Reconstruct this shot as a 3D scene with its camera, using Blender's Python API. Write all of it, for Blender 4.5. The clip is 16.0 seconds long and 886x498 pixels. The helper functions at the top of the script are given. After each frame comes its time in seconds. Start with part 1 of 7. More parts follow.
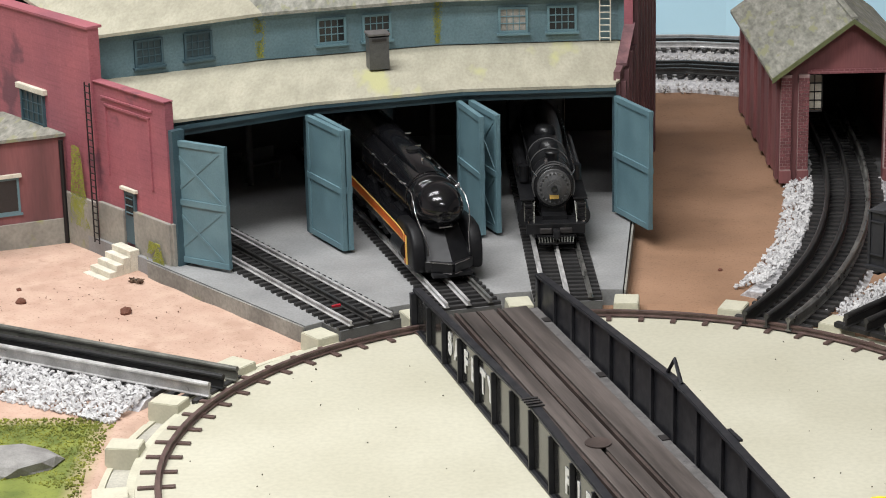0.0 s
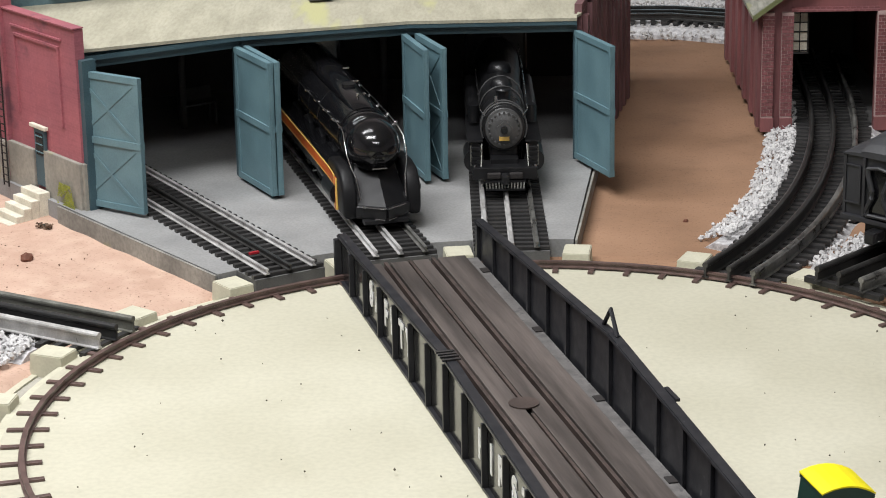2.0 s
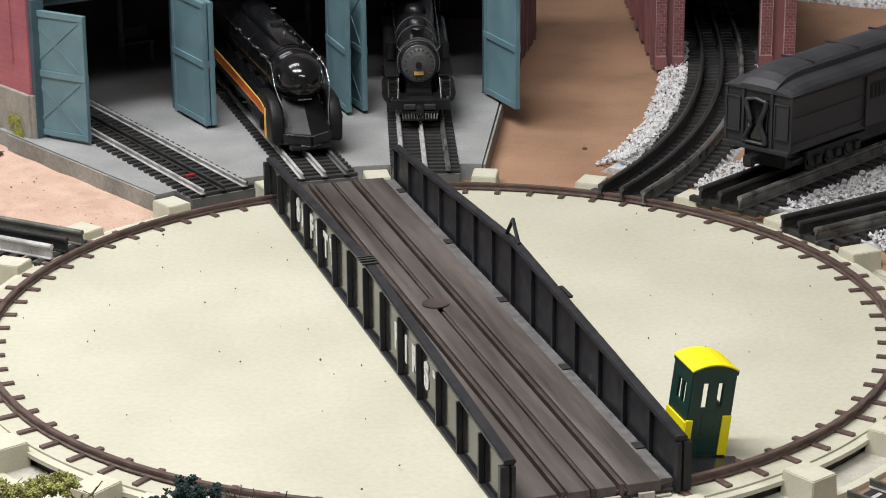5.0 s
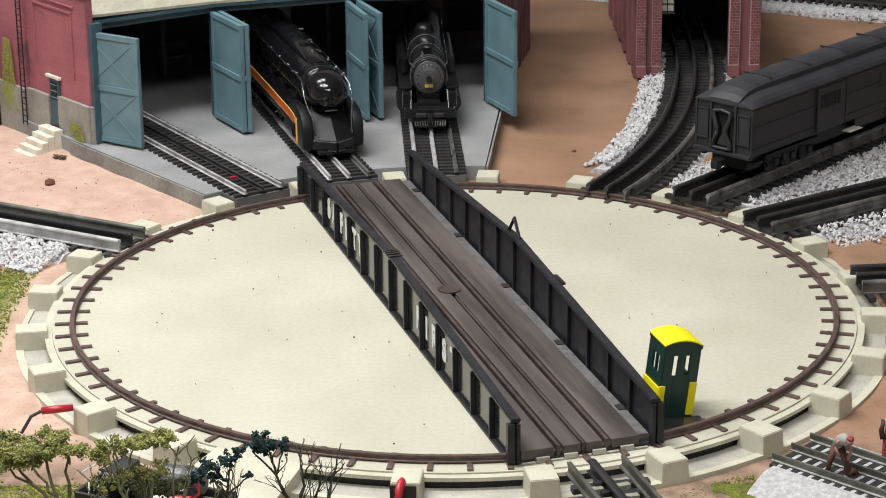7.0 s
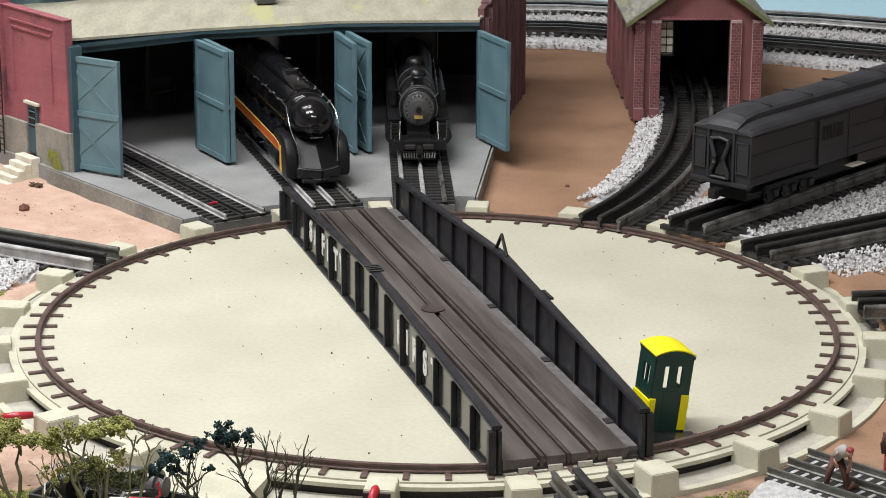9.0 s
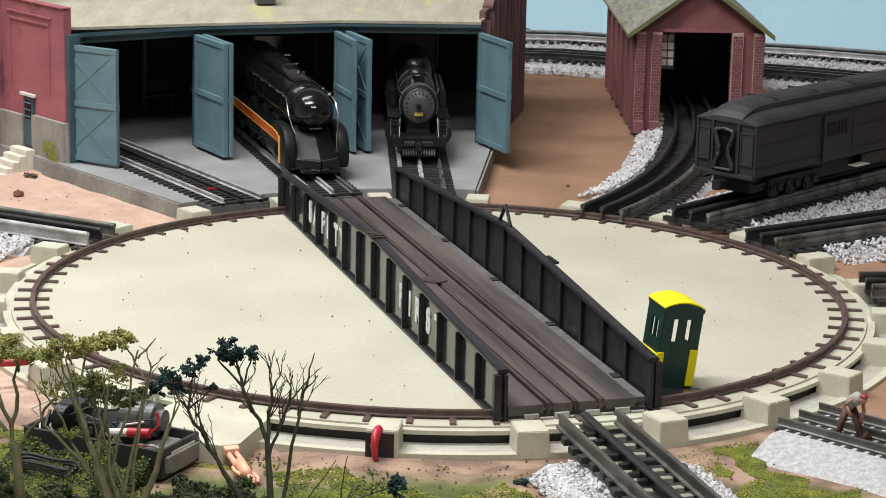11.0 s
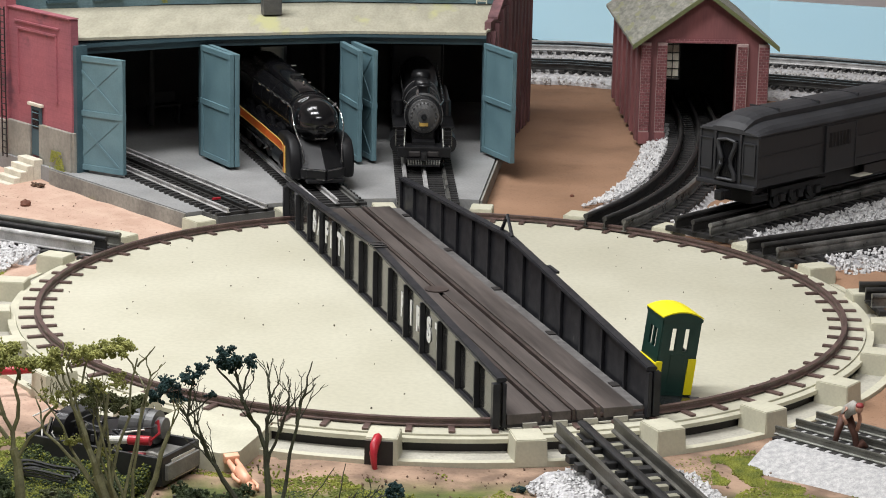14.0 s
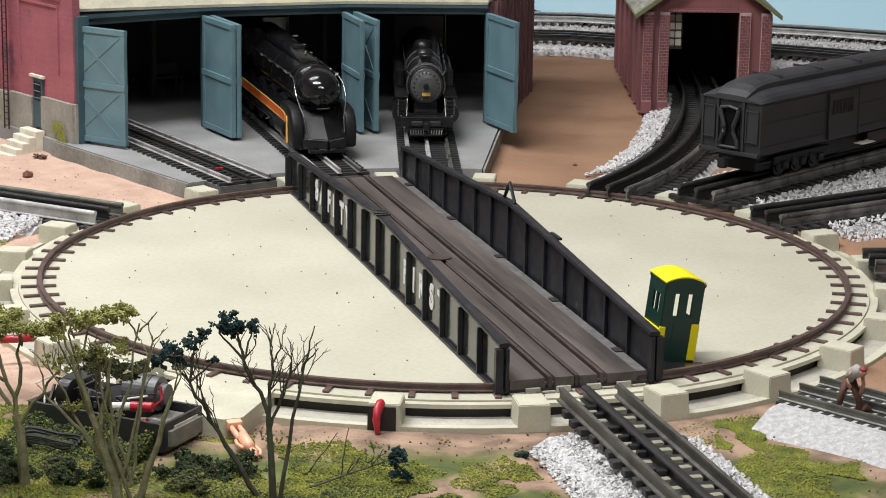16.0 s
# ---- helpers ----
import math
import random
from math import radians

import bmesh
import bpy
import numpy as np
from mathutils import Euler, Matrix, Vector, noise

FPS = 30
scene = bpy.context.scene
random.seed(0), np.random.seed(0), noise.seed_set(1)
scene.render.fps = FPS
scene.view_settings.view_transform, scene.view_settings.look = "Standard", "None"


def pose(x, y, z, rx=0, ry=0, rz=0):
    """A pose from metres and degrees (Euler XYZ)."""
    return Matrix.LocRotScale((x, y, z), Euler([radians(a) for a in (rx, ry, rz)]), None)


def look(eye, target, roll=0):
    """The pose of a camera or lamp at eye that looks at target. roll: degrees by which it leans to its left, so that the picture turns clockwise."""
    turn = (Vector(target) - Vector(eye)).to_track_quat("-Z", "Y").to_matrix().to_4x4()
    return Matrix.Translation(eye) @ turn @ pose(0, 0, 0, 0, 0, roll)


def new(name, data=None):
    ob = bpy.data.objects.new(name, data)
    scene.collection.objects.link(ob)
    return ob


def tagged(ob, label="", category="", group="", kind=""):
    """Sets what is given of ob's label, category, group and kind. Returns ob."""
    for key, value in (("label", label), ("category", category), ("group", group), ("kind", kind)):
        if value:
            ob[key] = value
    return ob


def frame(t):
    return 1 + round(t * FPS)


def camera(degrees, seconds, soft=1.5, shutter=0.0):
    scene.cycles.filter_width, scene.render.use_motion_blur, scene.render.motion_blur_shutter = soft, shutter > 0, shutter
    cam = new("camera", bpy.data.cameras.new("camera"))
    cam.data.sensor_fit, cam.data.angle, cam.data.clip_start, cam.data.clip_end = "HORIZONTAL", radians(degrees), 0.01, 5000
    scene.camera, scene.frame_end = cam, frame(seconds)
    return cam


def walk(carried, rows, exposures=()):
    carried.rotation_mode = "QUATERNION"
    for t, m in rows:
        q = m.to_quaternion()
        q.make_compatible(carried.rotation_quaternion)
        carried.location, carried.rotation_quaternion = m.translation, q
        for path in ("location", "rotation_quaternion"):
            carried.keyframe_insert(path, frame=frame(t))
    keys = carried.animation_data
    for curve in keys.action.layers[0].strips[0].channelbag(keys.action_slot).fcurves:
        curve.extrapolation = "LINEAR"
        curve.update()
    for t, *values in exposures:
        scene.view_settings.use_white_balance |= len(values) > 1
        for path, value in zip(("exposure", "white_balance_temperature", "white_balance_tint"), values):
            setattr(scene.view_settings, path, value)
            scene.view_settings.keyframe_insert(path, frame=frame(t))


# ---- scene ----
cam = camera(21, 16.0, soft=1.0)
PATH = [
    (0, look((-0.06128, -1.51892, 0.62959), (-0.10748, 0.00656, 0.14919), -1.296)),
    (0.5, look((-0.04153, -1.35529, 0.55683), (-0.10072, 0.16727, 0.06868), -1.378)),
    (1, look((-0.02204, -1.35332, 0.55382), (-0.08915, 0.16773, 0.06199), -1.083)),
    (1.5, look((-0.00760, -1.34862, 0.54680), (-0.08151, 0.17418, 0.06138), -0.854)),
    (2, look((0.01500, -1.34807, 0.54001), (-0.05960, 0.17418, 0.05299), -0.997)),
    (2.5, look((0.02597, -1.38651, 0.54988), (-0.03971, 0.13374, 0.05540), -0.815)),
    (3, look((0.02843, -1.44273, 0.56789), (-0.02393, 0.07512, 0.06452), -0.731)),
    (3.5, look((0.03090, -1.45963, 0.56522), (-0.00979, 0.05702, 0.05717), -0.642)),
    (4, look((0.03386, -1.46316, 0.56041), (0.00215, 0.05206, 0.04748), -0.532)),
    (4.5, look((0.02725, -1.47301, 0.55475), (0.00532, 0.04263, 0.04256), -0.319)),
    (6.8, look((0.01107, -1.79108, 0.67536), (-0.00399, -0.28220, 0.14333), -0.605)),
    (7, look((0.00487, -1.79881, 0.67915), (-0.00640, -0.28992, 0.14707), -0.510)),
    (7.5, look((0.00167, -1.78982, 0.67691), (-0.00581, -0.27962, 0.14848), -0.376)),
    (8, look((0.00609, -1.78259, 0.66975), (0.00003, -0.26792, 0.15424), -0.163)),
    (8.5, look((0.01336, -1.76251, 0.62805), (0.00992, -0.24047, 0.13471), 0.138)),
    (9, look((0.02094, -1.74919, 0.57685), (0.00595, -0.21532, 0.12187), 0.205)),
    (9.2, look((0.01653, -1.74526, 0.54548), (-0.00076, -0.20617, 0.10854), 0.318)),
    (11.3, look((0.00413, -1.75817, 0.45796), (0.00175, -0.20265, 0.08329), 1.348)),
    (11.5, look((0.00695, -1.76196, 0.46128), (0.00279, -0.20604, 0.08834), 1.363)),
    (12, look((0.00758, -1.76253, 0.46311), (0.00314, -0.20538, 0.09534), 1.385)),
    (12.5, look((0.01687, -1.74195, 0.46623), (0.00459, -0.18452, 0.09979), 1.254)),
    (13, look((0.01245, -1.76190, 0.46692), (0.00354, -0.20415, 0.10176), 1.371)),
    (13.5, look((0.01390, -1.76201, 0.46475), (0.00272, -0.20454, 0.09847), 1.302)),
    (14, look((0.01490, -1.76458, 0.46097), (0.00204, -0.20811, 0.09052), 1.231)),
    (14.5, look((0.01889, -1.76786, 0.45597), (0.00384, -0.21234, 0.08162), 1.142)),
    (15, look((0.02179, -1.76857, 0.45595), (0.00556, -0.21433, 0.07638), 1.083)),
    (15.5, look((0.02102, -1.76580, 0.45357), (0.00480, -0.21224, 0.07125), 1.034)),
    (16, look((0.01628, -1.76398, 0.45215), (0.00088, -0.21088, 0.06790), 0.958)),
]
walk(cam, PATH)

# ---- light ----
world = bpy.data.worlds.new("room_air")
scene.world = world
world.use_nodes = True
world.node_tree.nodes["Background"].inputs[0].default_value = (0.9, 0.95, 1.0, 1)
world.node_tree.nodes["Background"].inputs[1].default_value = 0.42
scene.view_settings.exposure = 0.0


def tube_lamp(x, y, z, sx, sy, power):
    d = bpy.data.lights.new("ceiling_tube", "AREA")
    d.shape, d.size, d.size_y, d.energy, d.color = "RECTANGLE", sx, sy, power, (0.98, 0.985, 1.0)
    ob = new("ceiling_tube", d)
    ob.matrix_world = pose(x, y, z)
    return ob


for lx, ly, power in ((-0.62, -0.22, 19.0), (-0.62, -0.40, 19.0), (0.20, -1.30, 11.5), (0.20, -1.48, 11.5), (-0.85, 0.66, 9.6), (-0.85, 0.48, 9.6)):
    tube_lamp(lx, ly, 1.62, 1.2, 0.06, power)


# ---- materials ----
def surface(name, col, col2=None, rough=0.6, metal=0.0, scale=60.0, fine=900.0, bump=0.15, spots=None, amount=0.5, per_object=0.0, brick=None, wave=None, coat=0.0, spec=0.5, grain=None):
    """A painted, grained or stained surface: two scales of colour variation and a fine relief."""
    m = bpy.data.materials.new(name)
    m.use_nodes = True
    nt = m.node_tree
    N, L = nt.nodes, nt.links
    b = N["Principled BSDF"]
    b.inputs["Metallic"].default_value = metal
    b.inputs["Coat Weight"].default_value = coat
    b.inputs["Specular IOR Level"].default_value = spec
    tc = N.new("ShaderNodeTexCoord")
    n1 = N.new("ShaderNodeTexNoise")
    n1.inputs["Scale"].default_value, n1.inputs["Detail"].default_value = scale, 6
    n2 = N.new("ShaderNodeTexNoise")
    n2.inputs["Scale"].default_value, n2.inputs["Detail"].default_value = fine, 3
    vec = tc.outputs["Object"]
    if grain:
        mp = N.new("ShaderNodeMapping")
        mp.vector_type = "TEXTURE"
        mp.inputs["Scale"].default_value = grain[0]
        mp.inputs["Rotation"].default_value = (0, 0, grain[1])
        L.new(vec, mp.inputs["Vector"])
        vec = mp.outputs["Vector"]
    for n in (n1, n2):
        L.new(vec, n.inputs["Vector"])
    col2 = col2 or tuple(c * 0.8 for c in col[:3]) + (1,)
    r1 = N.new("ShaderNodeValToRGB")
    r1.color_ramp.elements[0].position, r1.color_ramp.elements[1].position = 0.35, 0.68
    r1.color_ramp.elements[0].color, r1.color_ramp.elements[1].color = col2, col
    L.new(n1.outputs["Fac"], r1.inputs["Fac"])
    out = r1.outputs["Color"]
    mx = N.new("ShaderNodeMix")
    mx.data_type, mx.blend_type = "RGBA", "MULTIPLY"
    mx.inputs["Factor"].default_value = amount
    rr = N.new("ShaderNodeValToRGB")
    rr.color_ramp.elements[0].position, rr.color_ramp.elements[1].position = 0.3, 0.62
    rr.color_ramp.elements[0].color, rr.color_ramp.elements[1].color = (0.62, 0.62, 0.62, 1), (1, 1, 1, 1)
    L.new(n2.outputs["Fac"], rr.inputs["Fac"])
    L.new(out, mx.inputs["A"])
    L.new(rr.outputs["Color"], mx.inputs["B"])
    out = mx.outputs["Result"]
    height = n2.outputs["Fac"]
    if spots:
        n3 = N.new("ShaderNodeTexNoise")
        n3.inputs["Scale"].default_value, n3.inputs["Detail"].default_value = spots[1], 4
        L.new(vec, n3.inputs["Vector"])
        r3 = N.new("ShaderNodeValToRGB")
        r3.color_ramp.elements[0].position, r3.color_ramp.elements[1].position = spots[2], min(1.0, spots[2] + 0.07)
        L.new(n3.outputs["Fac"], r3.inputs["Fac"])
        m3 = N.new("ShaderNodeMix")
        m3.data_type = "RGBA"
        L.new(r3.outputs["Color"], m3.inputs["Factor"])
        L.new(out, m3.inputs["A"])
        m3.inputs["B"].default_value = spots[0]
        out = m3.outputs["Result"]
    if brick:
        bt = N.new("ShaderNodeTexBrick")
        bt.inputs["Scale"].default_value = 1.0
        bt.inputs["Brick Width"].default_value, bt.inputs["Row Height"].default_value = brick[0], brick[1]
        bt.inputs["Mortar Size"].default_value = brick[2]
        bt.inputs["Color1"].default_value, bt.inputs["Color2"].default_value = (1, 1, 1, 1), (0.88, 0.88, 0.88, 1)
        bt.inputs["Mortar"].default_value = brick[3]
        sx = N.new("ShaderNodeSeparateXYZ")
        cx = N.new("ShaderNodeCombineXYZ")
        ad = N.new("ShaderNodeMath")
        ad.operation = "ADD"
        L.new(tc.outputs["Object"], sx.inputs[0])
        L.new(sx.outputs["X"], ad.inputs[0])
        L.new(sx.outputs["Y"], ad.inputs[1])
        L.new(ad.outputs[0], cx.inputs["X"])
        L.new(sx.outputs["Z"], cx.inputs["Y"])
        L.new(cx.outputs[0], bt.inputs["Vector"])
        m4 = N.new("ShaderNodeMix")
        m4.data_type, m4.blend_type = "RGBA", "MULTIPLY"
        m4.inputs["Factor"].default_value = 1.0
        L.new(out, m4.inputs["A"])
        L.new(bt.outputs["Color"], m4.inputs["B"])
        out = m4.outputs["Result"]
        height = bt.outputs["Fac"]
    if per_object:
        oi = N.new("ShaderNodeObjectInfo")
        mr = N.new("ShaderNodeMapRange")
        mr.inputs["To Min"].default_value, mr.inputs["To Max"].default_value = 1 - per_object, 1.0
        L.new(oi.outputs["Random"], mr.inputs["Value"])
        m5 = N.new("ShaderNodeMix")
        m5.data_type, m5.blend_type = "RGBA", "MULTIPLY"
        m5.inputs["Factor"].default_value = 1.0
        L.new(out, m5.inputs["A"])
        L.new(mr.outputs[0], m5.inputs["B"])
        out = m5.outputs["Result"]
    L.new(out, b.inputs["Base Color"])
    rg = N.new("ShaderNodeMapRange")
    rg.inputs["To Min"].default_value, rg.inputs["To Max"].default_value = max(0.03, rough - 0.12), min(1, rough + 0.12)
    L.new(n1.outputs["Fac"], rg.inputs["Value"])
    L.new(rg.outputs[0], b.inputs["Roughness"])
    if bump:
        bp = N.new("ShaderNodeBump")
        bp.inputs["Strength"].default_value, bp.inputs["Distance"].default_value = bump, (-0.0006 if brick else 0.0006)
        if wave:
            wv = N.new("ShaderNodeTexWave")
            wv.wave_type, wv.bands_direction, wv.wave_profile = "BANDS", wave[0], "SAW"
            wv.inputs["Scale"].default_value = wave[1]
            L.new(tc.outputs["Object"], wv.inputs["Vector"])
            height = wv.outputs["Fac"]
        L.new(height, bp.inputs["Height"])
        L.new(bp.outputs[0], b.inputs["Normal"])
    return m


M = {}
M["cream"] = surface("cream_plastic", (0.525, 0.505, 0.402, 1), (0.463, 0.443, 0.344, 1), 0.5, scale=9, fine=260, bump=0.015, amount=0.24, spec=0.25, spots=((0.30, 0.27, 0.2, 1), 130, 0.775))
M["cream_edge"] = surface("cream_plastic_edge", (0.57, 0.55, 0.43, 1), (0.475, 0.455, 0.352, 1), 0.5, scale=40, fine=500, bump=0.06, amount=0.25, spec=0.3)
M["dusty_cream"] = surface("dusty_cream_plastic", (0.50, 0.48, 0.40, 1), (0.36, 0.34, 0.29, 1), 0.65, scale=40, fine=500, bump=0.1, amount=0.5, spots=((0.22, 0.19, 0.15, 1), 150, 0.70))
M["ring"] = surface("brown_rail_plastic", (0.135, 0.085, 0.074, 1), (0.075, 0.048, 0.042, 1), 0.42, scale=120, bump=0.1)
M["deck"] = surface("brown_deck_planks", (0.122, 0.101, 0.091, 1), (0.048, 0.040, 0.036, 1), 0.5, scale=80, fine=700, bump=0.2, amount=0.5, grain=((14.0, 1.0, 1.0), radians(107.15)))
M["groove"] = surface("dark_groove", (0.026, 0.022, 0.021, 1), rough=0.6)
M["girder"] = surface("black_girder_plastic", (0.014, 0.0145, 0.018, 1), (0.027, 0.027, 0.030, 1), 0.40, scale=90, fine=600, bump=0.08, spec=0.32, spots=((0.10, 0.10, 0.10, 1), 170, 0.70))
M["webgrey"] = surface("black_web_plastic", (0.022, 0.022, 0.022, 1), (0.016, 0.016, 0.016, 1), 0.12, scale=80, bump=0.01, spec=1.0)
M["walkgrey"] = surface("dusty_grey_walkway", (0.155, 0.147, 0.142, 1), (0.095, 0.09, 0.087, 1), 0.6, scale=160, fine=800, bump=0.2, amount=0.5, spots=((0.075, 0.07, 0.072, 1), 150, 0.62))
M["white"] = surface("white_lettering", (0.8, 0.8, 0.78, 1), rough=0.5, bump=0)
M["teal"] = surface("teal_paint", (0.135, 0.235, 0.265, 1), (0.105, 0.19, 0.22, 1), 0.5, scale=45, fine=800, bump=0.08, amount=0.3)
M["teal_dark"] = surface("dark_teal_paint", (0.055, 0.105, 0.125, 1), (0.04, 0.08, 0.1, 1), 0.5, scale=45, bump=0.08)
M["siding"] = surface("teal_clapboard", (0.15, 0.235, 0.265, 1), (0.10, 0.175, 0.205, 1), 0.55, scale=25, fine=500, bump=0.6, wave=("Z", 105), spots=((0.30, 0.28, 0.03, 1), 14, 0.66))
M["brick"] = surface("red_brick", (0.42, 0.130, 0.150, 1), (0.31, 0.10, 0.125, 1), 0.6, scale=16, fine=400, bump=0.15, amount=0.35, brick=(0.0048, 0.0022, 0.00014, (1.03, 1.06, 1.06, 1)), spots=((0.17, 0.065, 0.085, 1), 22, 0.60))
M["brick_old"] = surface("weathered_red_brick", (0.33, 0.115, 0.12, 1), (0.21, 0.075, 0.08, 1), 0.7, scale=40, fine=500, bump=0.3, amount=0.35, brick=(0.0052, 0.0024, 0.00028, (1.55, 1.9, 1.9, 1)))
M["redwall"] = surface("streaked_dark_red_wall", (0.27, 0.100, 0.100, 1), (0.14, 0.058, 0.060, 1), 0.65, scale=30, fine=500, bump=0.15, amount=0.35, grain=((1.0, 1.0, 8.0), 0.0), spots=((0.33, 0.20, 0.19, 1), 70, 0.72))
M["stone"] = surface("grey_stone_base", (0.36, 0.34, 0.29, 1), (0.25, 0.24, 0.21, 1), 0.75, scale=40, fine=300, bump=0.3, spots=((0.26, 0.27, 0.05, 1), 24, 0.57))
M["slab"] = surface("grey_concrete", (0.30, 0.30, 0.295, 1), (0.22, 0.22, 0.218, 1), 0.8, scale=16, fine=500, bump=0.12, amount=0.42)
M["slabside"] = surface("stained_concrete_side", (0.34, 0.33, 0.29, 1), (0.17, 0.165, 0.15, 1), 0.8, scale=22, fine=300, bump=0.25, amount=0.7, spots=((0.24, 0.24, 0.09, 1), 20, 0.66))
M["roof"] = surface("tar_and_gravel_roof", (0.44, 0.415, 0.32, 1), (0.35, 0.33, 0.25, 1), 0.85, scale=55, fine=420, bump=0.5, amount=0.4, spots=((0.43, 0.42, 0.22, 1), 22, 0.60), grain=((1.0, 3.5, 1.0), 0.0))
M["shingle"] = surface("mossy_grey_roof", (0.36, 0.35, 0.30, 1), (0.20, 0.20, 0.165, 1), 0.85, scale=120, fine=330, bump=0.7, amount=0.9, spots=((0.25, 0.25, 0.15, 1), 110, 0.58), grain=((1.0, 4.0, 1.0), 0.0))
M["trimgreen"] = surface("mossy_green_trim", (0.17, 0.185, 0.075, 1), (0.12, 0.14, 0.06, 1), 0.7, scale=60, bump=0.2)
# plain dark grey for interior walls, posts, sills and floor strip
M["inside"] = surface("dark_grey_interior", (0.12, 0.118, 0.115, 1), (0.08, 0.079, 0.078, 1), 0.8, scale=20, bump=0.1)
M["lintel"] = surface("pale_stone_trim", (0.74, 0.70, 0.58, 1), (0.58, 0.54, 0.44, 1), 0.7, scale=80, bump=0.2)
# dull dark teal panes with little contrast to their frames
M["tealglass"] = surface("dark_teal_window_glass", (0.040, 0.072, 0.085, 1), (0.028, 0.05, 0.06, 1), 0.45, scale=120, bump=0.05)
M["glass"] = surface("dark_window_glass", (0.02, 0.022, 0.024, 1), rough=0.12, bump=0)
M["paleglass"] = surface("pale_window_glass", (0.38, 0.36, 0.32, 1), (0.2, 0.19, 0.17, 1), 0.25, scale=80, bump=0)
M["black"] = surface("gloss_black_paint", (0.007, 0.007, 0.008, 1), (0.006, 0.006, 0.007, 1), 0.10, scale=50, bump=0.0)
M["satin"] = surface("satin_black_metal", (0.013, 0.013, 0.014, 1), (0.009, 0.009, 0.010, 1), 0.34, scale=80, bump=0.1, spec=0.4)
M["smokebox"] = surface("graphite_smokebox", (0.115, 0.115, 0.115, 1), (0.08, 0.08, 0.08, 1), 0.4, metal=0.3, scale=80, bump=0.1)
M["carroof"] = surface("dusty_black_roof", (0.036, 0.037, 0.041, 1), (0.020, 0.0205, 0.0235, 1), 0.55, scale=40, fine=600, bump=0.15)
M["deckrail"] = surface("dark_brown_deck_rail", (0.085, 0.062, 0.054, 1), (0.045, 0.034, 0.030, 1), 0.42, scale=60, bump=0.15)
M["carpaint"] = surface("dusty_black_paint", (0.025, 0.0255, 0.029, 1), (0.017, 0.0175, 0.020, 1), 0.5, scale=30, fine=600, bump=0.1)
M["chrome"] = surface("bright_steel", (0.62, 0.62, 0.62, 1), rough=0.25, metal=1.0, bump=0)
M["rail"] = surface("worn_steel_rail", (0.72, 0.71, 0.70, 1), (0.42, 0.41, 0.40, 1), 0.32, metal=0.35, scale=70, bump=0.1)
M["railmid"] = surface("dull_steel_rail", (0.20, 0.20, 0.175, 1), (0.11, 0.11, 0.095, 1), 0.4, metal=0.3, scale=70, bump=0.15)
M["railtan"] = surface("weathered_dark_rail", (0.15, 0.145, 0.125, 1), (0.055, 0.053, 0.046, 1), 0.38, metal=0.3, scale=55, fine=500, bump=0.15, amount=0.7)
M["raildark"] = surface("blackened_rail", (0.06, 0.058, 0.055, 1), (0.035, 0.034, 0.033, 1), 0.34, metal=0.3, scale=80, bump=0.1)
M["railworn"] = surface("black_rail_with_worn_head", (0.30, 0.295, 0.275, 1), (0.10, 0.098, 0.092, 1), 0.30, metal=0.5, scale=60, fine=500, bump=0.1, amount=0.7)
M["roadbed"] = surface("speckled_grey_roadbed", (0.56, 0.55, 0.54, 1), (0.37, 0.365, 0.365, 1), 0.85, scale=300, fine=1100, bump=0.6, amount=0.7, spots=((0.20, 0.19, 0.18, 1), 420, 0.68))
M["tie"] = surface("black_tie_plastic", (0.028, 0.027, 0.027, 1), (0.04, 0.038, 0.037, 1), 0.5, scale=150, bump=0.2, per_object=0.4)
M["plate"] = surface("pale_olive_tie_plate", (0.40, 0.385, 0.29, 1), (0.24, 0.23, 0.175, 1), 0.5, scale=90, bump=0.15)
M["pilotblack"] = surface("dull_black_casting", (0.007, 0.007, 0.008, 1), (0.010, 0.010, 0.011, 1), 0.45, scale=90, bump=0.1, spec=0.25)
M["endwall"] = surface("dull_purple_brown_wall", (0.22, 0.105, 0.11, 1), (0.10, 0.05, 0.056, 1), 0.7, scale=90, fine=500, bump=0.2, amount=0.4, grain=((1.0, 1.0, 8.0), 0.0))
M["blackrail"] = surface("black_centre_rail", (0.016, 0.016, 0.017, 1), (0.026, 0.026, 0.026, 1), 0.35, scale=90, bump=0.1)
M["mortar"] = surface("pinkish_grey_mortar", (0.52, 0.38, 0.36, 1), (0.40, 0.28, 0.265, 1), 0.85, scale=90, bump=0.2)
M["orange"] = surface("orange_red_stripe", (0.62, 0.12, 0.02, 1), rough=0.35, bump=0)
M["gold"] = surface("gold_lining", (0.75, 0.48, 0.12, 1), rough=0.35, bump=0)
M["cabgreen"] = surface("dark_green_plastic", (0.012, 0.045, 0.035, 1), (0.01, 0.036, 0.028, 1), 0.4, scale=60, bump=0.05)
M["yellow"] = surface("bright_yellow_plastic", (0.83, 0.72, 0.008, 1), (0.78, 0.66, 0.006, 1), 0.45, scale=60, bump=0.03, amount=0.1)
M["rust"] = surface("rust_brown", (0.16, 0.06, 0.035, 1), rough=0.8, bump=0.4)
M["ballast"] = surface("white_stone_chips", (0.70, 0.69, 0.68, 1), (0.47, 0.46, 0.46, 1), 0.75, scale=160, fine=900, bump=0.3, amount=0.5)
M["ballast_grey"] = surface("dusty_grey_stone_chips", (0.60, 0.585, 0.57, 1), (0.36, 0.345, 0.33, 1), 0.8, scale=120, fine=900, bump=0.3, amount=0.6)
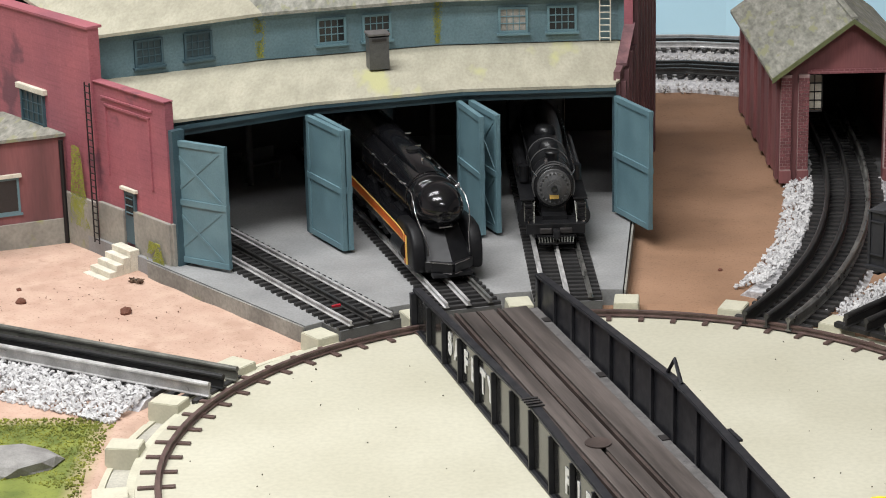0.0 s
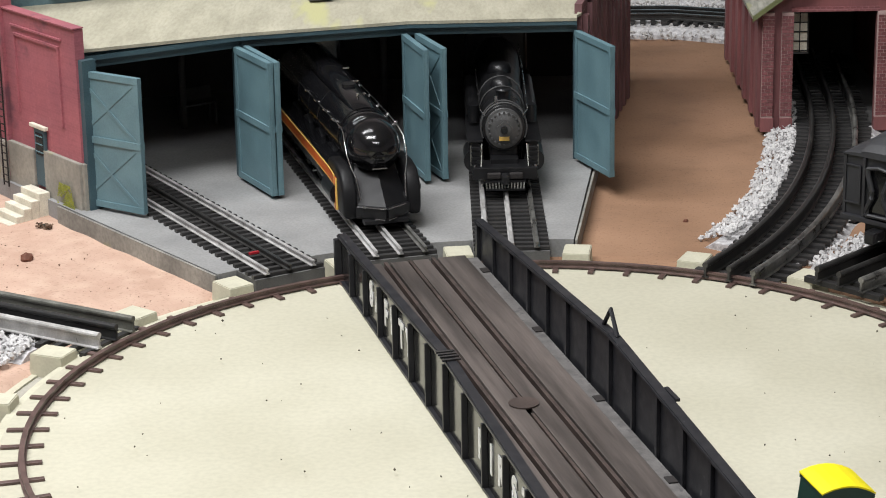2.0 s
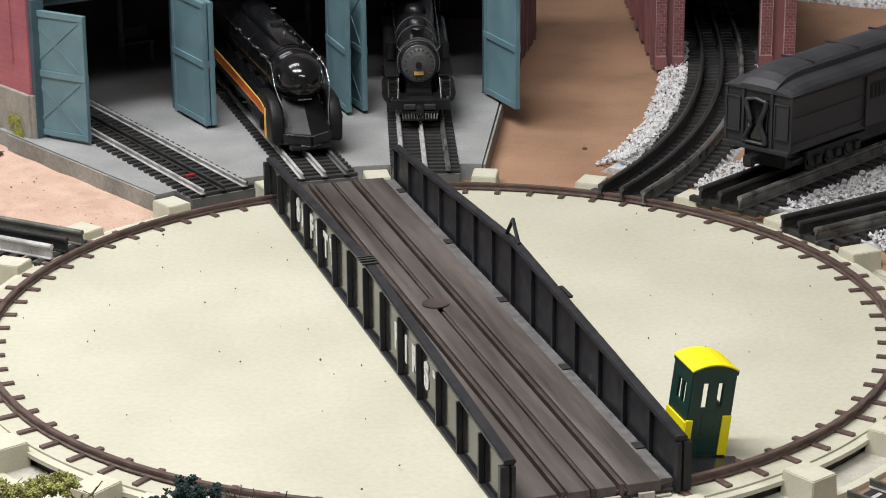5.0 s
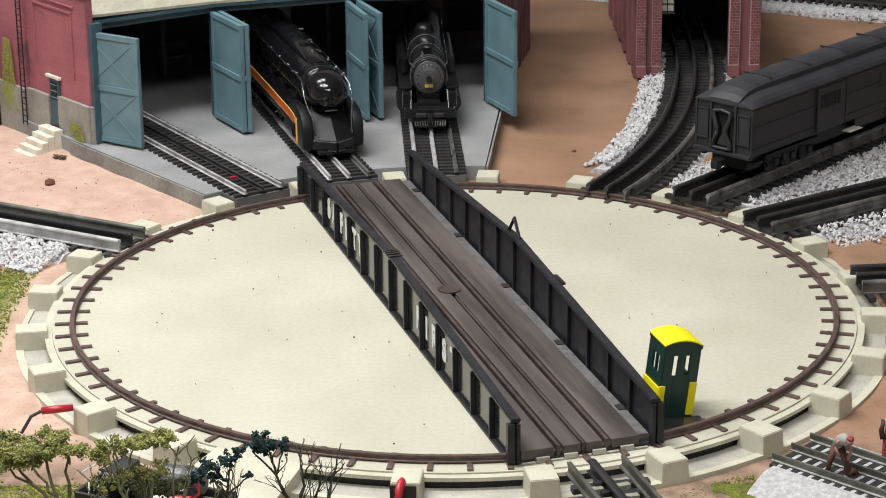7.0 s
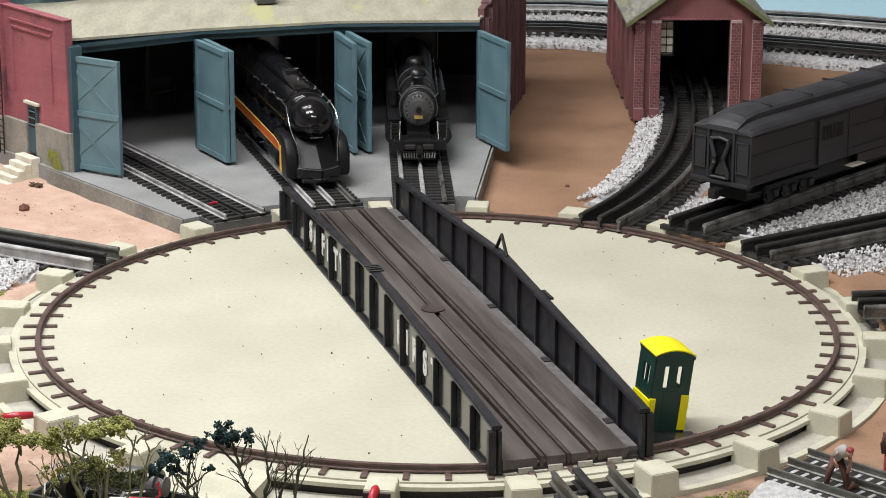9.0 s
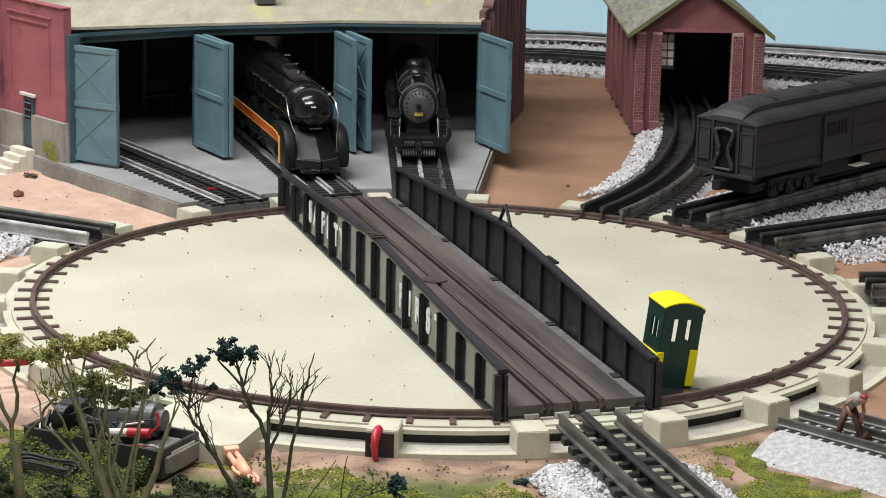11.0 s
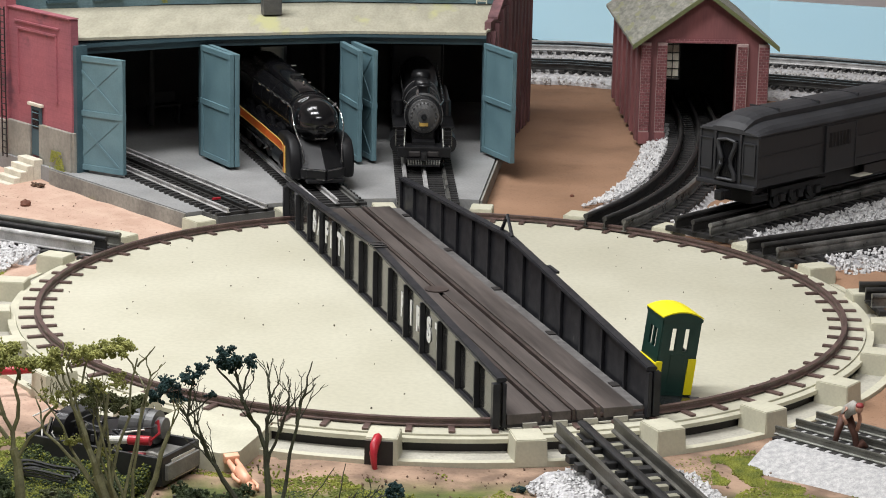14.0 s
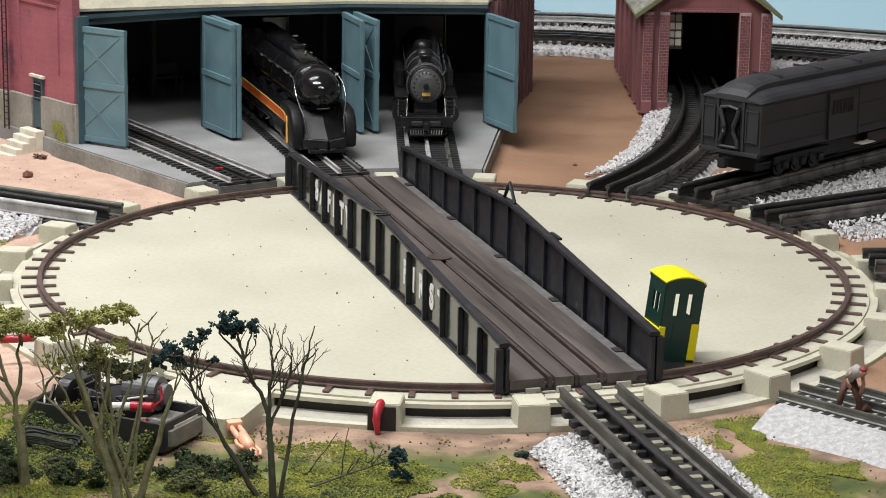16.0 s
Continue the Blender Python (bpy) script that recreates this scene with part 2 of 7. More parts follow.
M["bed"] = surface("grey_ballast_bed", (0.64, 0.63, 0.63, 1), (0.38, 0.37, 0.38, 1), 0.85, scale=230, fine=700, bump=0.7, amount=0.7)
M["sky"] = surface("sky_blue_backdrop", (0.55, 0.85, 1.0, 1), (0.58, 0.87, 1.0, 1), 0.8, scale=3, bump=0, amount=0.05)
M["wall"] = surface("pinkish_white_wall", (0.80, 0.75, 0.75, 1), (0.76, 0.71, 0.71, 1), 0.8, scale=3, bump=0.05, amount=0.1)
M["ceiling"] = surface("white_ceiling_tiles", (0.75, 0.75, 0.73, 1), rough=0.9, scale=5, bump=0.05)
M["carpet"] = surface("dull_grey_carpet", (0.12, 0.11, 0.10, 1), rough=0.9, scale=20, bump=0.1)


def ground_material():
    """Painted earth: pinkish tan beside one end of the roundhouse, browner beside the other, with moss where the scenery is green."""
    m = bpy.data.materials.new("painted_earth")
    m.use_nodes = True
    nt = m.node_tree
    N, L = nt.nodes, nt.links
    b = N["Principled BSDF"]
    b.inputs["Roughness"].default_value = 0.85
    tc = N.new("ShaderNodeTexCoord")
    sp = N.new("ShaderNodeSeparateXYZ")
    L.new(tc.outputs["Object"], sp.inputs[0])

    def noise_tex(scale, detail=5):
        n = N.new("ShaderNodeTexNoise")
        n.inputs["Scale"].default_value, n.inputs["Detail"].default_value = scale, detail
        L.new(tc.outputs["Object"], n.inputs["Vector"])
        return n.outputs["Fac"]

    def ramp(val, a, c, ca, cb):
        r = N.new("ShaderNodeValToRGB")
        r.color_ramp.elements[0].position, r.color_ramp.elements[1].position = a, c
        r.color_ramp.elements[0].color, r.color_ramp.elements[1].color = ca, cb
        L.new(val, r.inputs["Fac"])
        return r.outputs["Color"]

    def mixed(f, a, c):
        x = N.new("ShaderNodeMix")
        x.data_type = "RGBA"
        L.new(f, x.inputs["Factor"])
        L.new(a, x.inputs["A"])
        L.new(c, x.inputs["B"])
        return x.outputs["Result"]

    def span(val, lo, hi):
        r = N.new("ShaderNodeMapRange")
        r.inputs["From Min"].default_value, r.inputs["From Max"].default_value = lo, hi
        L.new(val, r.inputs["Value"])
        return r.outputs[0]

    big, mid, fine = noise_tex(7), noise_tex(45), noise_tex(420, 3)
    pink = ramp(mid, 0.35, 0.7, (0.46, 0.305, 0.23, 1), (0.53, 0.37, 0.285, 1))
    brown = ramp(big, 0.35, 0.7, (0.25, 0.14, 0.08, 1), (0.35, 0.205, 0.125, 1))
    stain = N.new("ShaderNodeMath")
    stain.operation = "MULTIPLY"
    stain.inputs[1].default_value = 0.6
    L.new(span(noise_tex(19, 8), 0.47, 0.72), stain.inputs[0])
    brown = mixed(stain.outputs[0], brown, ramp(mid, 0.4, 0.6, (0.17, 0.095, 0.055, 1), (0.24, 0.14, 0.085, 1)))
    pale = N.new("ShaderNodeMath")
    pale.operation = "MULTIPLY"
    pale.inputs[1].default_value = 0.45
    L.new(span(noise_tex(24, 8), 0.48, 0.75), pale.inputs[0])
    pink = mixed(pale.outputs[0], pink, ramp(mid, 0.4, 0.6, (0.36, 0.23, 0.165, 1), (0.58, 0.43, 0.33, 1)))
    earth = mixed(span(sp.outputs["X"], -0.06, 0.02), pink, brown)
    dull = ramp(mid, 0.4, 0.65, (0.17, 0.11, 0.075, 1), (0.36, 0.24, 0.165, 1))
    earth = mixed(span(sp.outputs["Y"], -0.22, -0.3), earth, dull)
    moss = ramp(mid, 0.35, 0.65, (0.05, 0.065, 0.015, 1), (0.12, 0.14, 0.028, 1))
    low = span(sp.outputs["Y"], -0.370, -0.40)
    patch = span(noise_tex(16), 0.44, 0.53)
    both = N.new("ShaderNodeMath")
    both.operation = "MULTIPLY"
    L.new(low, both.inputs[0])
    L.new(patch, both.inputs[1])
    earth = mixed(both.outputs[0], earth, moss)
    lawn = N.new("ShaderNodeMath")
    lawn.operation = "MULTIPLY"
    L.new(span(sp.outputs["X"], -0.350, -0.372), lawn.inputs[0])
    L.new(span(sp.outputs["Y"], 0.115, 0.095), lawn.inputs[1])
    earth = mixed(lawn.outputs[0], earth, ramp(mid, 0.35, 0.65, (0.10, 0.13, 0.022, 1), (0.19, 0.22, 0.04, 1)))
    speck = ramp(fine, 0.33, 0.42, (0.5, 0.45, 0.4, 1), (1, 1, 1, 1))
    mu = N.new("ShaderNodeMix")
    mu.data_type, mu.blend_type = "RGBA", "MULTIPLY"
    mu.inputs["Factor"].default_value = 0.4
    L.new(earth, mu.inputs["A"])
    L.new(speck, mu.inputs["B"])
    L.new(mu.outputs["Result"], b.inputs["Base Color"])
    bp = N.new("ShaderNodeBump")
    bp.inputs["Strength"].default_value, bp.inputs["Distance"].default_value = 0.4, 0.0008
    L.new(fine, bp.inputs["Height"])
    L.new(bp.outputs[0], b.inputs["Normal"])
    return m


M["earth"] = ground_material()


# ---- building helpers ----
def thing(name, label, category, m=None, group="", kind=""):
    ob = new(name)
    ob.empty_display_size = 0.02
    if m is not None:
        ob.matrix_basis = m
    return tagged(ob, label, category, group, kind)


def mesh(name, bm, material, smooth=False):
    me = bpy.data.meshes.new(name)
    bmesh.ops.recalc_face_normals(bm, faces=bm.faces)
    bm.to_mesh(me)
    bm.free()
    me.materials.append(M[material])
    if smooth:
        for p in me.polygons:
            p.use_smooth = True
    return me


def part(name, bm, material, parent, label="", smooth=False, world=True):
    """Links a bmesh as one mesh object under a thing or part. world: its corners are given in the world."""
    ob = new(name, bm if isinstance(bm, bpy.types.Mesh) else mesh(name, bm, material, smooth))
    ob.parent = parent
    if world:
        m = Matrix()
        p = parent
        while p:
            m = p.matrix_basis @ m if p.parent is None else p.matrix_parent_inverse @ p.matrix_basis @ m
            p = p.parent
        ob.matrix_parent_inverse = m.inverted()
    if label:
        ob["label"] = label
    return ob


def solid(name, bm, material, label, category, group="", kind="", smooth=False):
    return tagged(new(name, mesh(name, bm, material, smooth)), label, category, group, kind)


def box(bm, c, s, rz=0.0, bevel=0.0, m=None):
    """A block with centre c, size s, turned rz degrees about z."""
    t = Matrix.Translation(c) @ Matrix.Rotation(radians(rz), 4, "Z") @ Matrix.Diagonal((*s, 1))
    if m is not None:
        t = m @ t
    r = bmesh.ops.create_cube(bm, size=1.0, matrix=t)
    if bevel:
        es = list({e for v in r["verts"] for e in v.link_edges})
        bmesh.ops.bevel(bm, geom=es, offset=bevel, segments=2, affect="EDGES", profile=0.6)
    return bm


def B(c, s, rz=0.0, bevel=0.0, m=None):
    return box(bmesh.new(), c, s, rz, bevel, m)


def cyl(bm, a, b, r1, r2=None, n=16, caps=True):
    """A round bar from a to b."""
    a, b = Vector(a), Vector(b)
    d = b - a
    m = Matrix.Translation((a + b) / 2) @ d.to_track_quat("Z", "Y").to_matrix().to_4x4()
    bmesh.ops.create_cone(bm, cap_ends=caps, segments=n, radius1=r1, radius2=r1 if r2 is None else r2, depth=d.length, matrix=m)
    return bm


def pipe(bm, pts, r, n=8):
    """A round wire along points."""
    pts = [Vector(p) for p in pts]
    rings = []
    up = Vector((0.13, 0.21, 1)).normalized()
    for i, p in enumerate(pts):
        t = (pts[min(i + 1, len(pts) - 1)] - pts[max(i - 1, 0)]).normalized()
        x = t.cross(up)
        x = x.normalized() if x.length > 1e-4 else Vector((1, 0, 0))
        y = t.cross(x)
        rr = r[i] if isinstance(r, (list, tuple)) else r
        rings.append([bm.verts.new(p + rr * (math.cos(2 * math.pi * k / n) * x + math.sin(2 * math.pi * k / n) * y)) for k in range(n)])
    for a, b in zip(rings, rings[1:]):
        for k in range(n):
            bm.faces.new((a[k], a[(k + 1) % n], b[(k + 1) % n], b[k]))
    bm.faces.new(rings[0])
    bm.faces.new(rings[-1][::-1])
    return bm


def prism(bm, pts, z0, z1):
    """An upright slab over a polygon."""
    lo = [bm.verts.new((x, y, z0)) for x, y in pts]
    hi = [bm.verts.new((x, y, z1)) for x, y in pts]
    bm.faces.new(lo[::-1])
    bm.faces.new(hi)
    for i in range(len(pts)):
        j = (i + 1) % len(pts)
        bm.faces.new((lo[i], lo[j], hi[j], hi[i]))
    return bm


def loft(bm, rings, caps=True):
    vs = [[bm.verts.new(p) for p in ring] for ring in rings]
    n = len(vs[0])
    for a, b in zip(vs, vs[1:]):
        for k in range(n):
            bm.faces.new((a[k], a[(k + 1) % n], b[(k + 1) % n], b[k]))
    if caps:
        bm.faces.new(vs[0][::-1])
        bm.faces.new(vs[-1])
    return bm


def sweep(bm, profile, pts):
    """A profile of (across, up) drawn along level points."""
    pts = [Vector(p) for p in pts]
    rings = []
    for i, p in enumerate(pts):
        t = (pts[min(i + 1, len(pts) - 1)] - pts[max(i - 1, 0)]).normalized()
        side = Vector((t.y, -t.x, 0)).normalized()
        rings.append([p + side * u + Vector((0, 0, v)) for u, v in profile])
    return loft(bm, rings)


def annulus(bm, r0, r1, z0, z1, a0=0.0, a1=360.0, n=144):
    full = a1 - a0 >= 359.9
    k = n if full else n + 1
    rings = []
    for i in range(k):
        a = radians(a0 + (a1 - a0) * i / n)
        c, s = math.cos(a), math.sin(a)
        rings.append([bm.verts.new((r * c, r * s, z)) for r, z in ((r0, z0), (r1, z0), (r1, z1), (r0, z1))])
    for i in range(n):
        a, b = rings[i], rings[(i + 1) % k]
        for j in range(4):
            bm.faces.new((a[j], b[j], b[(j + 1) % 4], a[(j + 1) % 4]))
    if not full:
        bm.faces.new(rings[0])
        bm.faces.new(rings[-1][::-1])
    return bm


def pol(r, a, z=0.0):
    return Vector((r * math.cos(radians(a)), r * math.sin(radians(a)), z))


def pebble(bm, c, r, rng):
    """A broken stone with eight uneven faces."""
    q = Euler((rng.uniform(0, 6), rng.uniform(0, 6), rng.uniform(0, 6))).to_matrix()
    ps = [Vector(c) + q @ (Vector(d) * r * rng.uniform(0.65, 1.2)) for d in ((1, 0, 0), (-1, 0, 0), (0, 1, 0), (0, -1, 0), (0, 0, 0.8), (0, 0, -0.8))]
    v = [bm.verts.new(p) for p in ps]
    for a, b, d in ((0, 2, 4), (2, 1, 4), (1, 3, 4), (3, 0, 4), (2, 0, 5), (1, 2, 5), (3, 1, 5), (0, 3, 5)):
        bm.faces.new((v[a], v[b], v[d]))


# ---- the room ----
def build_room():
    bm = B((0, -0.6, -0.91), (6.2, 6.4, 0.02))
    solid("floor", bm, "carpet", "dull grey carpet of the exhibition room", "floor", kind="structure")
    for nm, c, s in (("wall_north", (0, 2.55, 0.35), (6.2, 0.08, 2.6)), ("wall_south", (0, -3.75, 0.35), (6.2, 0.08, 2.6)), ("wall_east", (3.06, -0.6, 0.35), (0.08, 6.2, 2.6)), ("wall_west", (-3.06, -0.6, 0.35), (0.08, 6.2, 2.6))):
        solid(nm, B(c, s), "wall", "pinkish white painted room wall", "wall", kind="structure")
    solid("ceiling", B((0, -0.6, 1.70), (6.2, 6.4, 0.06)), "ceiling", "white tiled room ceiling", "ceiling", kind="structure")
    solid("trim", B((0.16, 2.49, 0.05), (0.36, 0.03, 0.10)), "rust", "brown wooden trim along the room wall", "trim", kind="structure")
    pipe_bm = cyl(bmesh.new(), (0.85, 2.49, -0.9), (0.85, 2.49, 1.6), 0.012)
    solid("wall_pipe", pipe_bm, "lintel", "pale painted pipe running up the room wall", "pipe")
    bm = bmesh.new()
    line = [(-1.5, 1.335), (0.0, 1.335), (0.2, 1.32), (0.4, 1.275), (0.6, 1.205), (0.9, 1.075), (1.3, 0.885), (1.6, 0.725)]
    prism(bm, line + [(x + 0.004, y + 0.010) for x, y in line[::-1]], -0.3, 0.072)
    solid("backdrop", bm, "sky", "plain sky blue painted backdrop board", "backdrop", kind="structure")


build_room()


# ---- ground ----
def ground_z(x, y):
    f = max(0.0, min(1.0, (0.0 - y) / 0.25))
    return -0.010 - 0.006 * f


def build_ground():
    bm = bmesh.new()
    nx, ny, x0, x1, y0, y1 = 190, 150, -1.5, 1.6, -0.8, 1.42
    grid = []
    for j in range(ny + 1):
        row = []
        for i in range(nx + 1):
            x, y = x0 + (x1 - x0) * i / nx, y0 + (y1 - y0) * j / ny
            r = math.hypot(x, y)
            z = ground_z(x, y) + 0.0018 * noise.noise(Vector((x * 22, y * 22, 0)))
            if r < 0.337:
                z = -0.032
            elif r < 0.353:
                x, y = x * 0.3495 / r, y * 0.3495 / r
            row.append(bm.verts.new((x, y, z)))
        grid.append(row)
    for j in range(ny):
        for i in range(nx):
            bm.faces.new((grid[j][i], grid[j][i + 1], grid[j + 1][i + 1], grid[j + 1][i]))
    solid("ground", bm, "earth", "painted tan and brown earth of the railway layout", "ground", kind="structure", smooth=True)


def build_base():
    bm = B((0.05, 0.31, -0.47), (3.06, 2.18, 0.86))
    solid("baseboard", bm, "wall", "plain boarded base under the railway layout", "base", kind="structure")


build_ground()
build_base()

# ---- turntable ----
AXIS = 107.4
SU, SV = pol(1, AXIS), pol(1, AXIS - 90)  # along the bridge, and across it


def build_turntable():
    tt = thing("turntable", "cream plastic turntable pit with brown ring rail", "turntable")
    part("disc", annulus(bmesh.new(), 0.0005, 0.3155, -0.0075, 0.0, n=160), "cream", tt, "cream pit floor with dark specks")
    part("rim", annulus(bmesh.new(), 0.3157, 0.3215, -0.0040, -0.0012, n=160), "cream_edge", tt)
    # dark ring: the shade under the rim's overhang, put into its colour
    part("slot", annulus(bmesh.new(), 0.3157, 0.3172, -0.0110, -0.0041, n=120), "groove", tt, "recess round the pit, coloured dark for shade")
    bm = annulus(bmesh.new(), 0.3174, 0.3378, -0.030, -0.0105, n=160)
    part("flange", bm, "dusty_cream", tt, "dusty lower shelf round the pit")
    part("lip", annulus(bmesh.new(), 0.3380, 0.3440, -0.030, -0.0092, n=160), "cream_edge", tt)
    prof = [(-0.0024, 0.0), (0.0024, 0.0), (0.0024, 0.0008), (0.0009, 0.0014), (0.0009, 0.0030), (0.0016, 0.0034), (0.0016, 0.0048), (-0.0016, 0.0048), (-0.0016, 0.0034), (-0.0009, 0.0030), (-0.0009, 0.0014), (-0.0024, 0.0008)]
    bm = bmesh.new()
    rings = []
    for i in range(160):
        a = 2 * math.pi * i / 160
        rings.append([bm.verts.new(((0.3 + u) * math.cos(a), (0.3 + u) * math.sin(a), v + 0.0012)) for u, v in prof])
    for i in range(160):
        a, b = rings[i], rings[(i + 1) % 160]
        for k in range(12):
            bm.faces.new((a[k], a[(k + 1) % 12], b[(k + 1) % 12], b[k]))
    part("ring_rail", bm, "ring", tt, "brown ring rail", smooth=False)
    me = mesh("tie", B((0, 0, 0.0009), (0.0255, 0.0042, 0.0017), bevel=0.0004), "ring")
    for i in range(72):
        o = new("tie", me)
        o.parent = tt
        o.matrix_basis = Matrix.Rotation(radians(5 * i + 2.0), 4, "Z") @ Matrix.Translation((0.301, 0, 0))
    bm = bmesh.new()
    rr = ((0.0106, -0.0130), (0.0098, 0.0050))
    lo, hi = rr
    x0, x1 = 0.3185, 0.3442
    a = [bm.verts.new(p) for p in ((x0, -lo[0], lo[1]), (x1, -lo[0], lo[1]), (x1, lo[0], lo[1]), (x0, lo[0], lo[1]))]
    b = [bm.verts.new(p) for p in ((x0 + 0.001, -hi[0], hi[1]), (x1 - 0.001, -hi[0], hi[1]), (x1 - 0.001, hi[0], hi[1]), (x0 + 0.001, hi[0], hi[1]))]
    bm.faces.new(a[::-1]), bm.faces.new(b)
    for k in range(4):
        bm.faces.new((a[k], a[(k + 1) % 4], b[(k + 1) % 4], b[k]))
    bmesh.ops.bevel(bm, geom=list(bm.edges), offset=0.0006, segments=2, affect="EDGES")
    me = mesh("block", bm, "cream_edge")
    shift = {11: 0.5, 12: 1.1, 13: 0.3}
    for k in range(24):
        if k == 9:
            continue
        o = new("block", me)
        o.parent = tt
        o.matrix_basis = Matrix.Rotation(radians(114.6 + 15 * k + shift.get(k, 0.0)), 4, "Z")
    # broad flat ledge beside the drive box
    q = [pol(0.3160, a) for a in (-121, -118, -115, -112, -109)] + [pol(0.3290, -108.6), Vector((-0.1175, -0.3590, 0)), Vector((-0.1290, -0.3640, 0)), Vector((-0.1900, -0.3330, 0))]
    bm = prism(bmesh.new(), [(p.x, p.y) for p in q], -0.026, 0.0002)
    part("ledge", bm, "cream_edge", tt, "broad flat cream ledge beside the pit")
    return tt


SINK = Matrix.Translation((0, 0, -0.0035)) @ Matrix.Diagonal((1.0135, 1.0135, 1, 1))
TURNTABLE = build_turntable()
TURNTABLE.matrix_basis = SINK


def build_bridge():
    br = thing("turntable_bridge", "black plate girder turntable bridge with brown deck", "bridge")

    def bx(name, s0, s1, o0, o1, z0, z1, material, parent=None, label="", bevel=0.0):
        c = SU * ((s0 + s1) / 2) + SV * ((o0 + o1) / 2) + Vector((0, 0, (z0 + z1) / 2))
        return part(name, B(c, (abs(s1 - s0), abs(o1 - o0), z1 - z0), AXIS, bevel), material, parent or br, label)

    H = 0.304
    bx("deck_base", -H, H, -0.048, 0.048, 0.0005, 0.0030, "groove")
    for o0, o1 in ((-0.0475, -0.0235), (-0.0165, -0.0035), (0.0005, 0.0125), (0.0195, 0.0404)):
        bx("plank", -H, H, o0, o1, 0.0031, 0.0098, "deck", bevel=0.0004)
    for o in (-0.020, 0.016):
        bx("rail", -H, H, o - 0.0013, o + 0.0013, 0.0031, 0.0106, "deckrail", bevel=0.0003)
    bx("centre_rail", 0.022, H, -0.0026, -0.0006, 0.0031, 0.0102, "deckrail")
    bx("centre_rail", -H, -0.006, -0.0026, -0.0006, 0.0031, 0.0102, "deckrail")
    hub = SU * 0.011 - SV * 0.002
    part("contact_plate", cyl(bmesh.new(), hub + Vector((0, 0, 0.0099)), hub + Vector((0, 0, 0.0108)), 0.0095, n=24), "deckrail", br, "dark round contact plate")
    bx("walkway", -H + 0.004, H - 0.004, 0.0408, 0.0488, 0.0031, 0.0086, "walkgrey", label="dusty grey walkway strip")
    for end in (-1, 1):
        teeth = ((-0.045, -0.031, 0.0034), (-0.026, -0.008, 0.0028), (0.002, 0.018, 0.0034), (0.028, 0.045, 0.0028))
        if end < 0:
            teeth = tuple((-0.0475 + 0.0105 * k, -0.0475 + 0.0105 * k + 0.0097, 0.0040 if k % 2 else 0.0014) for k in range(9))
        for o0, o1, z1 in teeth:
            bx("end_step", end * (H + 0.0002), end * (H + (0.004 if end > 0 else 0.0024)), o0, o1, 0.0005, z1, "dusty_cream" if end < 0 else "cream_edge")
    tops = {-1: (0.0350, 0.0490), 1: (0.0358, 0.0540)}
    side = -1
    pitch = 2 * 0.3038 / 14

    def crest(s):
        """The girder's top: a low peak at mid span."""
        low, high = tops[side]
        return high - (high - low) * abs(s) / 0.3038

    def plate(name, o0, o1, bottom, drop, thick, material, parent, label="", ends=0.3038):
        """An upright plate along the bridge whose top follows the crest; thick: a flange of that depth."""
        bm = bmesh.new()
        rings = []
        for s in (-ends, 0.0, ends):
            zt = crest(s) - drop
            zb = zt - thick if thick else bottom
            rings.append([SU * s + SV * o + Vector((0, 0, z)) for o, z in ((o0, zb), (o1, zb), (o1, zt), (o0, zt))])
        loft(bm, rings)
        if thick:
            bmesh.ops.bevel(bm, geom=[e for e in bm.edges if abs((e.verts[1].co - e.verts[0].co).normalized().dot(SU)) > 0.9], offset=0.0007, segments=2, affect="EDGES")
        return part(name, bm, material, parent, label)

    for side in (-1, 1):
        g = plate("girder", side * 0.0515, side * 0.0530, 0.001, 0.003, 0, "webgrey" if side < 0 else "girder", br, "glossy black plate girder peaked at mid span")
        plate("top_flange", side * 0.0482, side * 0.0556, 0, 0, 0.003, "girder", g, ends=0.3048)
        bx("bottom_flange", -0.3038, 0.3038, side * 0.0492, side * 0.0558, 0.0002, 0.0022, "girder", g)
        for k in range(15):
            s = -0.3038 + pitch * k
            w = (0.0013 if side < 0 else 0.0017) if 0 < k < 14 else 0.0030
            zt = crest(s) - 0.0036
            bx("stiffener", s - w, s + w, side * 0.0490, side * 0.0514, 0.0023, zt, "girder", g, bevel=0.0003)
            bx("stiffener", s - w * 0.8, s + w * 0.8, side * 0.0531, side * (0.0568 if side < 0 and 0 < k < 14 else 0.0580), 0.0023, zt, "girder", g, bevel=0.0003)
            if side > 0 and k % 3 == 1:
                # thin dark boxes stand in for the smears along the walkway
                e = 0.0060 + 0.0030 * ((k * 7) % 3)
                bx("dark_smear", s + 0.0030, s + 0.0030 + e, 0.0428, 0.0486, 0.0087, 0.0096, "groove", g, "dark smear on the walkway", bevel=0.0003)
        bx("foot_strip", -0.300, 0.300, side * 0.0492, side * 0.0512, 0.0023, 0.0040, "girder", g)
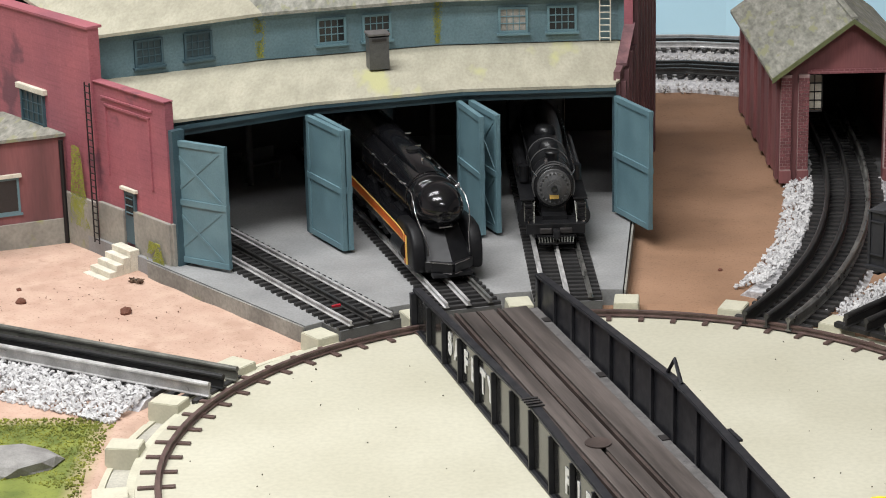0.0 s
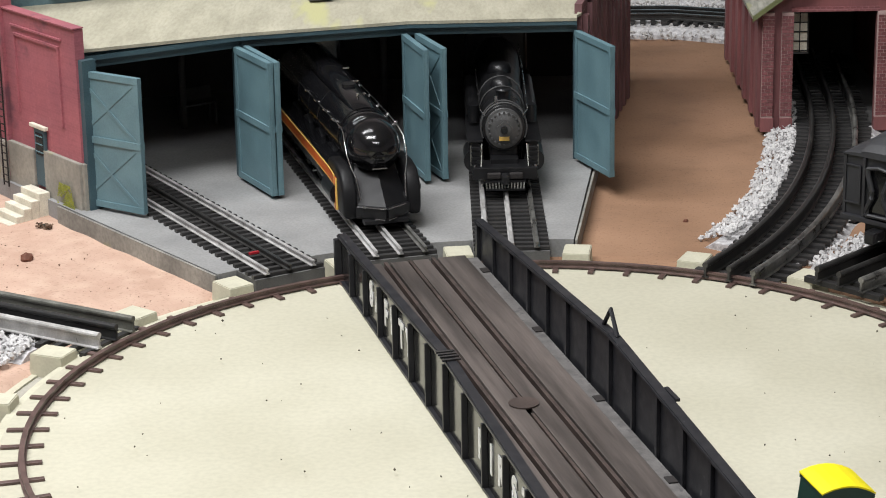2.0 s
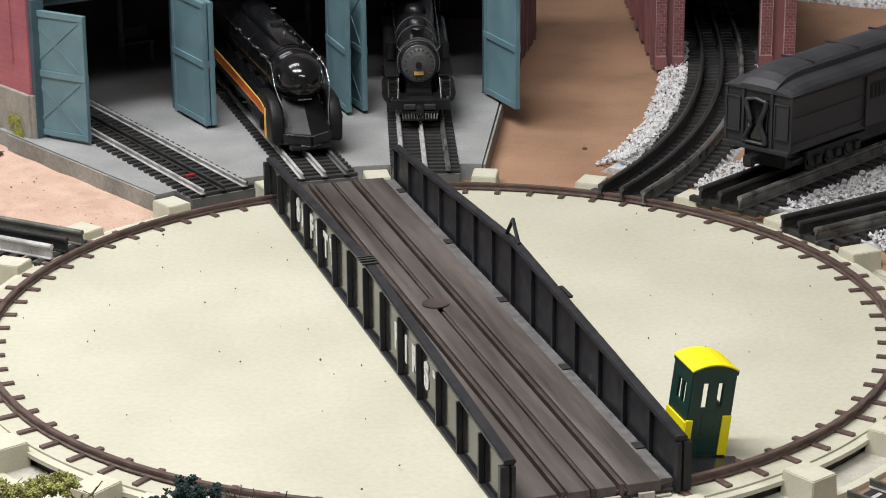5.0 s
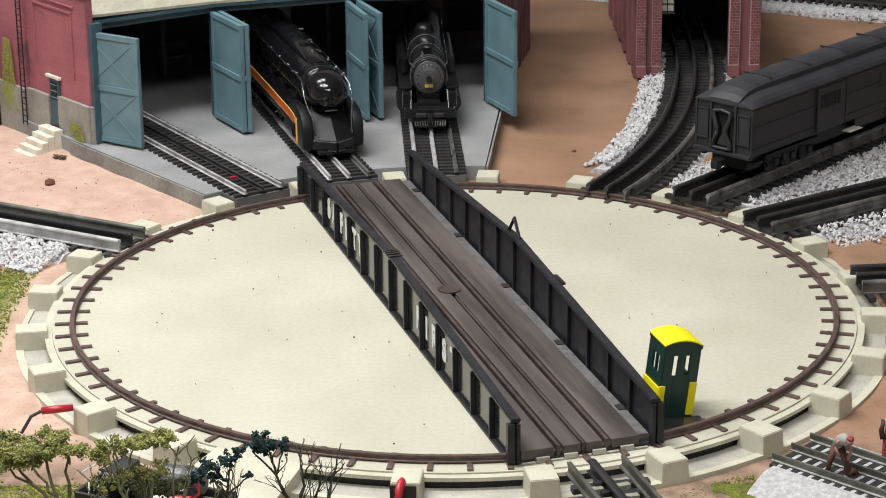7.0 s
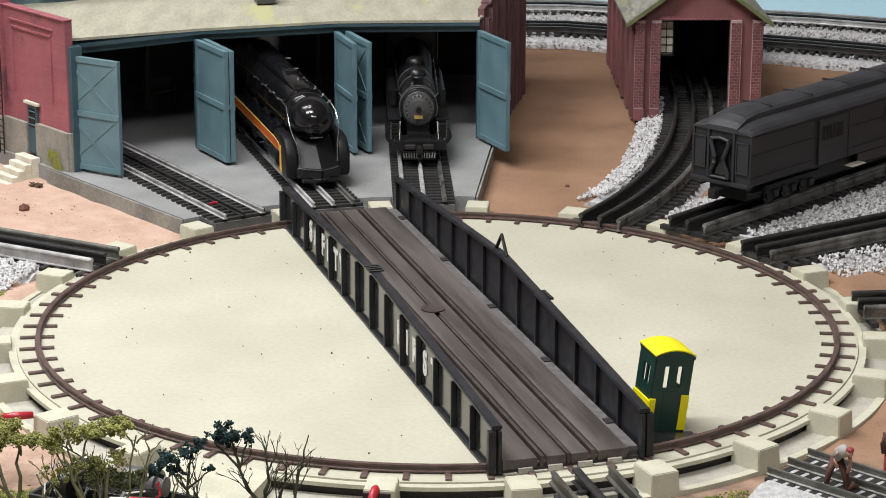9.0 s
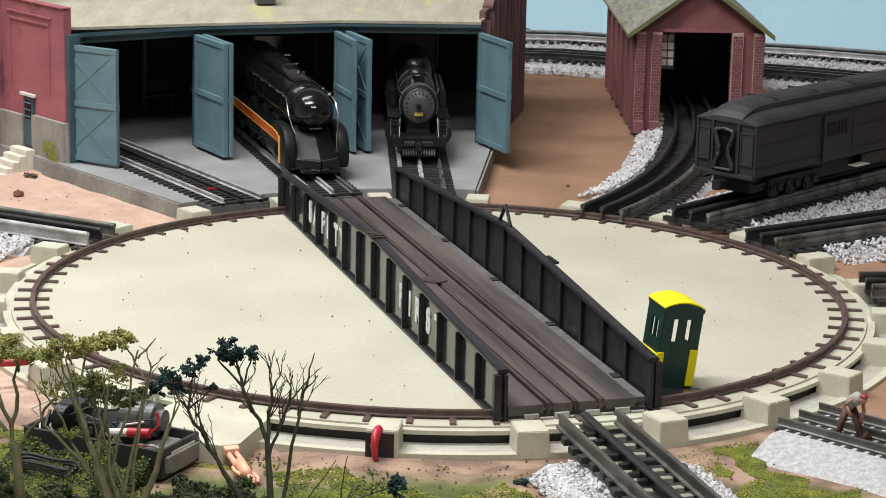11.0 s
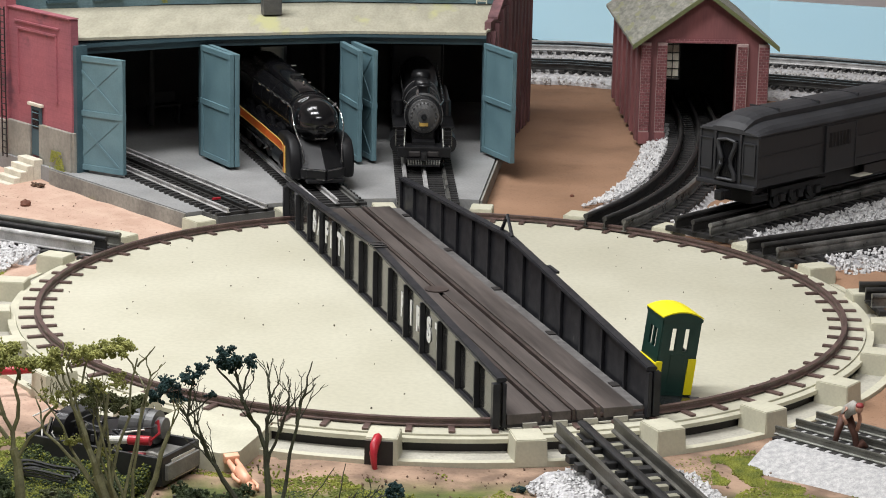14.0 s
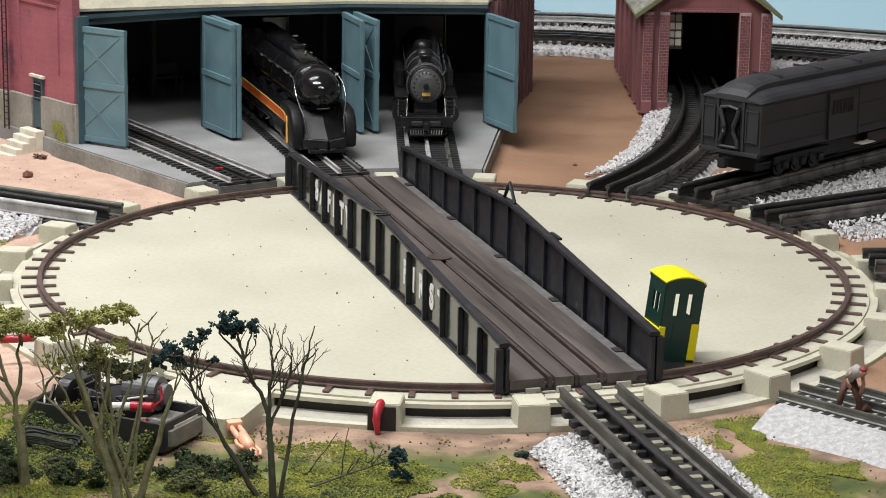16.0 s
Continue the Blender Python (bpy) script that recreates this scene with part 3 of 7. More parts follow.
        if side < 0:
            for ch, s in zip("SAFETYFIRST", (0.2045, 0.1860, 0.1610, 0.1430, 0.1180, 0.0995, -0.0735, -0.0960, -0.1160, -0.1425, -0.1640)):
                cu = bpy.data.curves.new("letter", "FONT")
                cu.body, cu.size, cu.extrude, cu.offset, cu.align_x, cu.align_y = ch, 0.0240, 0.00025, 0.00105, "CENTER", "CENTER"
                tmp = bpy.data.objects.new("letter", cu)
                me = bpy.data.meshes.new_from_object(tmp)
                bpy.data.objects.remove(tmp)
                me.materials.clear()
                me.materials.append(M["white"])
                face = Matrix((((-SU).x, 0, (-SV).x, 0), ((-SU).y, 0, (-SV).y, 0), (0, 1, 0, 0), (0, 0, 0, 1)))
                pos = SU * s - SV * 0.0534 + Vector((0, 0, 0.0218))
                me.transform(Matrix.Translation(pos) @ face @ Matrix.Diagonal((0.85, 1, 1, 1)))
                part("letter", me, None, g, "white letter")
        if side > 0:
            p = SU * 0.002 + SV * 0.0525
            bm = bmesh.new()
            pipe(bm, [p + SU * 0.016 + Vector((0, 0, crest(0.018))), p + SU * 0.003 + Vector((0, 0, crest(0) + 0.0130)), p - SU * 0.010 + Vector((0, 0, crest(-0.008)))], 0.0015, 6)
            part("arch_stub", bm, "girder", g, "bent black arch stub")
            bx("loose_strip", -0.104, -0.084, 0.0550, 0.0576, crest(-0.084) - 0.0012, crest(-0.084) + 0.0005, "girder", g)
        else:
            for k in range(4):
                s = 0.010 - k * 0.0050
                bx("bracket", s, s + 0.0022, -0.0580, -0.0460, crest(s) + 0.0001, crest(s) + 0.0012, "webgrey", g, "worn grey bracket")
    return br


TURN = Matrix.Rotation(radians(AXIS), 4, "Z")
build_bridge().matrix_basis = Matrix.Translation((0, 0, -0.0035)) @ TURN @ Matrix.Translation((0, -0.0012, 0)) @ Matrix.Diagonal((1.0135, 0.98, 1, 1)) @ TURN.inverted()

# ---- tracks ----
RAIL = [(-0.0030, 0.0), (0.0030, 0.0), (0.0030, 0.0008), (0.0008, 0.0016), (0.0008, 0.0048), (0.0017, 0.0052), (0.0017, 0.0068), (-0.0017, 0.0068), (-0.0017, 0.0052), (-0.0008, 0.0048), (-0.0008, 0.0016), (-0.0030, 0.0008)]
FINE = [(u * 0.50, v * 0.85) for u, v in RAIL]
TALL = [(u * 0.82, v * 1.30) for u, v in RAIL]
TUBE = [(0.0024, 0.0), (0.0024, 0.0007), (0.0008, 0.0012), (0.0008, 0.0072)] + [(0.0022 * math.cos(a), 0.0092 + 0.0022 * math.sin(a)) for a in [radians(q) for q in range(-60, 241, 30)]] + [(-0.0008, 0.0072), (-0.0008, 0.0012), (-0.0024, 0.0007), (-0.0024, 0.0)]
SLEEPER = mesh("tie", B((0, 0, 0), (0.060, 0.0050, 0.0032), bevel=0.0005), "tie")
CENTRE = [(u * 1.45, v * 0.8) for u, v in TUBE]
CLIP = mesh("rail_clip", B((0, 0, 0.0010), (0.0065, 0.0050, 0.0050), bevel=0.0006), "blackrail")
PLATE = mesh("tie_plate", B((0, 0, 0.0006), (0.0135, 0.0052, 0.0036), bevel=0.0004), "plate")
CHUNK = mesh("tie", B((-0.005, 0, 0), (0.054, 0.0072, 0.0046), bevel=0.0008), "tie")
YARD = mesh("tie", B((0, 0, 0), (0.065, 0.0056, 0.0042), bevel=0.0005), "tie")
SHORT = mesh("tie", B((0, 0, 0), (0.056, 0.0055, 0.0030), bevel=0.0005), "tie")
SLIM = mesh("tie", B((0, 0, 0), (0.056, 0.0042, 0.0032), bevel=0.0004), "tie")


def along(pts, step):
    """Points and headings at even steps along a polyline."""
    out, left = [], step / 2
    for a, b in zip(pts, pts[1:]):
        d = Vector(b) - Vector(a)
        while left < d.length:
            out.append((Vector(a) + d.normalized() * left, math.atan2(d.y, d.x)))
            left += step
        left -= d.length
    return out


def track(pts, z, label, rails=("rail", "raildark", "rail"), step=0.0108, limit=120, gauge=0.0185, left=None, rise=0.0, group="layout tracks", profile=RAIL, sleeper=SLEEPER, middle=None, plates=False, loose=0.0, skip=0):
    rng = random.Random(len(label))
    pts = [Vector((p[0], p[1], z)) for p in pts]
    tk = thing("track", label, "track", Matrix.Translation(pts[0]), group)
    for off, mt in zip((-gauge, 0.0, left or gauge), rails):
        if mt is None:
            continue
        line = []
        for i, p in enumerate(pts):
            t = (pts[min(i + 1, len(pts) - 1)] - pts[max(i - 1, 0)]).normalized()
            line.append(p + Vector((t.y, -t.x, 0)) * off + Vector((0, 0, 0.0033 + rise)))
        part("rail", sweep(bmesh.new(), middle if middle and off == 0.0 else profile, line), mt, tk, "worn steel rail" if mt == "rail" else "blackened rail")
    for k, (p, h) in enumerate(along(pts, step)):
        if k >= limit:
            break
        if k < skip:
            continue
        o = new("tie", sleeper)
        o.parent = tk
        o.matrix_basis = Matrix.Translation(p - pts[0] + Vector((0, 0, 0.0016))) @ Matrix.Rotation(h - math.pi / 2 + rng.uniform(-0.12, 0.12) * loose, 4, "Z") @ Matrix.Translation((rng.uniform(-0.006, 0.006) * loose, rng.uniform(-0.003, 0.003) * loose, 0))
        if plates:
            c = new("rail_clip", CLIP)
            c.parent = tk
            c.matrix_basis = Matrix.Translation(p - pts[0] + Vector((0, 0, 0.0040))) @ Matrix.Rotation(h - math.pi / 2 + rng.uniform(-0.3, 0.3) * loose, 4, "Z") @ Matrix.Translation((rng.choice((-1, 1)) * 0.0045, rng.uniform(-0.003, 0.003), 0))
            for side in (-0.0095, 0.0095):
                if rng.random() < 0.3 * loose:
                    continue
                q = new("tie_plate", PLATE)
                q.parent = tk
                q.matrix_basis = Matrix.Translation(p - pts[0] + Vector((0, 0, 0.0030))) @ Matrix.Rotation(h - math.pi / 2, 4, "Z") @ Matrix.Translation((side, step / 2 + rng.uniform(-0.003, 0.003) * loose, 0)) @ Matrix.Rotation(rng.uniform(-0.3, 0.3) * loose, 4, "Z")
    return tk


def bezier(p0, p1, p2, n=14):
    p0, p1, p2 = Vector(p0), Vector(p1), Vector(p2)
    return [p0 * (1 - t) ** 2 + p1 * 2 * t * (1 - t) + p2 * t * t for t in [i / n for i in range(n + 1)]]


LOW = [(u * 0.72, v * 0.62) for u, v in RAIL]
BAY = (122.9, 107.6, 92.9)
SLAB = 0.0045
STALL_RAILS = {BAY[0]: ("rail", "raildark", "rail"), BAY[1]: ("rail", "rail", "railworn"), BAY[2]: ("rail", "rail", "railworn")}
for a in BAY:
    track([pol(0.3190, a), pol(0.86, a)], SLAB - 0.0005, "three-rail track with black ties on the roundhouse floor", rails=STALL_RAILS[a], profile=LOW, sleeper=SLIM, step=0.0102, limit=52)
APP_A = Vector((0.0925, -0.3300, 0))
APP_B = APP_A + pol(0.30, -73.7)
track([APP_A, APP_B], -0.0010, "three-rail approach track with black centre rail and white ballast", rails=("railtan", "blackrail", "railtan"), gauge=0.0222, left=0.0160, step=0.0158, profile=TALL, skip=1, middle=CENTRE, sleeper=CHUNK, plates=True, loose=0.5)
track(bezier((0.138, 0.266), (0.250, 0.455), (0.264, 0.770)) + [Vector((0.266, 0.95))], -0.0045, "curved three-rail track leading into the brick engine shed", rails=("raildark", "raildark", "railworn"), profile=TUBE, step=0.0125, sleeper=YARD, loose=0.25)
track([pol(0.318, 48.2), pol(0.95, 48.2)], 0.0008, "dark three-rail track under the baggage car", rails=("raildark", "raildark", "railworn"), profile=TUBE, step=0.0125, sleeper=YARD, loose=0.25)
track([pol(0.320, 34.0), pol(0.85, 34.0)], -0.0045, "dark three-rail track beside white ballast", rails=("raildark", "raildark", "railworn"), profile=TUBE, step=0.0125, sleeper=YARD, loose=0.25)
track([pol(0.330, 6.0), pol(0.75, 6.0)], -0.0045, "short dark three-rail track end at the pit", rails=("raildark", "raildark", "railworn"), profile=TUBE, step=0.0125, sleeper=YARD, loose=0.25)
track([pol(0.313, 152.4), pol(0.80, 152.4)], -0.0045, "three-rail track with bright outer rail and white ballast", rails=("rail", "blackrail", "railmid"), profile=TUBE, step=0.0125)
track([(-0.2, 1.235), (0.15, 1.235), (0.45, 1.155), (0.75, 1.035), (1.1, 0.865)], 0.008, "rear main line track in front of the sky backdrop", rails=("rail", "raildark", "rail"), group="rear tracks")
track([(-0.2, 1.135), (0.14, 1.130), (0.42, 1.035), (0.72, 0.90), (1.1, 0.69)], 0.001, "rear lower track on grey ballast", rails=("raildark", "raildark", "raildark"), group="rear tracks")
SERVICE = Vector((0.2333, -0.2847, 0))
track([SERVICE, SERVICE + pol(0.30, -43)], -0.0072, "grey service track where the work gang stands", rails=("railmid", "railmid", "railmid"), step=0.0086, gauge=0.0224, profile=FINE, sleeper=SHORT, group="service tracks")


def ballast_bed(pts, width, z, label):
    """A heaped strip of stone under a track."""
    bm = bmesh.new()
    w = width / 2
    pts = [Vector((p[0], p[1], 0)) for p in pts]
    sweep(bm, [(-w - 0.008, -0.02), (w + 0.008, -0.02), (w + 0.006, z - 0.006), (w - 0.004, z), (-w + 0.004, z), (-w - 0.006, z - 0.006)], pts)
    return solid("ballast_bed", bm, "bed", label, "ballast", kind="structure")


ballast_bed([APP_A + pol(0.036, -73.7), APP_B], 0.078, -0.0085, "white stone ballast bed under the approach track")
ballast_bed([pol(0.356, 48.2), pol(0.95, 48.2)], 0.09, -0.0010, "white stone ballast bed under the car track")
ballast_bed([pol(0.357, 34.0), pol(0.85, 34.0)], 0.08, -0.0048, "white stone ballast bed")
ballast_bed([pol(0.357, 152.4), pol(0.80, 152.4)], 0.085, -0.0048, "white stone ballast bed")
ballast_bed(bezier((0.166, 0.350), (0.250, 0.495), (0.264, 0.770)) + [Vector((0.266, 0.95))], 0.08, -0.0048, "white stone ballast bed under the shed track")
ballast_bed([(-0.2, 1.235), (0.15, 1.235), (0.45, 1.155), (0.75, 1.035), (1.1, 0.865)], 0.085, 0.007, "grey ballast bed of the rear main line")
ballast_bed([(-0.2, 1.135), (0.14, 1.130), (0.42, 1.035), (0.72, 0.90), (1.1, 0.69)], 0.085, 0.0, "grey ballast bed of the rear lower track")

# ---- roundhouse ----
POST = (129.0, 114.6, 100.6, 86.6)
RF, RC, RB = 0.572, 0.700, 0.88


def build_slab():
    bm = bmesh.new()
    pts = [pol(0.3500, 130.2 - (130.2 - 85.2) * k / 12) for k in range(13)]
    outer = [pol(0.91, 85.2), pol(0.94, 108), pol(0.91, 130.2)]
    prism(bm, [(p.x, p.y) for p in pts + outer], -0.03, SLAB)
    tongue = bmesh.new()
    for a in BAY:
        d, n = pol(1, a), pol(1, a + 90)
        prism(tongue, [((d * r + n * w).x, (d * r + n * w).y) for r, w in ((0.3200, -0.0278), (0.3499, -0.0290), (0.3499, 0.0290), (0.3200, 0.0278))], -0.016, SLAB - 0.0002)
    ob = solid("pavement", bm, "slab", "smooth grey concrete floor of the roundhouse", "pavement", kind="structure")
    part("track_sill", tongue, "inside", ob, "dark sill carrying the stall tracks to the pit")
    side = bmesh.new()
    a, b = pol(0.3502, 130.32), pol(0.58, 130.32)
    d = (b - a).normalized()
    n = Vector((-d.y, d.x, 0)) * 0.0018
    prism(side, [((a).x, (a).y), (b.x, b.y), ((b + n).x, (b + n).y), ((a + n).x, (a + n).y)], -0.03, SLAB - 0.0006)
    part("side_face", side, "slabside", ob, "stained concrete side face")
    side = bmesh.new()
    a, b = pol(0.3502, 85.05), pol(0.65, 85.05)
    d = (b - a).normalized()
    n = Vector((d.y, -d.x, 0)) * 0.0018
    prism(side, [(a.x, a.y), ((a + n).x, (a + n).y), ((b + n).x, (b + n).y), (b.x, b.y)], -0.03, SLAB - 0.0006)
    part("side_face", side, "slabside", ob, "stained concrete side face")


build_slab()


def wall_piece(bm, p, q, z0, z1, thick, inward=True):
    """A straight upright wall from p to q."""
    d = (q - p)
    d.z = 0
    d.normalize()
    n = Vector((-d.y, d.x, 0)) * thick * (1 if inward else -1)
    return prism(bm, [(p.x, p.y), (q.x, q.y), ((q + n).x, (q + n).y), ((p + n).x, (p + n).y)], z0, z1)


def quad_slab(bm, pts, t):
    """A thin slab with the given upper corners."""
    hi = [bm.verts.new(p) for p in pts]
    lo = [bm.verts.new(Vector(p) - Vector((0, 0, t))) for p in pts]
    bm.faces.new(hi), bm.faces.new(lo[::-1])
    for i in range(len(pts)):
        j = (i + 1) % len(pts)
        bm.faces.new((hi[i], lo[i], lo[j], hi[j]))
    return bm


def door_leaf(parent, hinge, ang, width, z0, z1, xface):
    """A boarded door leaf with frame, middle rail and crossed braces; ang: the way it points from its hinge."""
    d = pol(1, ang)
    n = Vector((-d.y, d.x, 0)) * xface
    t = 0.0026

    def bar(u0, v0, u1, v1, w, depth):
        """A batten on the leaf's outer face."""
        a = hinge + d * u0 + Vector((0, 0, v0))
        b = hinge + d * u1 + Vector((0, 0, v1))
        e = (b - a)
        length = e.length
        e.normalize()
        up = n.cross(e)
        m = Matrix.Translation((a + b) / 2 + n * (t / 2 + depth / 2)) @ Matrix(((e.x, up.x, n.x, 0), (e.y, up.y, n.y, 0), (e.z, up.z, n.z, 0), (0, 0, 0, 1)))
        return B((0, 0, 0), (length, w, depth), m=m, bevel=0.0003)

    c = hinge + d * width / 2 + Vector((0, 0, (z0 + z1) / 2))
    leaf = part("door", B(c, (width, t, z1 - z0), ang, 0.0004), "teal", parent, "open teal boarded door leaf")
    zm = (z0 + z1) / 2
    e = 0.0026
    for face in (1, -1):
        n = Vector((-d.y, d.x, 0)) * xface * face
        for u0, v0, u1, v1, w, dp in ((0, z1 - e, width, z1 - e, 0.0052, 0.0011), (0, z0 + e, width, z0 + e, 0.0052, 0.0011), (0, zm, width, zm, 0.0056, 0.0014), (e, z0, e, z1, 0.005, 0.0009), (width - e, z0, width - e, z1, 0.005, 0.0009)):
            part("batten", bar(u0, v0, u1, v1, w, dp), "teal", leaf)
    n = Vector((-d.y, d.x, 0)) * xface
    for lo, hi in ((z0 + 0.004, zm - 0.002), (zm + 0.002, z1 - 0.004)):
        part("brace", bar(0.004, lo, width - 0.004, hi, 0.0030, 0.0006), "teal", leaf)
        part("brace", bar(0.004, hi, width - 0.004, lo, 0.0030, 0.0007), "teal", leaf)
    return leaf


def window(parent, p, d, w, h, cols, rows, frame="teal", glass="glass", sill=True, name="window"):
    """A window whose lower left corner is p, running along d, facing n."""
    n = Vector((d.y, -d.x, 0))
    g = part(name, B(p + d * w / 2 + Vector((0, 0, h / 2)) + n * 0.0003, (w, 0.0012, h), math.degrees(math.atan2(d.y, d.x))), glass, parent)
    ang = math.degrees(math.atan2(d.y, d.x))
    bm = bmesh.new()
    f = 0.0022
    for u, v, a, b in ((w / 2, -f / 2, w + 2 * f, f), (w / 2, h + f / 2, w + 2 * f, f), (-f / 2, h / 2, f, h), (w + f / 2, h / 2, f, h)):
        box(bm, p + d * u + n * 0.0012 + Vector((0, 0, v)), (a, 0.0032, b), ang)
    part("frame", bm, frame, g)
    for k in range(1, cols):
        part("glazing_bar", B(p + d * (w * k / cols) + n * 0.0012 + Vector((0, 0, h / 2)), (0.0008, 0.0012, h), ang), frame, g)
    for k in range(1, rows):
        part("glazing_bar", B(p + d * (w / 2) + n * 0.0013 + Vector((0, 0, h * k / rows)), (w, 0.0012, 0.0008), ang), frame, g)
    if sill:
        part("sill", B(p + d * w / 2 + n * 0.002 + Vector((0, 0, -0.0032)), (w + 0.008, 0.005, 0.002), ang), frame if frame in ("teal", "teal_dark") else "lintel", g)
    return g


def ladder(parent, p, q, width_dir, w, rungs, material="satin"):
    """A ladder from p up to q."""
    p, q = Vector(p), Vector(q)
    s = Vector(width_dir).normalized() * w / 2
    ld = part("ladder", pipe(bmesh.new(), [p - s, q - s], 0.0007, 6), material, parent, "narrow metal ladder")
    part("stile", pipe(bmesh.new(), [p + s, q + s], 0.0007, 6), material, ld)
    for k in range(rungs):
        c = p.lerp(q, (k + 0.5) / rungs)
        part("rung", pipe(bmesh.new(), [c - s, c + s], 0.0006, 5), material, ld)


def build_roundhouse():
    rh = thing("roundhouse", "three-stall roundhouse with teal doors and red brick ends", "roundhouse", Matrix.Translation(pol(0.6, 108)))
    front = [pol(RF, a) for a in POST]
    for i, p in enumerate(front):
        part("post", B(p + Vector((0, 0, (SLAB + 0.113) / 2)) + p.normalized() * 0.004, (0.007, 0.008, 0.113 - SLAB), POST[i] + 90), "teal_dark", rh, "dark teal door post")
    eave = 0.1255
    for i in range(3):
        p, q = front[i], front[i + 1]
        part("header", wall_piece(bmesh.new(), p.copy(), q.copy(), 0.1125, eave - 0.0012, 0.007), "teal_dark", rh, "dark teal header beam")
        a, b = POST[i], POST[i + 1]
        zl = 0.002 if i == 0 else 0.0
        e0, e1 = pol(RF - 0.007, a, eave + (0.004 if i == 0 else 0)), pol(RF - 0.007, b, eave)
        c1, c0 = pol(RC + 0.004, b, 0.1355), pol(RC + 0.004, a, 0.1355 + (0.005 if i == 0 else 0))
        rf = part("roof", quad_slab(bmesh.new(), [e0, e1, c1, c0], 0.0026), "roof", rh, "flat cream gravel roof with mossy stains")
        bm = bmesh.new()
        wall_piece(bm, pol(RF - 0.0065, a), pol(RF - 0.0065, b), eave - 0.006, eave - 0.0022, 0.002)
        part("fascia", bm, "teal_dark", rf)
        w = part("upper_wall", wall_piece(bmesh.new(), pol(RC, a), pol(RC, b), 0.1365, 0.181, 0.005), "siding", rh, "teal clapboard upper wall")
        d = (pol(RC, b) - pol(RC, a)).normalized()
        run = (pol(RC, b) - pol(RC, a)).length
        for f in ((0.367, 0.645), (0.40, 0.655), (0.42, 0.69))[i]:
            window(w, pol(RC, a) + d * (run * f - 0.012) + Vector((0, 0, 0.1485)), d, 0.0235, 0.0205, 4, 3, "teal_dark" if i == 0 else "teal", "paleglass" if (i == 2 and f < 0.5) else ("tealglass" if i == 0 else "glass"))
        part("roof", quad_slab(bmesh.new(), [pol(RC - 0.010, a, 0.1825), pol(RC - 0.010, b, 0.1825), pol(RB, b, 0.215), pol(RB, a, 0.215)], 0.003), "roof" if i == 0 else "shingle", rh, "upper roof with pale worn covering" if i == 0 else "upper roof with mossy grey covering")
        part("back_wall", wall_piece(bmesh.new(), pol(RB - 0.012, a), pol(RB - 0.012, b), -0.02, 0.211, 0.006), "inside", rh, "dark grey back wall")
    # end wall with pilasters beside the open ground
    a = 80.6
    d = pol(1, a)
    n = Vector((d.y, -d.x, 0))
    p0 = pol(RF + 0.004, POST[3] - 0.35)
    outline = [(0.0, -0.02), (0.28, -0.02), (0.28, 0.212), (0.092, 0.212), (0.092, 0.158), (0.026, 0.1345), (0.0, 0.1345)]
    bm = loft(bmesh.new(), [[p0 + d * u - n * w + Vector((0, 0, v)) for u, v in outline] for w in (0.0, 0.006)])
    ew = part("end_wall", bm, "endwall", rh, "weathered purple brown end wall")
    for k in range(11):
        high = 0.124 if k < 1 else (0.130 if k < 2 else (0.140 if k < 4 else 0.208))
        part("pilaster", B(p0 + d * (0.010 + 0.0255 * k) + n * 0.0022 + Vector((0, 0, high / 2 - 0.010)), (0.0125 if k % 2 else 0.009, 0.0044, high + 0.020), a), "endwall", ew)
    part("coping", quad_slab(bmesh.new(), [p0 + d * 0.026 - n * 0.007 + Vector((0, 0, 0.1365)), p0 + d * 0.026 + n * 0.003 + Vector((0, 0, 0.1365)), p0 + d * 0.094 + n * 0.003 + Vector((0, 0, 0.1600)), p0 + d * 0.094 - n * 0.007 + Vector((0, 0, 0.1600))], 0.0024), "endwall", ew, "sloping coping")
    # brighter red strip: light on the wall's corner edge, put into colour
    part("corner_board", B(p0 + d * 0.0925 - n * 0.003 + Vector((0, 0, 0.184)), (0.004, 0.008, 0.052), a), "brick", ew)
    part("roof", quad_slab(bmesh.new(), [pol(RF - 0.006, POST[3], 0.1273), p0 + Vector((0, 0, 0.1273)), p0 + d * 0.120 + Vector((0, 0, 0.1352)), pol(RC + 0.004, POST[3], 0.1352)], 0.002), "roof", rh)
    part("upper_wall", wall_piece(bmesh.new(), pol(RC, POST[3]), p0 + d * 0.112, 0.1365, 0.181, 0.005), "siding", rh)
    part("roof", quad_slab(bmesh.new(), [pol(RC - 0.010, POST[3], 0.1823), p0 + d * 0.102 + Vector((0, 0, 0.1823)), p0 + d * 0.28 + Vector((0, 0, 0.2148)), pol(RB, POST[3], 0.2148)], 0.003), "shingle", rh)
    # doors
    zt, zb = 0.1152, 0.0075
    specs = ((front[0], -31, 0.0660, -1), (front[1] + pol(0.004, POST[1] + 90), -60, 0.068, 1), (front[1] + pol(0.004, POST[1] - 90), -62, 0.068, -1), (front[2] + pol(0.003, POST[2] + 90), -71, 0.064, 1), (front[2] + pol(0.008, POST[2] - 90), -67, 0.062, -1), (front[3], -65.5, 0.067, 1))
    for k, (h, ang, w, xf) in enumerate(specs):
        h = Vector((h.x, h.y, 0)) - h.normalized() * 0.006
        door_leaf(rh, h, ang, w, zb, zt, xf)
    # roof vent
    v = part("roof_vent", B((-0.1815, 0.614, 0.1475), (0.0185, 0.0165, 0.030), 15, 0.0005), "smokebox", rh, "dark grey box vent with slotted cap")
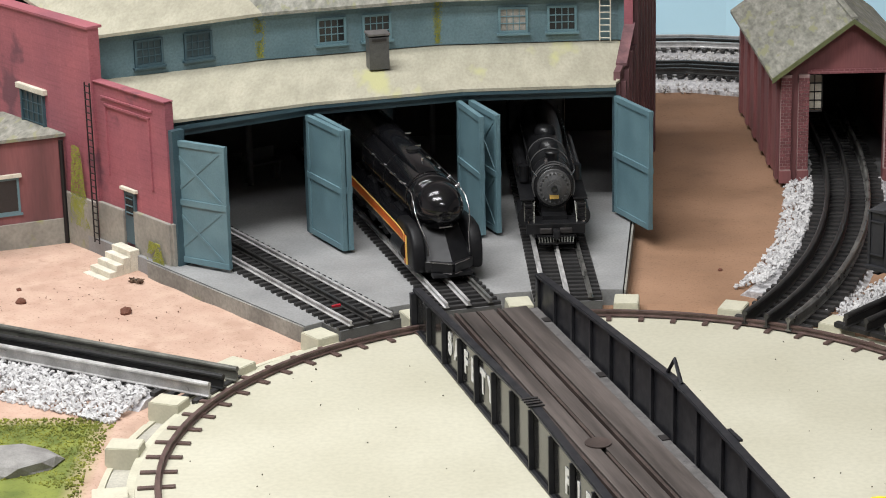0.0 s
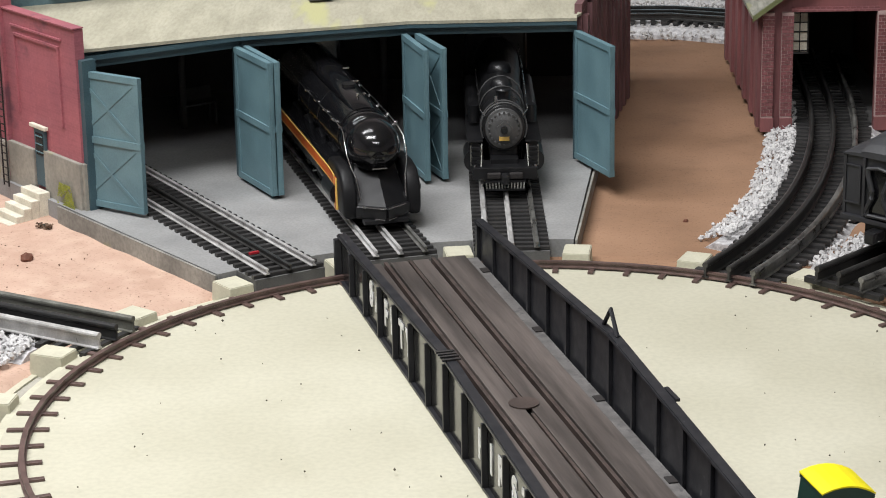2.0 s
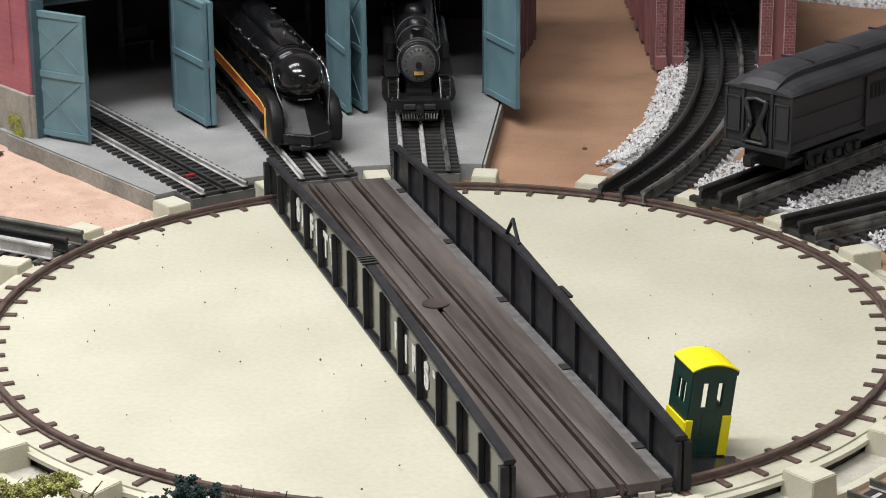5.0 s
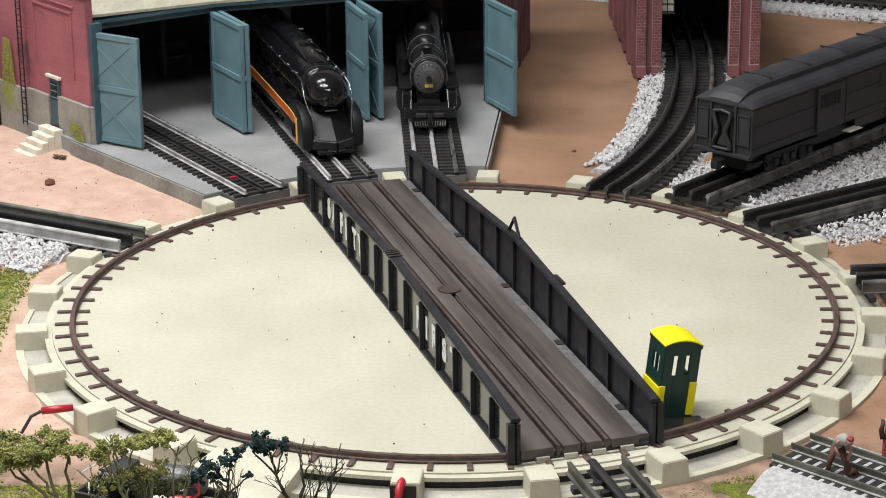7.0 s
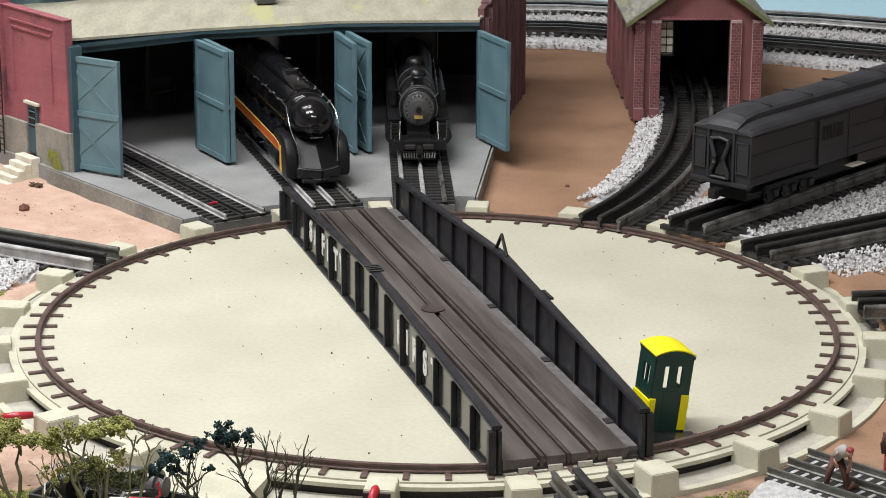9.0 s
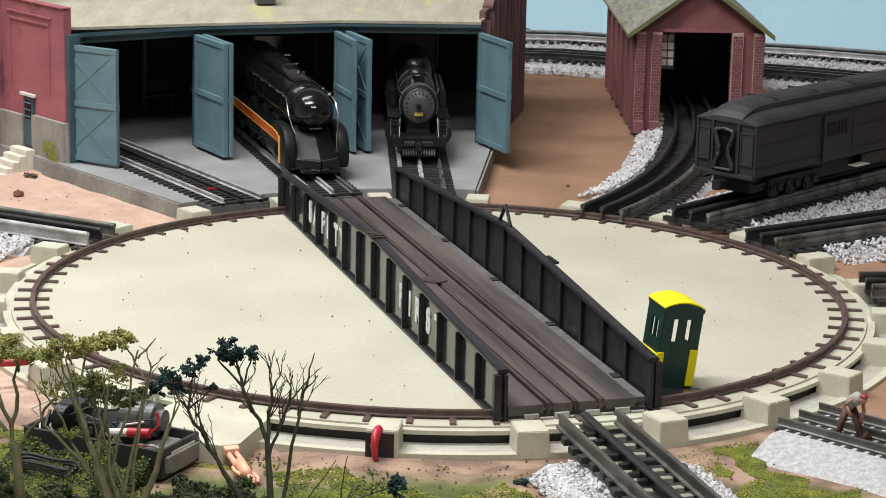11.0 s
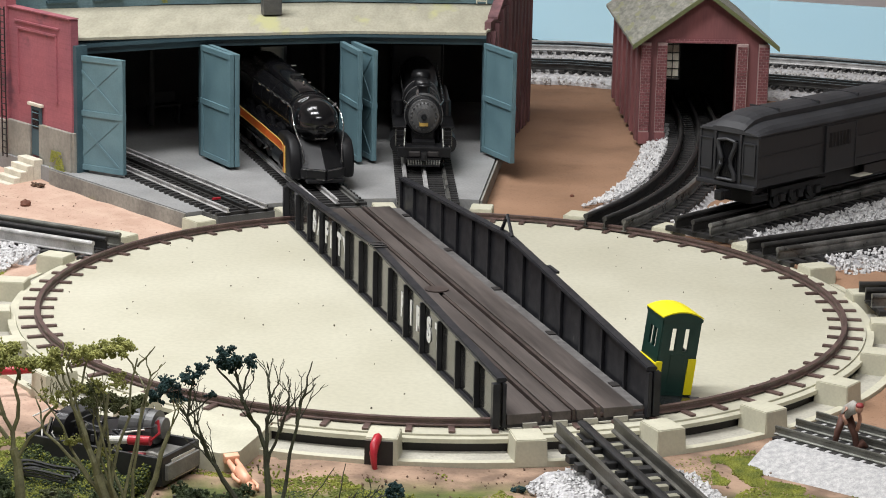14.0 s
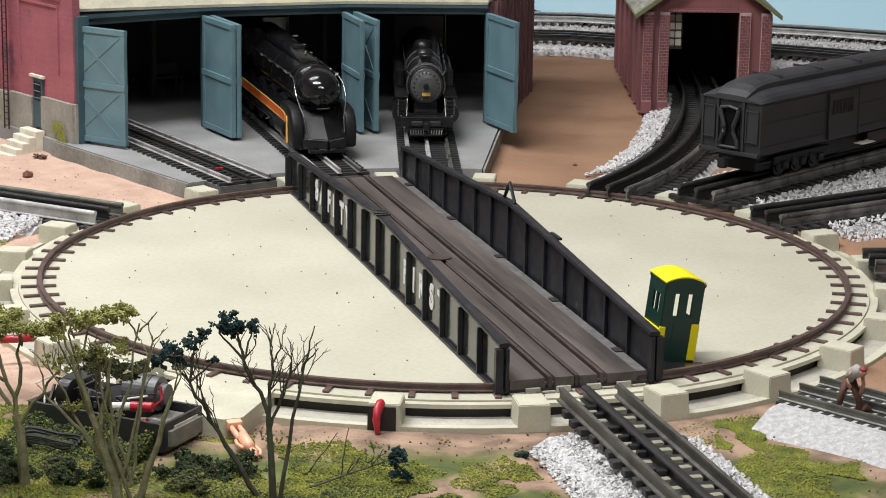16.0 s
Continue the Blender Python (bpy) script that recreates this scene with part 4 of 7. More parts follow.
    part("vent_cap", B((-0.1815, 0.614, 0.1650), (0.0205, 0.0185, 0.0022), 15, 0.0004), "walkgrey", v)
    part("vent_slot", B((-0.1815 + 0.0022, 0.614 - 0.0081, 0.1600), (0.0135, 0.0010, 0.0026), 15), "groove", v)
    # ladder on the upper wall
    d = pol(1, POST[3] + 90)
    p = pol(RC - 0.0085, POST[3] + 1.0)
    ladder(rh, p + Vector((0, 0, 0.137)), p + Vector((0, 0, 0.186)), d, 0.010, 8, "lintel")
    # red brick end building
    a = 131.0
    c = Vector((-0.3520, 0.4290, 0))
    d = pol(1, a)
    n = Vector((-d.y, d.x, 0))
    bm = bmesh.new()
    wall_piece(bm, c.copy(), c + d * 0.112, -0.02, 0.1475, 0.008, False)
    bw = part("brick_wall", bm, "brick", rh, "red brick end wall with grey stone base")
    bm = bmesh.new()
    wall_piece(bm, c + d * 0.112 + n * 0.003, c + d * 0.40 + n * 0.003, -0.02, 0.1945, 0.011, False)
    tw = part("brick_wall", bm, "brick", rh, "tall red brick wall")
    part("coping", B(c + d * 0.056 - n * 0.003 + Vector((0, 0, 0.1487)), (0.114, 0.010, 0.0010), a), "brick", bw)
    part("coping", B(c + d * 0.256 - n * 0.003 + Vector((0, 0, 0.1957)), (0.290, 0.016, 0.0022), a), "brick", tw)
    part("quoin", B(c - d * 0.0030 - n * 0.008 + Vector((0, 0, 0.056)), (0.006, 0.012, 0.136), a), "teal_dark", bw, "dark teal corner board")
    st = part("stone_base", B(c + d * 0.027 + n * 0.0012 + Vector((0, 0, 0.011)), (0.056, 0.0045, 0.062), a, 0.0008), "stone", bw, "grey stone base with moss")
    part("stone_base", B(c + d * 0.0925 + n * 0.0012 + Vector((0, 0, 0.009)), (0.041, 0.0045, 0.060), a, 0.0008), "stone", bw)
    part("stone_base", B(c + d * 0.257 + n * 0.0045 + Vector((0, 0, 0.009)), (0.287, 0.0035, 0.058), a, 0.0008), "stone", tw)
    part("plinth", B(c + d * 0.055 + n * 0.003 + Vector((0, 0, -0.009)), (0.112, 0.006, 0.022), a, 0.0008), "stone", bw)
    part("plinth", B(c - d * 0.0015 - n * 0.006 + Vector((0, 0, 0.011)), (0.005, 0.014, 0.062), a, 0.0008), "stone", bw)
    for u0, u1, v0, v1 in ((0.0935, 0.0955, 0.066, 0.130), (0.024, 0.026, 0.066, 0.130), (0.024, 0.0955, 0.129, 0.131), (0.020, 0.100, 0.136, 0.1375)):
        part("brick_band", B(c + d * (u0 + u1) / 2 + n * 0.0009 + Vector((0, 0, (v0 + v1) / 2)), (u1 - u0, 0.0018, v1 - v0), a), "brick", bw)
    dr = part("side_door", B(c + d * 0.0605 + n * 0.0018 + Vector((0, 0, 0.0345)), (0.0165, 0.0022, 0.047), a), "teal_dark", bw, "dark teal side door with small panes")
    part("pane", B(c + d * 0.0605 + n * 0.0031 + Vector((0, 0, 0.046)), (0.011, 0.0006, 0.018), a), "glass", dr)
    for k in range(3):
        part("glazing_bar", B(c + d * 0.0605 + n * 0.0036 + Vector((0, 0, 0.0395 + 0.0065 * k)), (0.011, 0.0008, 0.0008), a), "teal", dr)
    part("lintel", B(c + d * 0.0615 + n * 0.0025 + Vector((0, 0, 0.0600)), (0.025, 0.0036, 0.0030), a, 0.0006), "lintel", bw, "pale stone door lintel")
    ladder(rh, c + d * 0.104 + n * 0.012 + Vector((0, 0, 0.004)), c + d * 0.104 + n * 0.012 + Vector((0, 0, 0.150)), d, 0.0080, 24, "satin")
    window(tw, c + d * 0.232 + n * 0.0032 + Vector((0, 0, 0.075)), -d, 0.036, 0.046, 4, 5, "teal_dark", "tealglass")
    part("lintel", B(c + d * 0.214 + n * 0.005 + Vector((0, 0, 0.1245)), (0.050, 0.005, 0.005), a, 0.0006), "lintel", tw, "pale stone window lintel")
    # low annex
    e = c + d * 0.165 + n * 0.003
    ad = pol(1, 203)
    an = Vector((-ad.y, ad.x, 0))
    bm = bmesh.new()
    wall_piece(bm, e.copy(), e + ad * 0.24, -0.02, 0.088, 0.10, False)
    ax = part("annex", bm, "redwall", rh, "low red brick annex with mossy flat roof")
    part("annex_roof", B(e + ad * 0.12 - an * 0.05 + Vector((0, 0, 0.0905)), (0.246, 0.106, 0.003), 203), "shingle", ax)
    part("annex_base", B(e + ad * 0.12 + an * 0.001 + Vector((0, 0, 0.0)), (0.242, 0.004, 0.026), 203), "stone", ax)
    part("downpipe", cyl(bmesh.new(), e + an * 0.003 + ad * 0.004 + Vector((0, 0, -0.012)), e + an * 0.003 + ad * 0.004 + Vector((0, 0, 0.086)), 0.0022), "satin", ax)
    window(ax, e + ad * 0.046 + an * 0.001 + Vector((0, 0, 0.025)), ad, 0.019, 0.029, 3, 4, "teal", "glass")
    part("lintel", B(e + ad * 0.0555 + an * 0.002 + Vector((0, 0, 0.0580)), (0.028, 0.004, 0.003), 203), "lintel", ax)
    # inner roof posts
    for aa in (POST[1], POST[2]):
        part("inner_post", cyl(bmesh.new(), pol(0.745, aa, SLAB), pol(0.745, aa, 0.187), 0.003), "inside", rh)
    # door steps, a thing of its own
    s0 = c + d * 0.0605 + n * 0.006
    sp = thing("door_steps", "pale worn stone steps at the side door", "steps", Matrix.Translation(s0 + Vector((0, 0, -0.012))))
    part("landing", B(s0 + n * 0.004 + Vector((0, 0, -0.002)), (0.030, 0.010, 0.024), a, 0.0007), "lintel", sp)
    for k in range(4):
        top = 0.0100 - 0.0050 * (k + 1)
        part("step", B(s0 + n * (0.0127 + 0.0071 * k) + d * 0.0006 * k + Vector((0, 0, (top - 0.016) / 2)), (0.030 + 0.0012 * k, 0.0070, top + 0.016), a, 0.0007), "lintel", sp)


build_roundhouse()


def build_bench():
    p = Vector((-0.300, 0.690, SLAB))
    wb = thing("workbench", "workbench coloured dark for the shade of the stall", "workbench", Matrix.Translation(p) @ Matrix.Rotation(radians(35), 4, "Z"))
    # the stall's shade is put into the bench's dark grey colour
    part("top", B((0, 0, 0.0200), (0.034, 0.016, 0.002), 0, 0.0003), "inside", wb, world=False)
    part("backboard", B((0, 0.0072, 0.0265), (0.034, 0.0014, 0.011), 0, 0.0003), "inside", wb, world=False)
    for x in (-0.015, 0.015):
        for y in (-0.006, 0.006):
            part("leg", B((x, y, 0.0095), (0.002, 0.002, 0.019)), "inside", wb, world=False)


build_bench()


# ---- engine shed ----
def build_shed():
    rz = 2.0
    o = Vector((0.196, 0.700, -0.006))
    m = Matrix.Translation(o) @ Matrix.Rotation(radians(rz), 4, "Z")
    sh = thing("engine_shed", "small red brick engine shed with mossy gabled roof", "shed", m)
    W, LEN, HE, HA = 0.132, 0.29, 0.1085, 0.1570

    def bx(name, c, s, material, parent=None, label="", bevel=0.0):
        return part(name, B(c, s, 0, bevel), material, parent or sh, label, world=False)

    def gable(y0, y1, door, material, name):
        bm = bmesh.new()
        x0, x1 = door
        dh = 0.1060
        def rise(x):
            return HE + (HA - HE) * (1 - abs(x - W / 2) / (W / 2))

        for ring in ([(0, 0), (x0, 0), (x0, dh), (x0, rise(x0)), (0, HE)], [(x1, 0), (W, 0), (W, HE), (x1, rise(x1)), (x1, dh)], [(x0, dh), (x1, dh), (x1, rise(x1)), (W / 2, HA), (x0, rise(x0))]):
            f = [bm.verts.new((x, y0, z)) for x, z in ring]
            k = [bm.verts.new((x, y1, z)) for x, z in ring]
            bm.faces.new(f), bm.faces.new(k[::-1])
            for i in range(5):
                j = (i + 1) % 5
                bm.faces.new((f[i], k[i], k[j], f[j]))
        return part(name, bm, material, sh, "weathered brick gable wall", world=False)

    fr = gable(0.0, 0.006, (0.027, 0.099), "redwall", "front_wall")
    for a, b in ((0.000, 0.010), (0.0165, 0.0268), (0.0992, 0.111), (0.122, 0.133)):
        bx("brick_pier", ((a + b) / 2, -0.0022, 0.0530), (b - a, 0.0044, 0.106), "mortar", fr, bevel=0.0004)
        bx("pier_foot", ((a + b) / 2, -0.0030, 0.006), (b - a + 0.001, 0.0060, 0.012), "redwall", fr)
    bx("lintel_beam", (0.063, -0.0012, 0.1080), (0.076, 0.0024, 0.004), "brick_old", fr)
    for x, nm in ((0.003, "side_wall"), (W - 0.003, "side_wall")):
        sw = bx(nm, (x, LEN / 2 + 0.003, HE / 2), (0.006, LEN - 0.006, HE), "redwall", label="streaked dark red side wall")
        for k in range(6):
            bx("pilaster", (x + (-0.004 if x < 0.05 else 0.004), 0.012 + k * 0.052, HE / 2 - 0.003), (0.004, 0.012, HE - 0.008), "redwall", sw)
    leaf = bx("inner_door", (0.0345, 0.016, 0.0850), (0.0160, 0.002, 0.040), "inside", label="inner door leaf with pale panes")
    bx("pane", (0.0345, 0.0146, 0.0850), (0.0150, 0.0008, 0.036), "lintel", leaf)
    for q in range(3):
        bx("glazing_bar", (0.0275 + 0.0070 * q, 0.0138, 0.0850), (0.0009, 0.0010, 0.036), "satin", leaf)
    for q in range(5):
        bx("glazing_bar", (0.0345, 0.0137, 0.0682 + 0.0084 * q), (0.0150, 0.0010, 0.0010), "satin", leaf)
    bx("back_wall", (W / 2, LEN + 0.003, HE / 2), (W, 0.006, HE), "inside")
    ov = 0.010
    slope = (HA - HE) / (W / 2)
    for sgn in (-1, 1):
        bm = bmesh.new()
        xe = W / 2 + sgn * (W / 2 + ov)
        ze = HE - slope * ov + 0.004
        pts = [(W / 2, -0.012, HA + 0.004), (xe, -0.012, ze), (xe, LEN + 0.012, ze), (W / 2, LEN + 0.012, HA + 0.004)]
        quad_slab(bm, [Vector(p) for p in (pts if sgn > 0 else pts[::-1])], 0.003)
        rf = part("roof", bm, "shingle", sh, "mossy grey shingle roof slope", world=False)
        bm = bmesh.new()
        quad_slab(bm, [Vector(p) for p in ((W / 2, -0.0135, HA + 0.0035), (xe, -0.0135, ze - 0.0005), (xe, -0.0122, ze - 0.0005), (W / 2, -0.0122, HA + 0.0035))], 0.0048)
        part("bargeboard", bm, "trimgreen", rf, "mossy green bargeboard", world=False)
    bx("ridge_cap", (W / 2, LEN / 2, HA + 0.0046), (0.006, LEN + 0.024, 0.002), "shingle")
    bx("floor_strip", (W / 2, LEN / 2, 0.001), (W - 0.012, LEN - 0.012, 0.002), "inside")


build_shed()


# ---- baggage car ----
def build_car():
    ang = 47.8
    c = pol(0.3640, 48.0)
    L, W = 0.46, 0.0625
    m = Matrix.Translation((c.x, c.y, 0.0120)) @ Matrix.Rotation(radians(ang - 90), 4, "Z") @ Matrix.Diagonal((1, 1, 0.89, 1))
    car = thing("baggage_car", "dark brown baggage car with rounded clerestory roof", "railway car", m)
    zb, zs = 0.0325, 0.0835

    def bx(name, cc, s, material="carpaint", parent=None, label="", bevel=0.0006):
        return part(name, B(cc, s, 0, bevel), material, parent or car, label, world=False)

    body = bx("body", (0, L / 2, (zb + zs) / 2), (W, L, zs - zb), bevel=0.001)
    prof = []
    h = W / 2 + 0.0012
    for x, z in ((-h, 0), (-h, 0.0015), (-h * 0.93, 0.0045), (-h * 0.80, 0.0075), (-h * 0.60, 0.0098), (-h * 0.52, 0.0102), (-h * 0.51, 0.0150), (-h * 0.40, 0.0172), (-h * 0.2, 0.0186)):
        prof.append((x, z))
    prof = prof + [(0, 0.019)] + [(-x, z) for x, z in prof[::-1]]

    def ring(y, s, zk):
        return [(x * s, y, zs + z * zk) for x, z in prof]

    bm = bmesh.new()
    loft(bm, [ring(-0.002, 0.985, 0.28), ring(0.004, 0.998, 0.55), ring(0.012, 1, 0.80), ring(0.024, 1, 0.96), ring(0.036, 1, 1.0), ring(L, 1, 1.0)])
    roof = part("roof", bm, "carroof", car, "dusty dark clerestory roof", world=False)
    for k in range(7):
        bx("roof_seam", (0, 0.05 + k * 0.062, zs + 0.0182), (W * 0.5, 0.0012, 0.0022), parent=roof, bevel=0)
    # end door, frames and diaphragm
    e = bx("end_door", (0, -0.0006, 0.0565), (0.0190, 0.0016, 0.041), "black", label="dark hourglass diaphragm opening")
    bm = bmesh.new()
    for sg in (-1, 1):
        pipe(bm, [(sg * 0.0095, -0.0035, 0.0375), (sg * 0.0090, -0.0035, 0.0430), (sg * 0.0050, -0.0040, 0.052), (sg * 0.0048, -0.0040, 0.058), (sg * 0.0088, -0.0036, 0.070), (sg * 0.0095, -0.0035, 0.0755)], 0.0020, 8)
    pipe(bm, [(-0.0095, -0.0035, 0.0755), (0, -0.0035, 0.0775), (0.0095, -0.0035, 0.0755)], 0.0016, 8)
    pipe(bm, [(-0.0095, -0.0035, 0.0375), (0.0095, -0.0035, 0.0375)], 0.0016, 8)
    part("diaphragm", bm, "carpaint", e, world=False)
    for sg in (-1, 1):
        bx("end_post", (sg * 0.0135, -0.0012, 0.0585), (0.0024, 0.0024, 0.049))
        p = bx("end_panel", (sg * 0.0228, -0.0007, 0.060), (0.0120, 0.0016, 0.030))
        for dx, dz, sx, sz in ((0, 0.0152, 0.0135, 0.0014), (0, -0.0152, 0.0135, 0.0014), (0.0062, 0, 0.0012, 0.030), (-0.0062, 0, 0.0012, 0.030)):
            bx("panel_moulding", (sg * 0.0228 + dx, -0.0018, 0.060 + dz), (sx, 0.0014, sz), parent=p, bevel=0.0002)
        bx("corner_post", (sg * (W / 2 - 0.0008), 0.0005, (zb + zs) / 2), (0.0026, 0.0030, zs - zb), bevel=0.0005)
    bx("buffer_beam", (0, -0.0015, 0.0325), (W, 0.005, 0.004))
    cp = bx("coupler", (0, -0.006, 0.0235), (0.010, 0.012, 0.008), "satin", label="black knuckle coupler", bevel=0.0015)
    bx("knuckle", (0.002, -0.013, 0.0235), (0.008, 0.007, 0.010), "satin", cp, bevel=0.002)
    # sides
    for sg in (-1, 1):
        x = sg * W / 2
        for zz in (0.0405, 0.0635, 0.0815):
            bx("belt_rail", (x + sg * 0.0005, L / 2, zz), (0.0008, L, 0.0010), bevel=0.0002)
        for y0 in (0.125, 0.315):
            d = bx("baggage_door", (x + sg * 0.0004, y0, 0.057), (0.0016, 0.046, 0.047), label="sliding baggage door")
            bx("door_window", (x + sg * 0.0010, y0 - 0.002, 0.0655), (0.0010, 0.034, 0.015), "pilotblack", d)
            for k in range(6):
                bx("window_bar", (x + sg * 0.0016, y0 - 0.0155 + k * 0.0054, 0.0655), (0.0006, 0.0006, 0.015), "carpaint", d, bevel=0)
            for yy in (y0 - 0.0235, y0 + 0.0235):
                bx("door_post", (x + sg * 0.0012, yy, 0.057), (0.0014, 0.0016, 0.047), parent=d, bevel=0.0002)
        for y0 in (0.215, 0.255, 0.40):
            bx("side_window", (x + sg * 0.0003, y0, 0.067), (0.0012, 0.014, 0.016), "groove")
        bx("sill_step", (x - sg * 0.004, 0.012, 0.0245), (0.006, 0.014, 0.0016), "satin")
    # underframe, deepened and near-black to put in the shade below the body
    bx("underframe", (0, L / 2, 0.0235), (W * 0.62, L - 0.02, 0.0200), "pilotblack")
    for y0, ln in ((0.20, 0.05), (0.275, 0.035)):
        bx("equipment_box", (0.018, y0, 0.0240), (0.016, ln, 0.011), "satin", bevel=0.001)
        bx("equipment_box", (-0.018, y0 + 0.02, 0.0240), (0.016, ln, 0.011), "satin", bevel=0.001)
    bx("tool_tray", (0.030, 0.165, 0.0215), (0.010, 0.022, 0.001), "lintel", label="bright metal tray")
    # trucks and wheels take a near-black colour for the shade they stand in
    for y0 in (0.072, L - 0.072):
        t = bx("truck", (0, y0, 0.0240), (0.040, 0.078, 0.012), "pilotblack", label="black six-wheel truck, darkened for shade under the car")
        for sg in (-1, 1):
            f = part("side_frame", B((sg * 0.0245, y0, 0.0225), (0.003, 0.084, 0.0085), 0, 0.0012), "pilotblack", t, world=False)
            for k in (-1, 0, 1):
                bm = bmesh.new()
                cyl(bm, (sg * 0.0165, y0 + k * 0.027, 0.0137), (sg * 0.0205, y0 + k * 0.027, 0.0137), 0.0090, n=24)
                cyl(bm, (sg * 0.0205, y0 + k * 0.027, 0.0137), (sg * 0.0215, y0 + k * 0.027, 0.0137), 0.0060, n=20)
                part("wheel", bm, "pilotblack", t, world=False)
                part("axle_box", B((sg * 0.0268, y0 + k * 0.027, 0.0165), (0.003, 0.008, 0.008), 0, 0.001), "pilotblack", t, world=False)
            for k in (-1, 1):
                part("spring", B((sg * 0.0262, y0 + k * 0.0135, 0.0185), (0.002, 0.006, 0.008), 0, 0.001), "pilotblack", t, world=False)


build_car()


# ---- locomotives ----
def super_ring(y, hw, zc, hh, p=2.4, n=36, flat=None):
    out = []
    for k in range(n):
        a = 2 * math.pi * k / n
        ca, sa = math.cos(a), math.sin(a)
        x = hw * math.copysign(abs(ca) ** (2 / p), ca)
        z = zc + hh * math.copysign(abs(sa) ** (2 / p), sa)
        out.append((x, y, max(z, flat) if flat is not None else z))
    return out


def build_streamliner():
    """A bullet-nosed steam locomotive; +y is its front, z from the rail head."""
    a = BAY[1]
    p = pol(0.3745, a - 0.4)
    m = Matrix.Translation((p.x, p.y, 0.0134)) @ Matrix.Rotation(radians(a + 90), 4, "Z")
    lo = thing("streamlined_locomotive", "gloss black bullet-nosed steam locomotive with orange stripe", "locomotive", m)

    def P(name, bm, material, parent=None, label="", smooth=False):
        return part(name, bm, material, parent or lo, label, smooth, world=False)

    # boiler casing with rounded nose
    R, zc = 0.0205, 0.0520
    rings = []
    for k in range(9):
        t = math.pi / 2 * k / 8
        rings.append(super_ring(-0.0375 + 0.0255 * math.cos(t), max(0.0008, R * math.sin(t)), zc, max(0.0008, R * math.sin(t)), 2.0, 40))
    for y, hw, dz in ((-0.0440, 0.0205, 0.0), (-0.0442, 0.0211, 0.0), (-0.055, 0.0212, 0.0), (-0.08, 0.0216, 0.0008), (-0.12, 0.0222, 0.0015), (-0.19, 0.0226, 0.002), (-0.29, 0.0226, 0.002)):
        rings.append(super_ring(y, hw, zc + dz, hw + 0.0005, 2.1, 40))
    boiler = P("boiler_casing", loft(bmesh.new(), rings), "black", label="gloss black boiler casing", smooth=True)
    # top fairing
    rings = []
    for y, hw, z, hh in ((-0.052, 0.004, 0.0690, 0.001), (-0.060, 0.0075, 0.0705, 0.0040), (-0.075, 0.0095, 0.0720, 0.0055), (-0.11, 0.0110, 0.0735, 0.0068), (-0.17, 0.0120, 0.0755, 0.0080), (-0.25, 0.0125, 0.0765, 0.0080)):
        rings.append(super_ring(y, hw, z, hh, 2.2, 28))
    fair = P("top_fairing", loft(bmesh.new(), rings), "black", boiler, smooth=True)
    P("stack_rim", cyl(bmesh.new(), (0, -0.115, 0.0790), (0, -0.115, 0.0822), 0.0058, n=20), "satin", fair)
    for y, x in ((-0.085, 0.0), (-0.135, 0.004), (-0.15, -0.004), (-0.19, 0.0)):
        P("safety_valve", cyl(bmesh.new(), (x, y, 0.0770), (x, y, 0.0812), 0.0012, n=10), "chrome", fair)
    for y, x in ((-0.078, -0.006), (-0.098, -0.007), (-0.128, -0.008), (-0.160, -0.008)):
        P("roof_step", B((x, y, 0.0755 + 0.02 * (-0.078 - y) / 0.2), (0.0050, 0.0022, 0.0010), 0, 0.0002), "chrome", fair, "small bright step")
    for y in (-0.062, -0.095, -0.13, -0.165, -0.205):
        bm = bmesh.new()
        rr = 0.0215 + (0.0010 if y < -0.1 else 0)
        pts = [(rr * math.cos(t), y, zc + 0.002 + rr * math.sin(t)) for t in [math.radians(q) for q in range(-20, 201, 10)]]
        P("boiler_band", pipe(bm, pts, 0.00045, 6), "black", boiler)
    # nose trim
    for k, (z, w) in enumerate(((0.0500, 0.0062), (0.0452, 0.0068), (0.0390, 0.0115))):
        y = -0.0375 + 0.0255 * math.sqrt(max(0.0, 1 - ((z - zc) / R) ** 2)) + 0.0004
        P("nose_bar", B((0, y, z), (w, 0.0010, 0.0011)), "chrome" if k == 2 else "satin", boiler)
    P("headlight", cyl(bmesh.new(), (0, -0.0172, 0.0470), (0, -0.0158, 0.0468), 0.0032, n=18), "glass", boiler, "unlit nose headlight")
    for sg in (-1, 1):
        P("marker_lamp", cyl(bmesh.new(), (sg * 0.0085, -0.0185, 0.0478), (sg * 0.0088, -0.0172, 0.0476), 0.0016, n=12), "glass", boiler)
    # skirts, cheeks and pilot
    rings = []
    for y, hw, top in ((-0.034, 0.0290, 0.0290), (-0.036, 0.0305, 0.0320), (-0.040, 0.0312, 0.0345), (-0.050, 0.0312, 0.0365), (-0.075, 0.0315, 0.0375), (-0.29, 0.0315, 0.0375)):
        h = (top - 0.0150) / 2
        rings.append(super_ring(y, hw, 0.0150 + h, h, 6.0, 40))
    skirt = P("skirt", loft(bmesh.new(), rings), "black", label="black side skirts", smooth=True)
    for sg in (-1, 1):
        rings = []
        for y, hw, top in ((-0.0095, 0.0030, 0.0110), (-0.0102, 0.0046, 0.0180), (-0.0120, 0.0054, 0.0250), (-0.0150, 0.0058, 0.0320), (-0.0210, 0.0060, 0.0380), (-0.034, 0.0060, 0.0405), (-0.060, 0.0060, 0.0400)):
            h = (top - 0.0040) / 2
            rings.append([(sg * 0.0246 + x, yy, z) for x, yy, z in super_ring(y, hw, 0.0040 + h, h, 5.0, 28)])
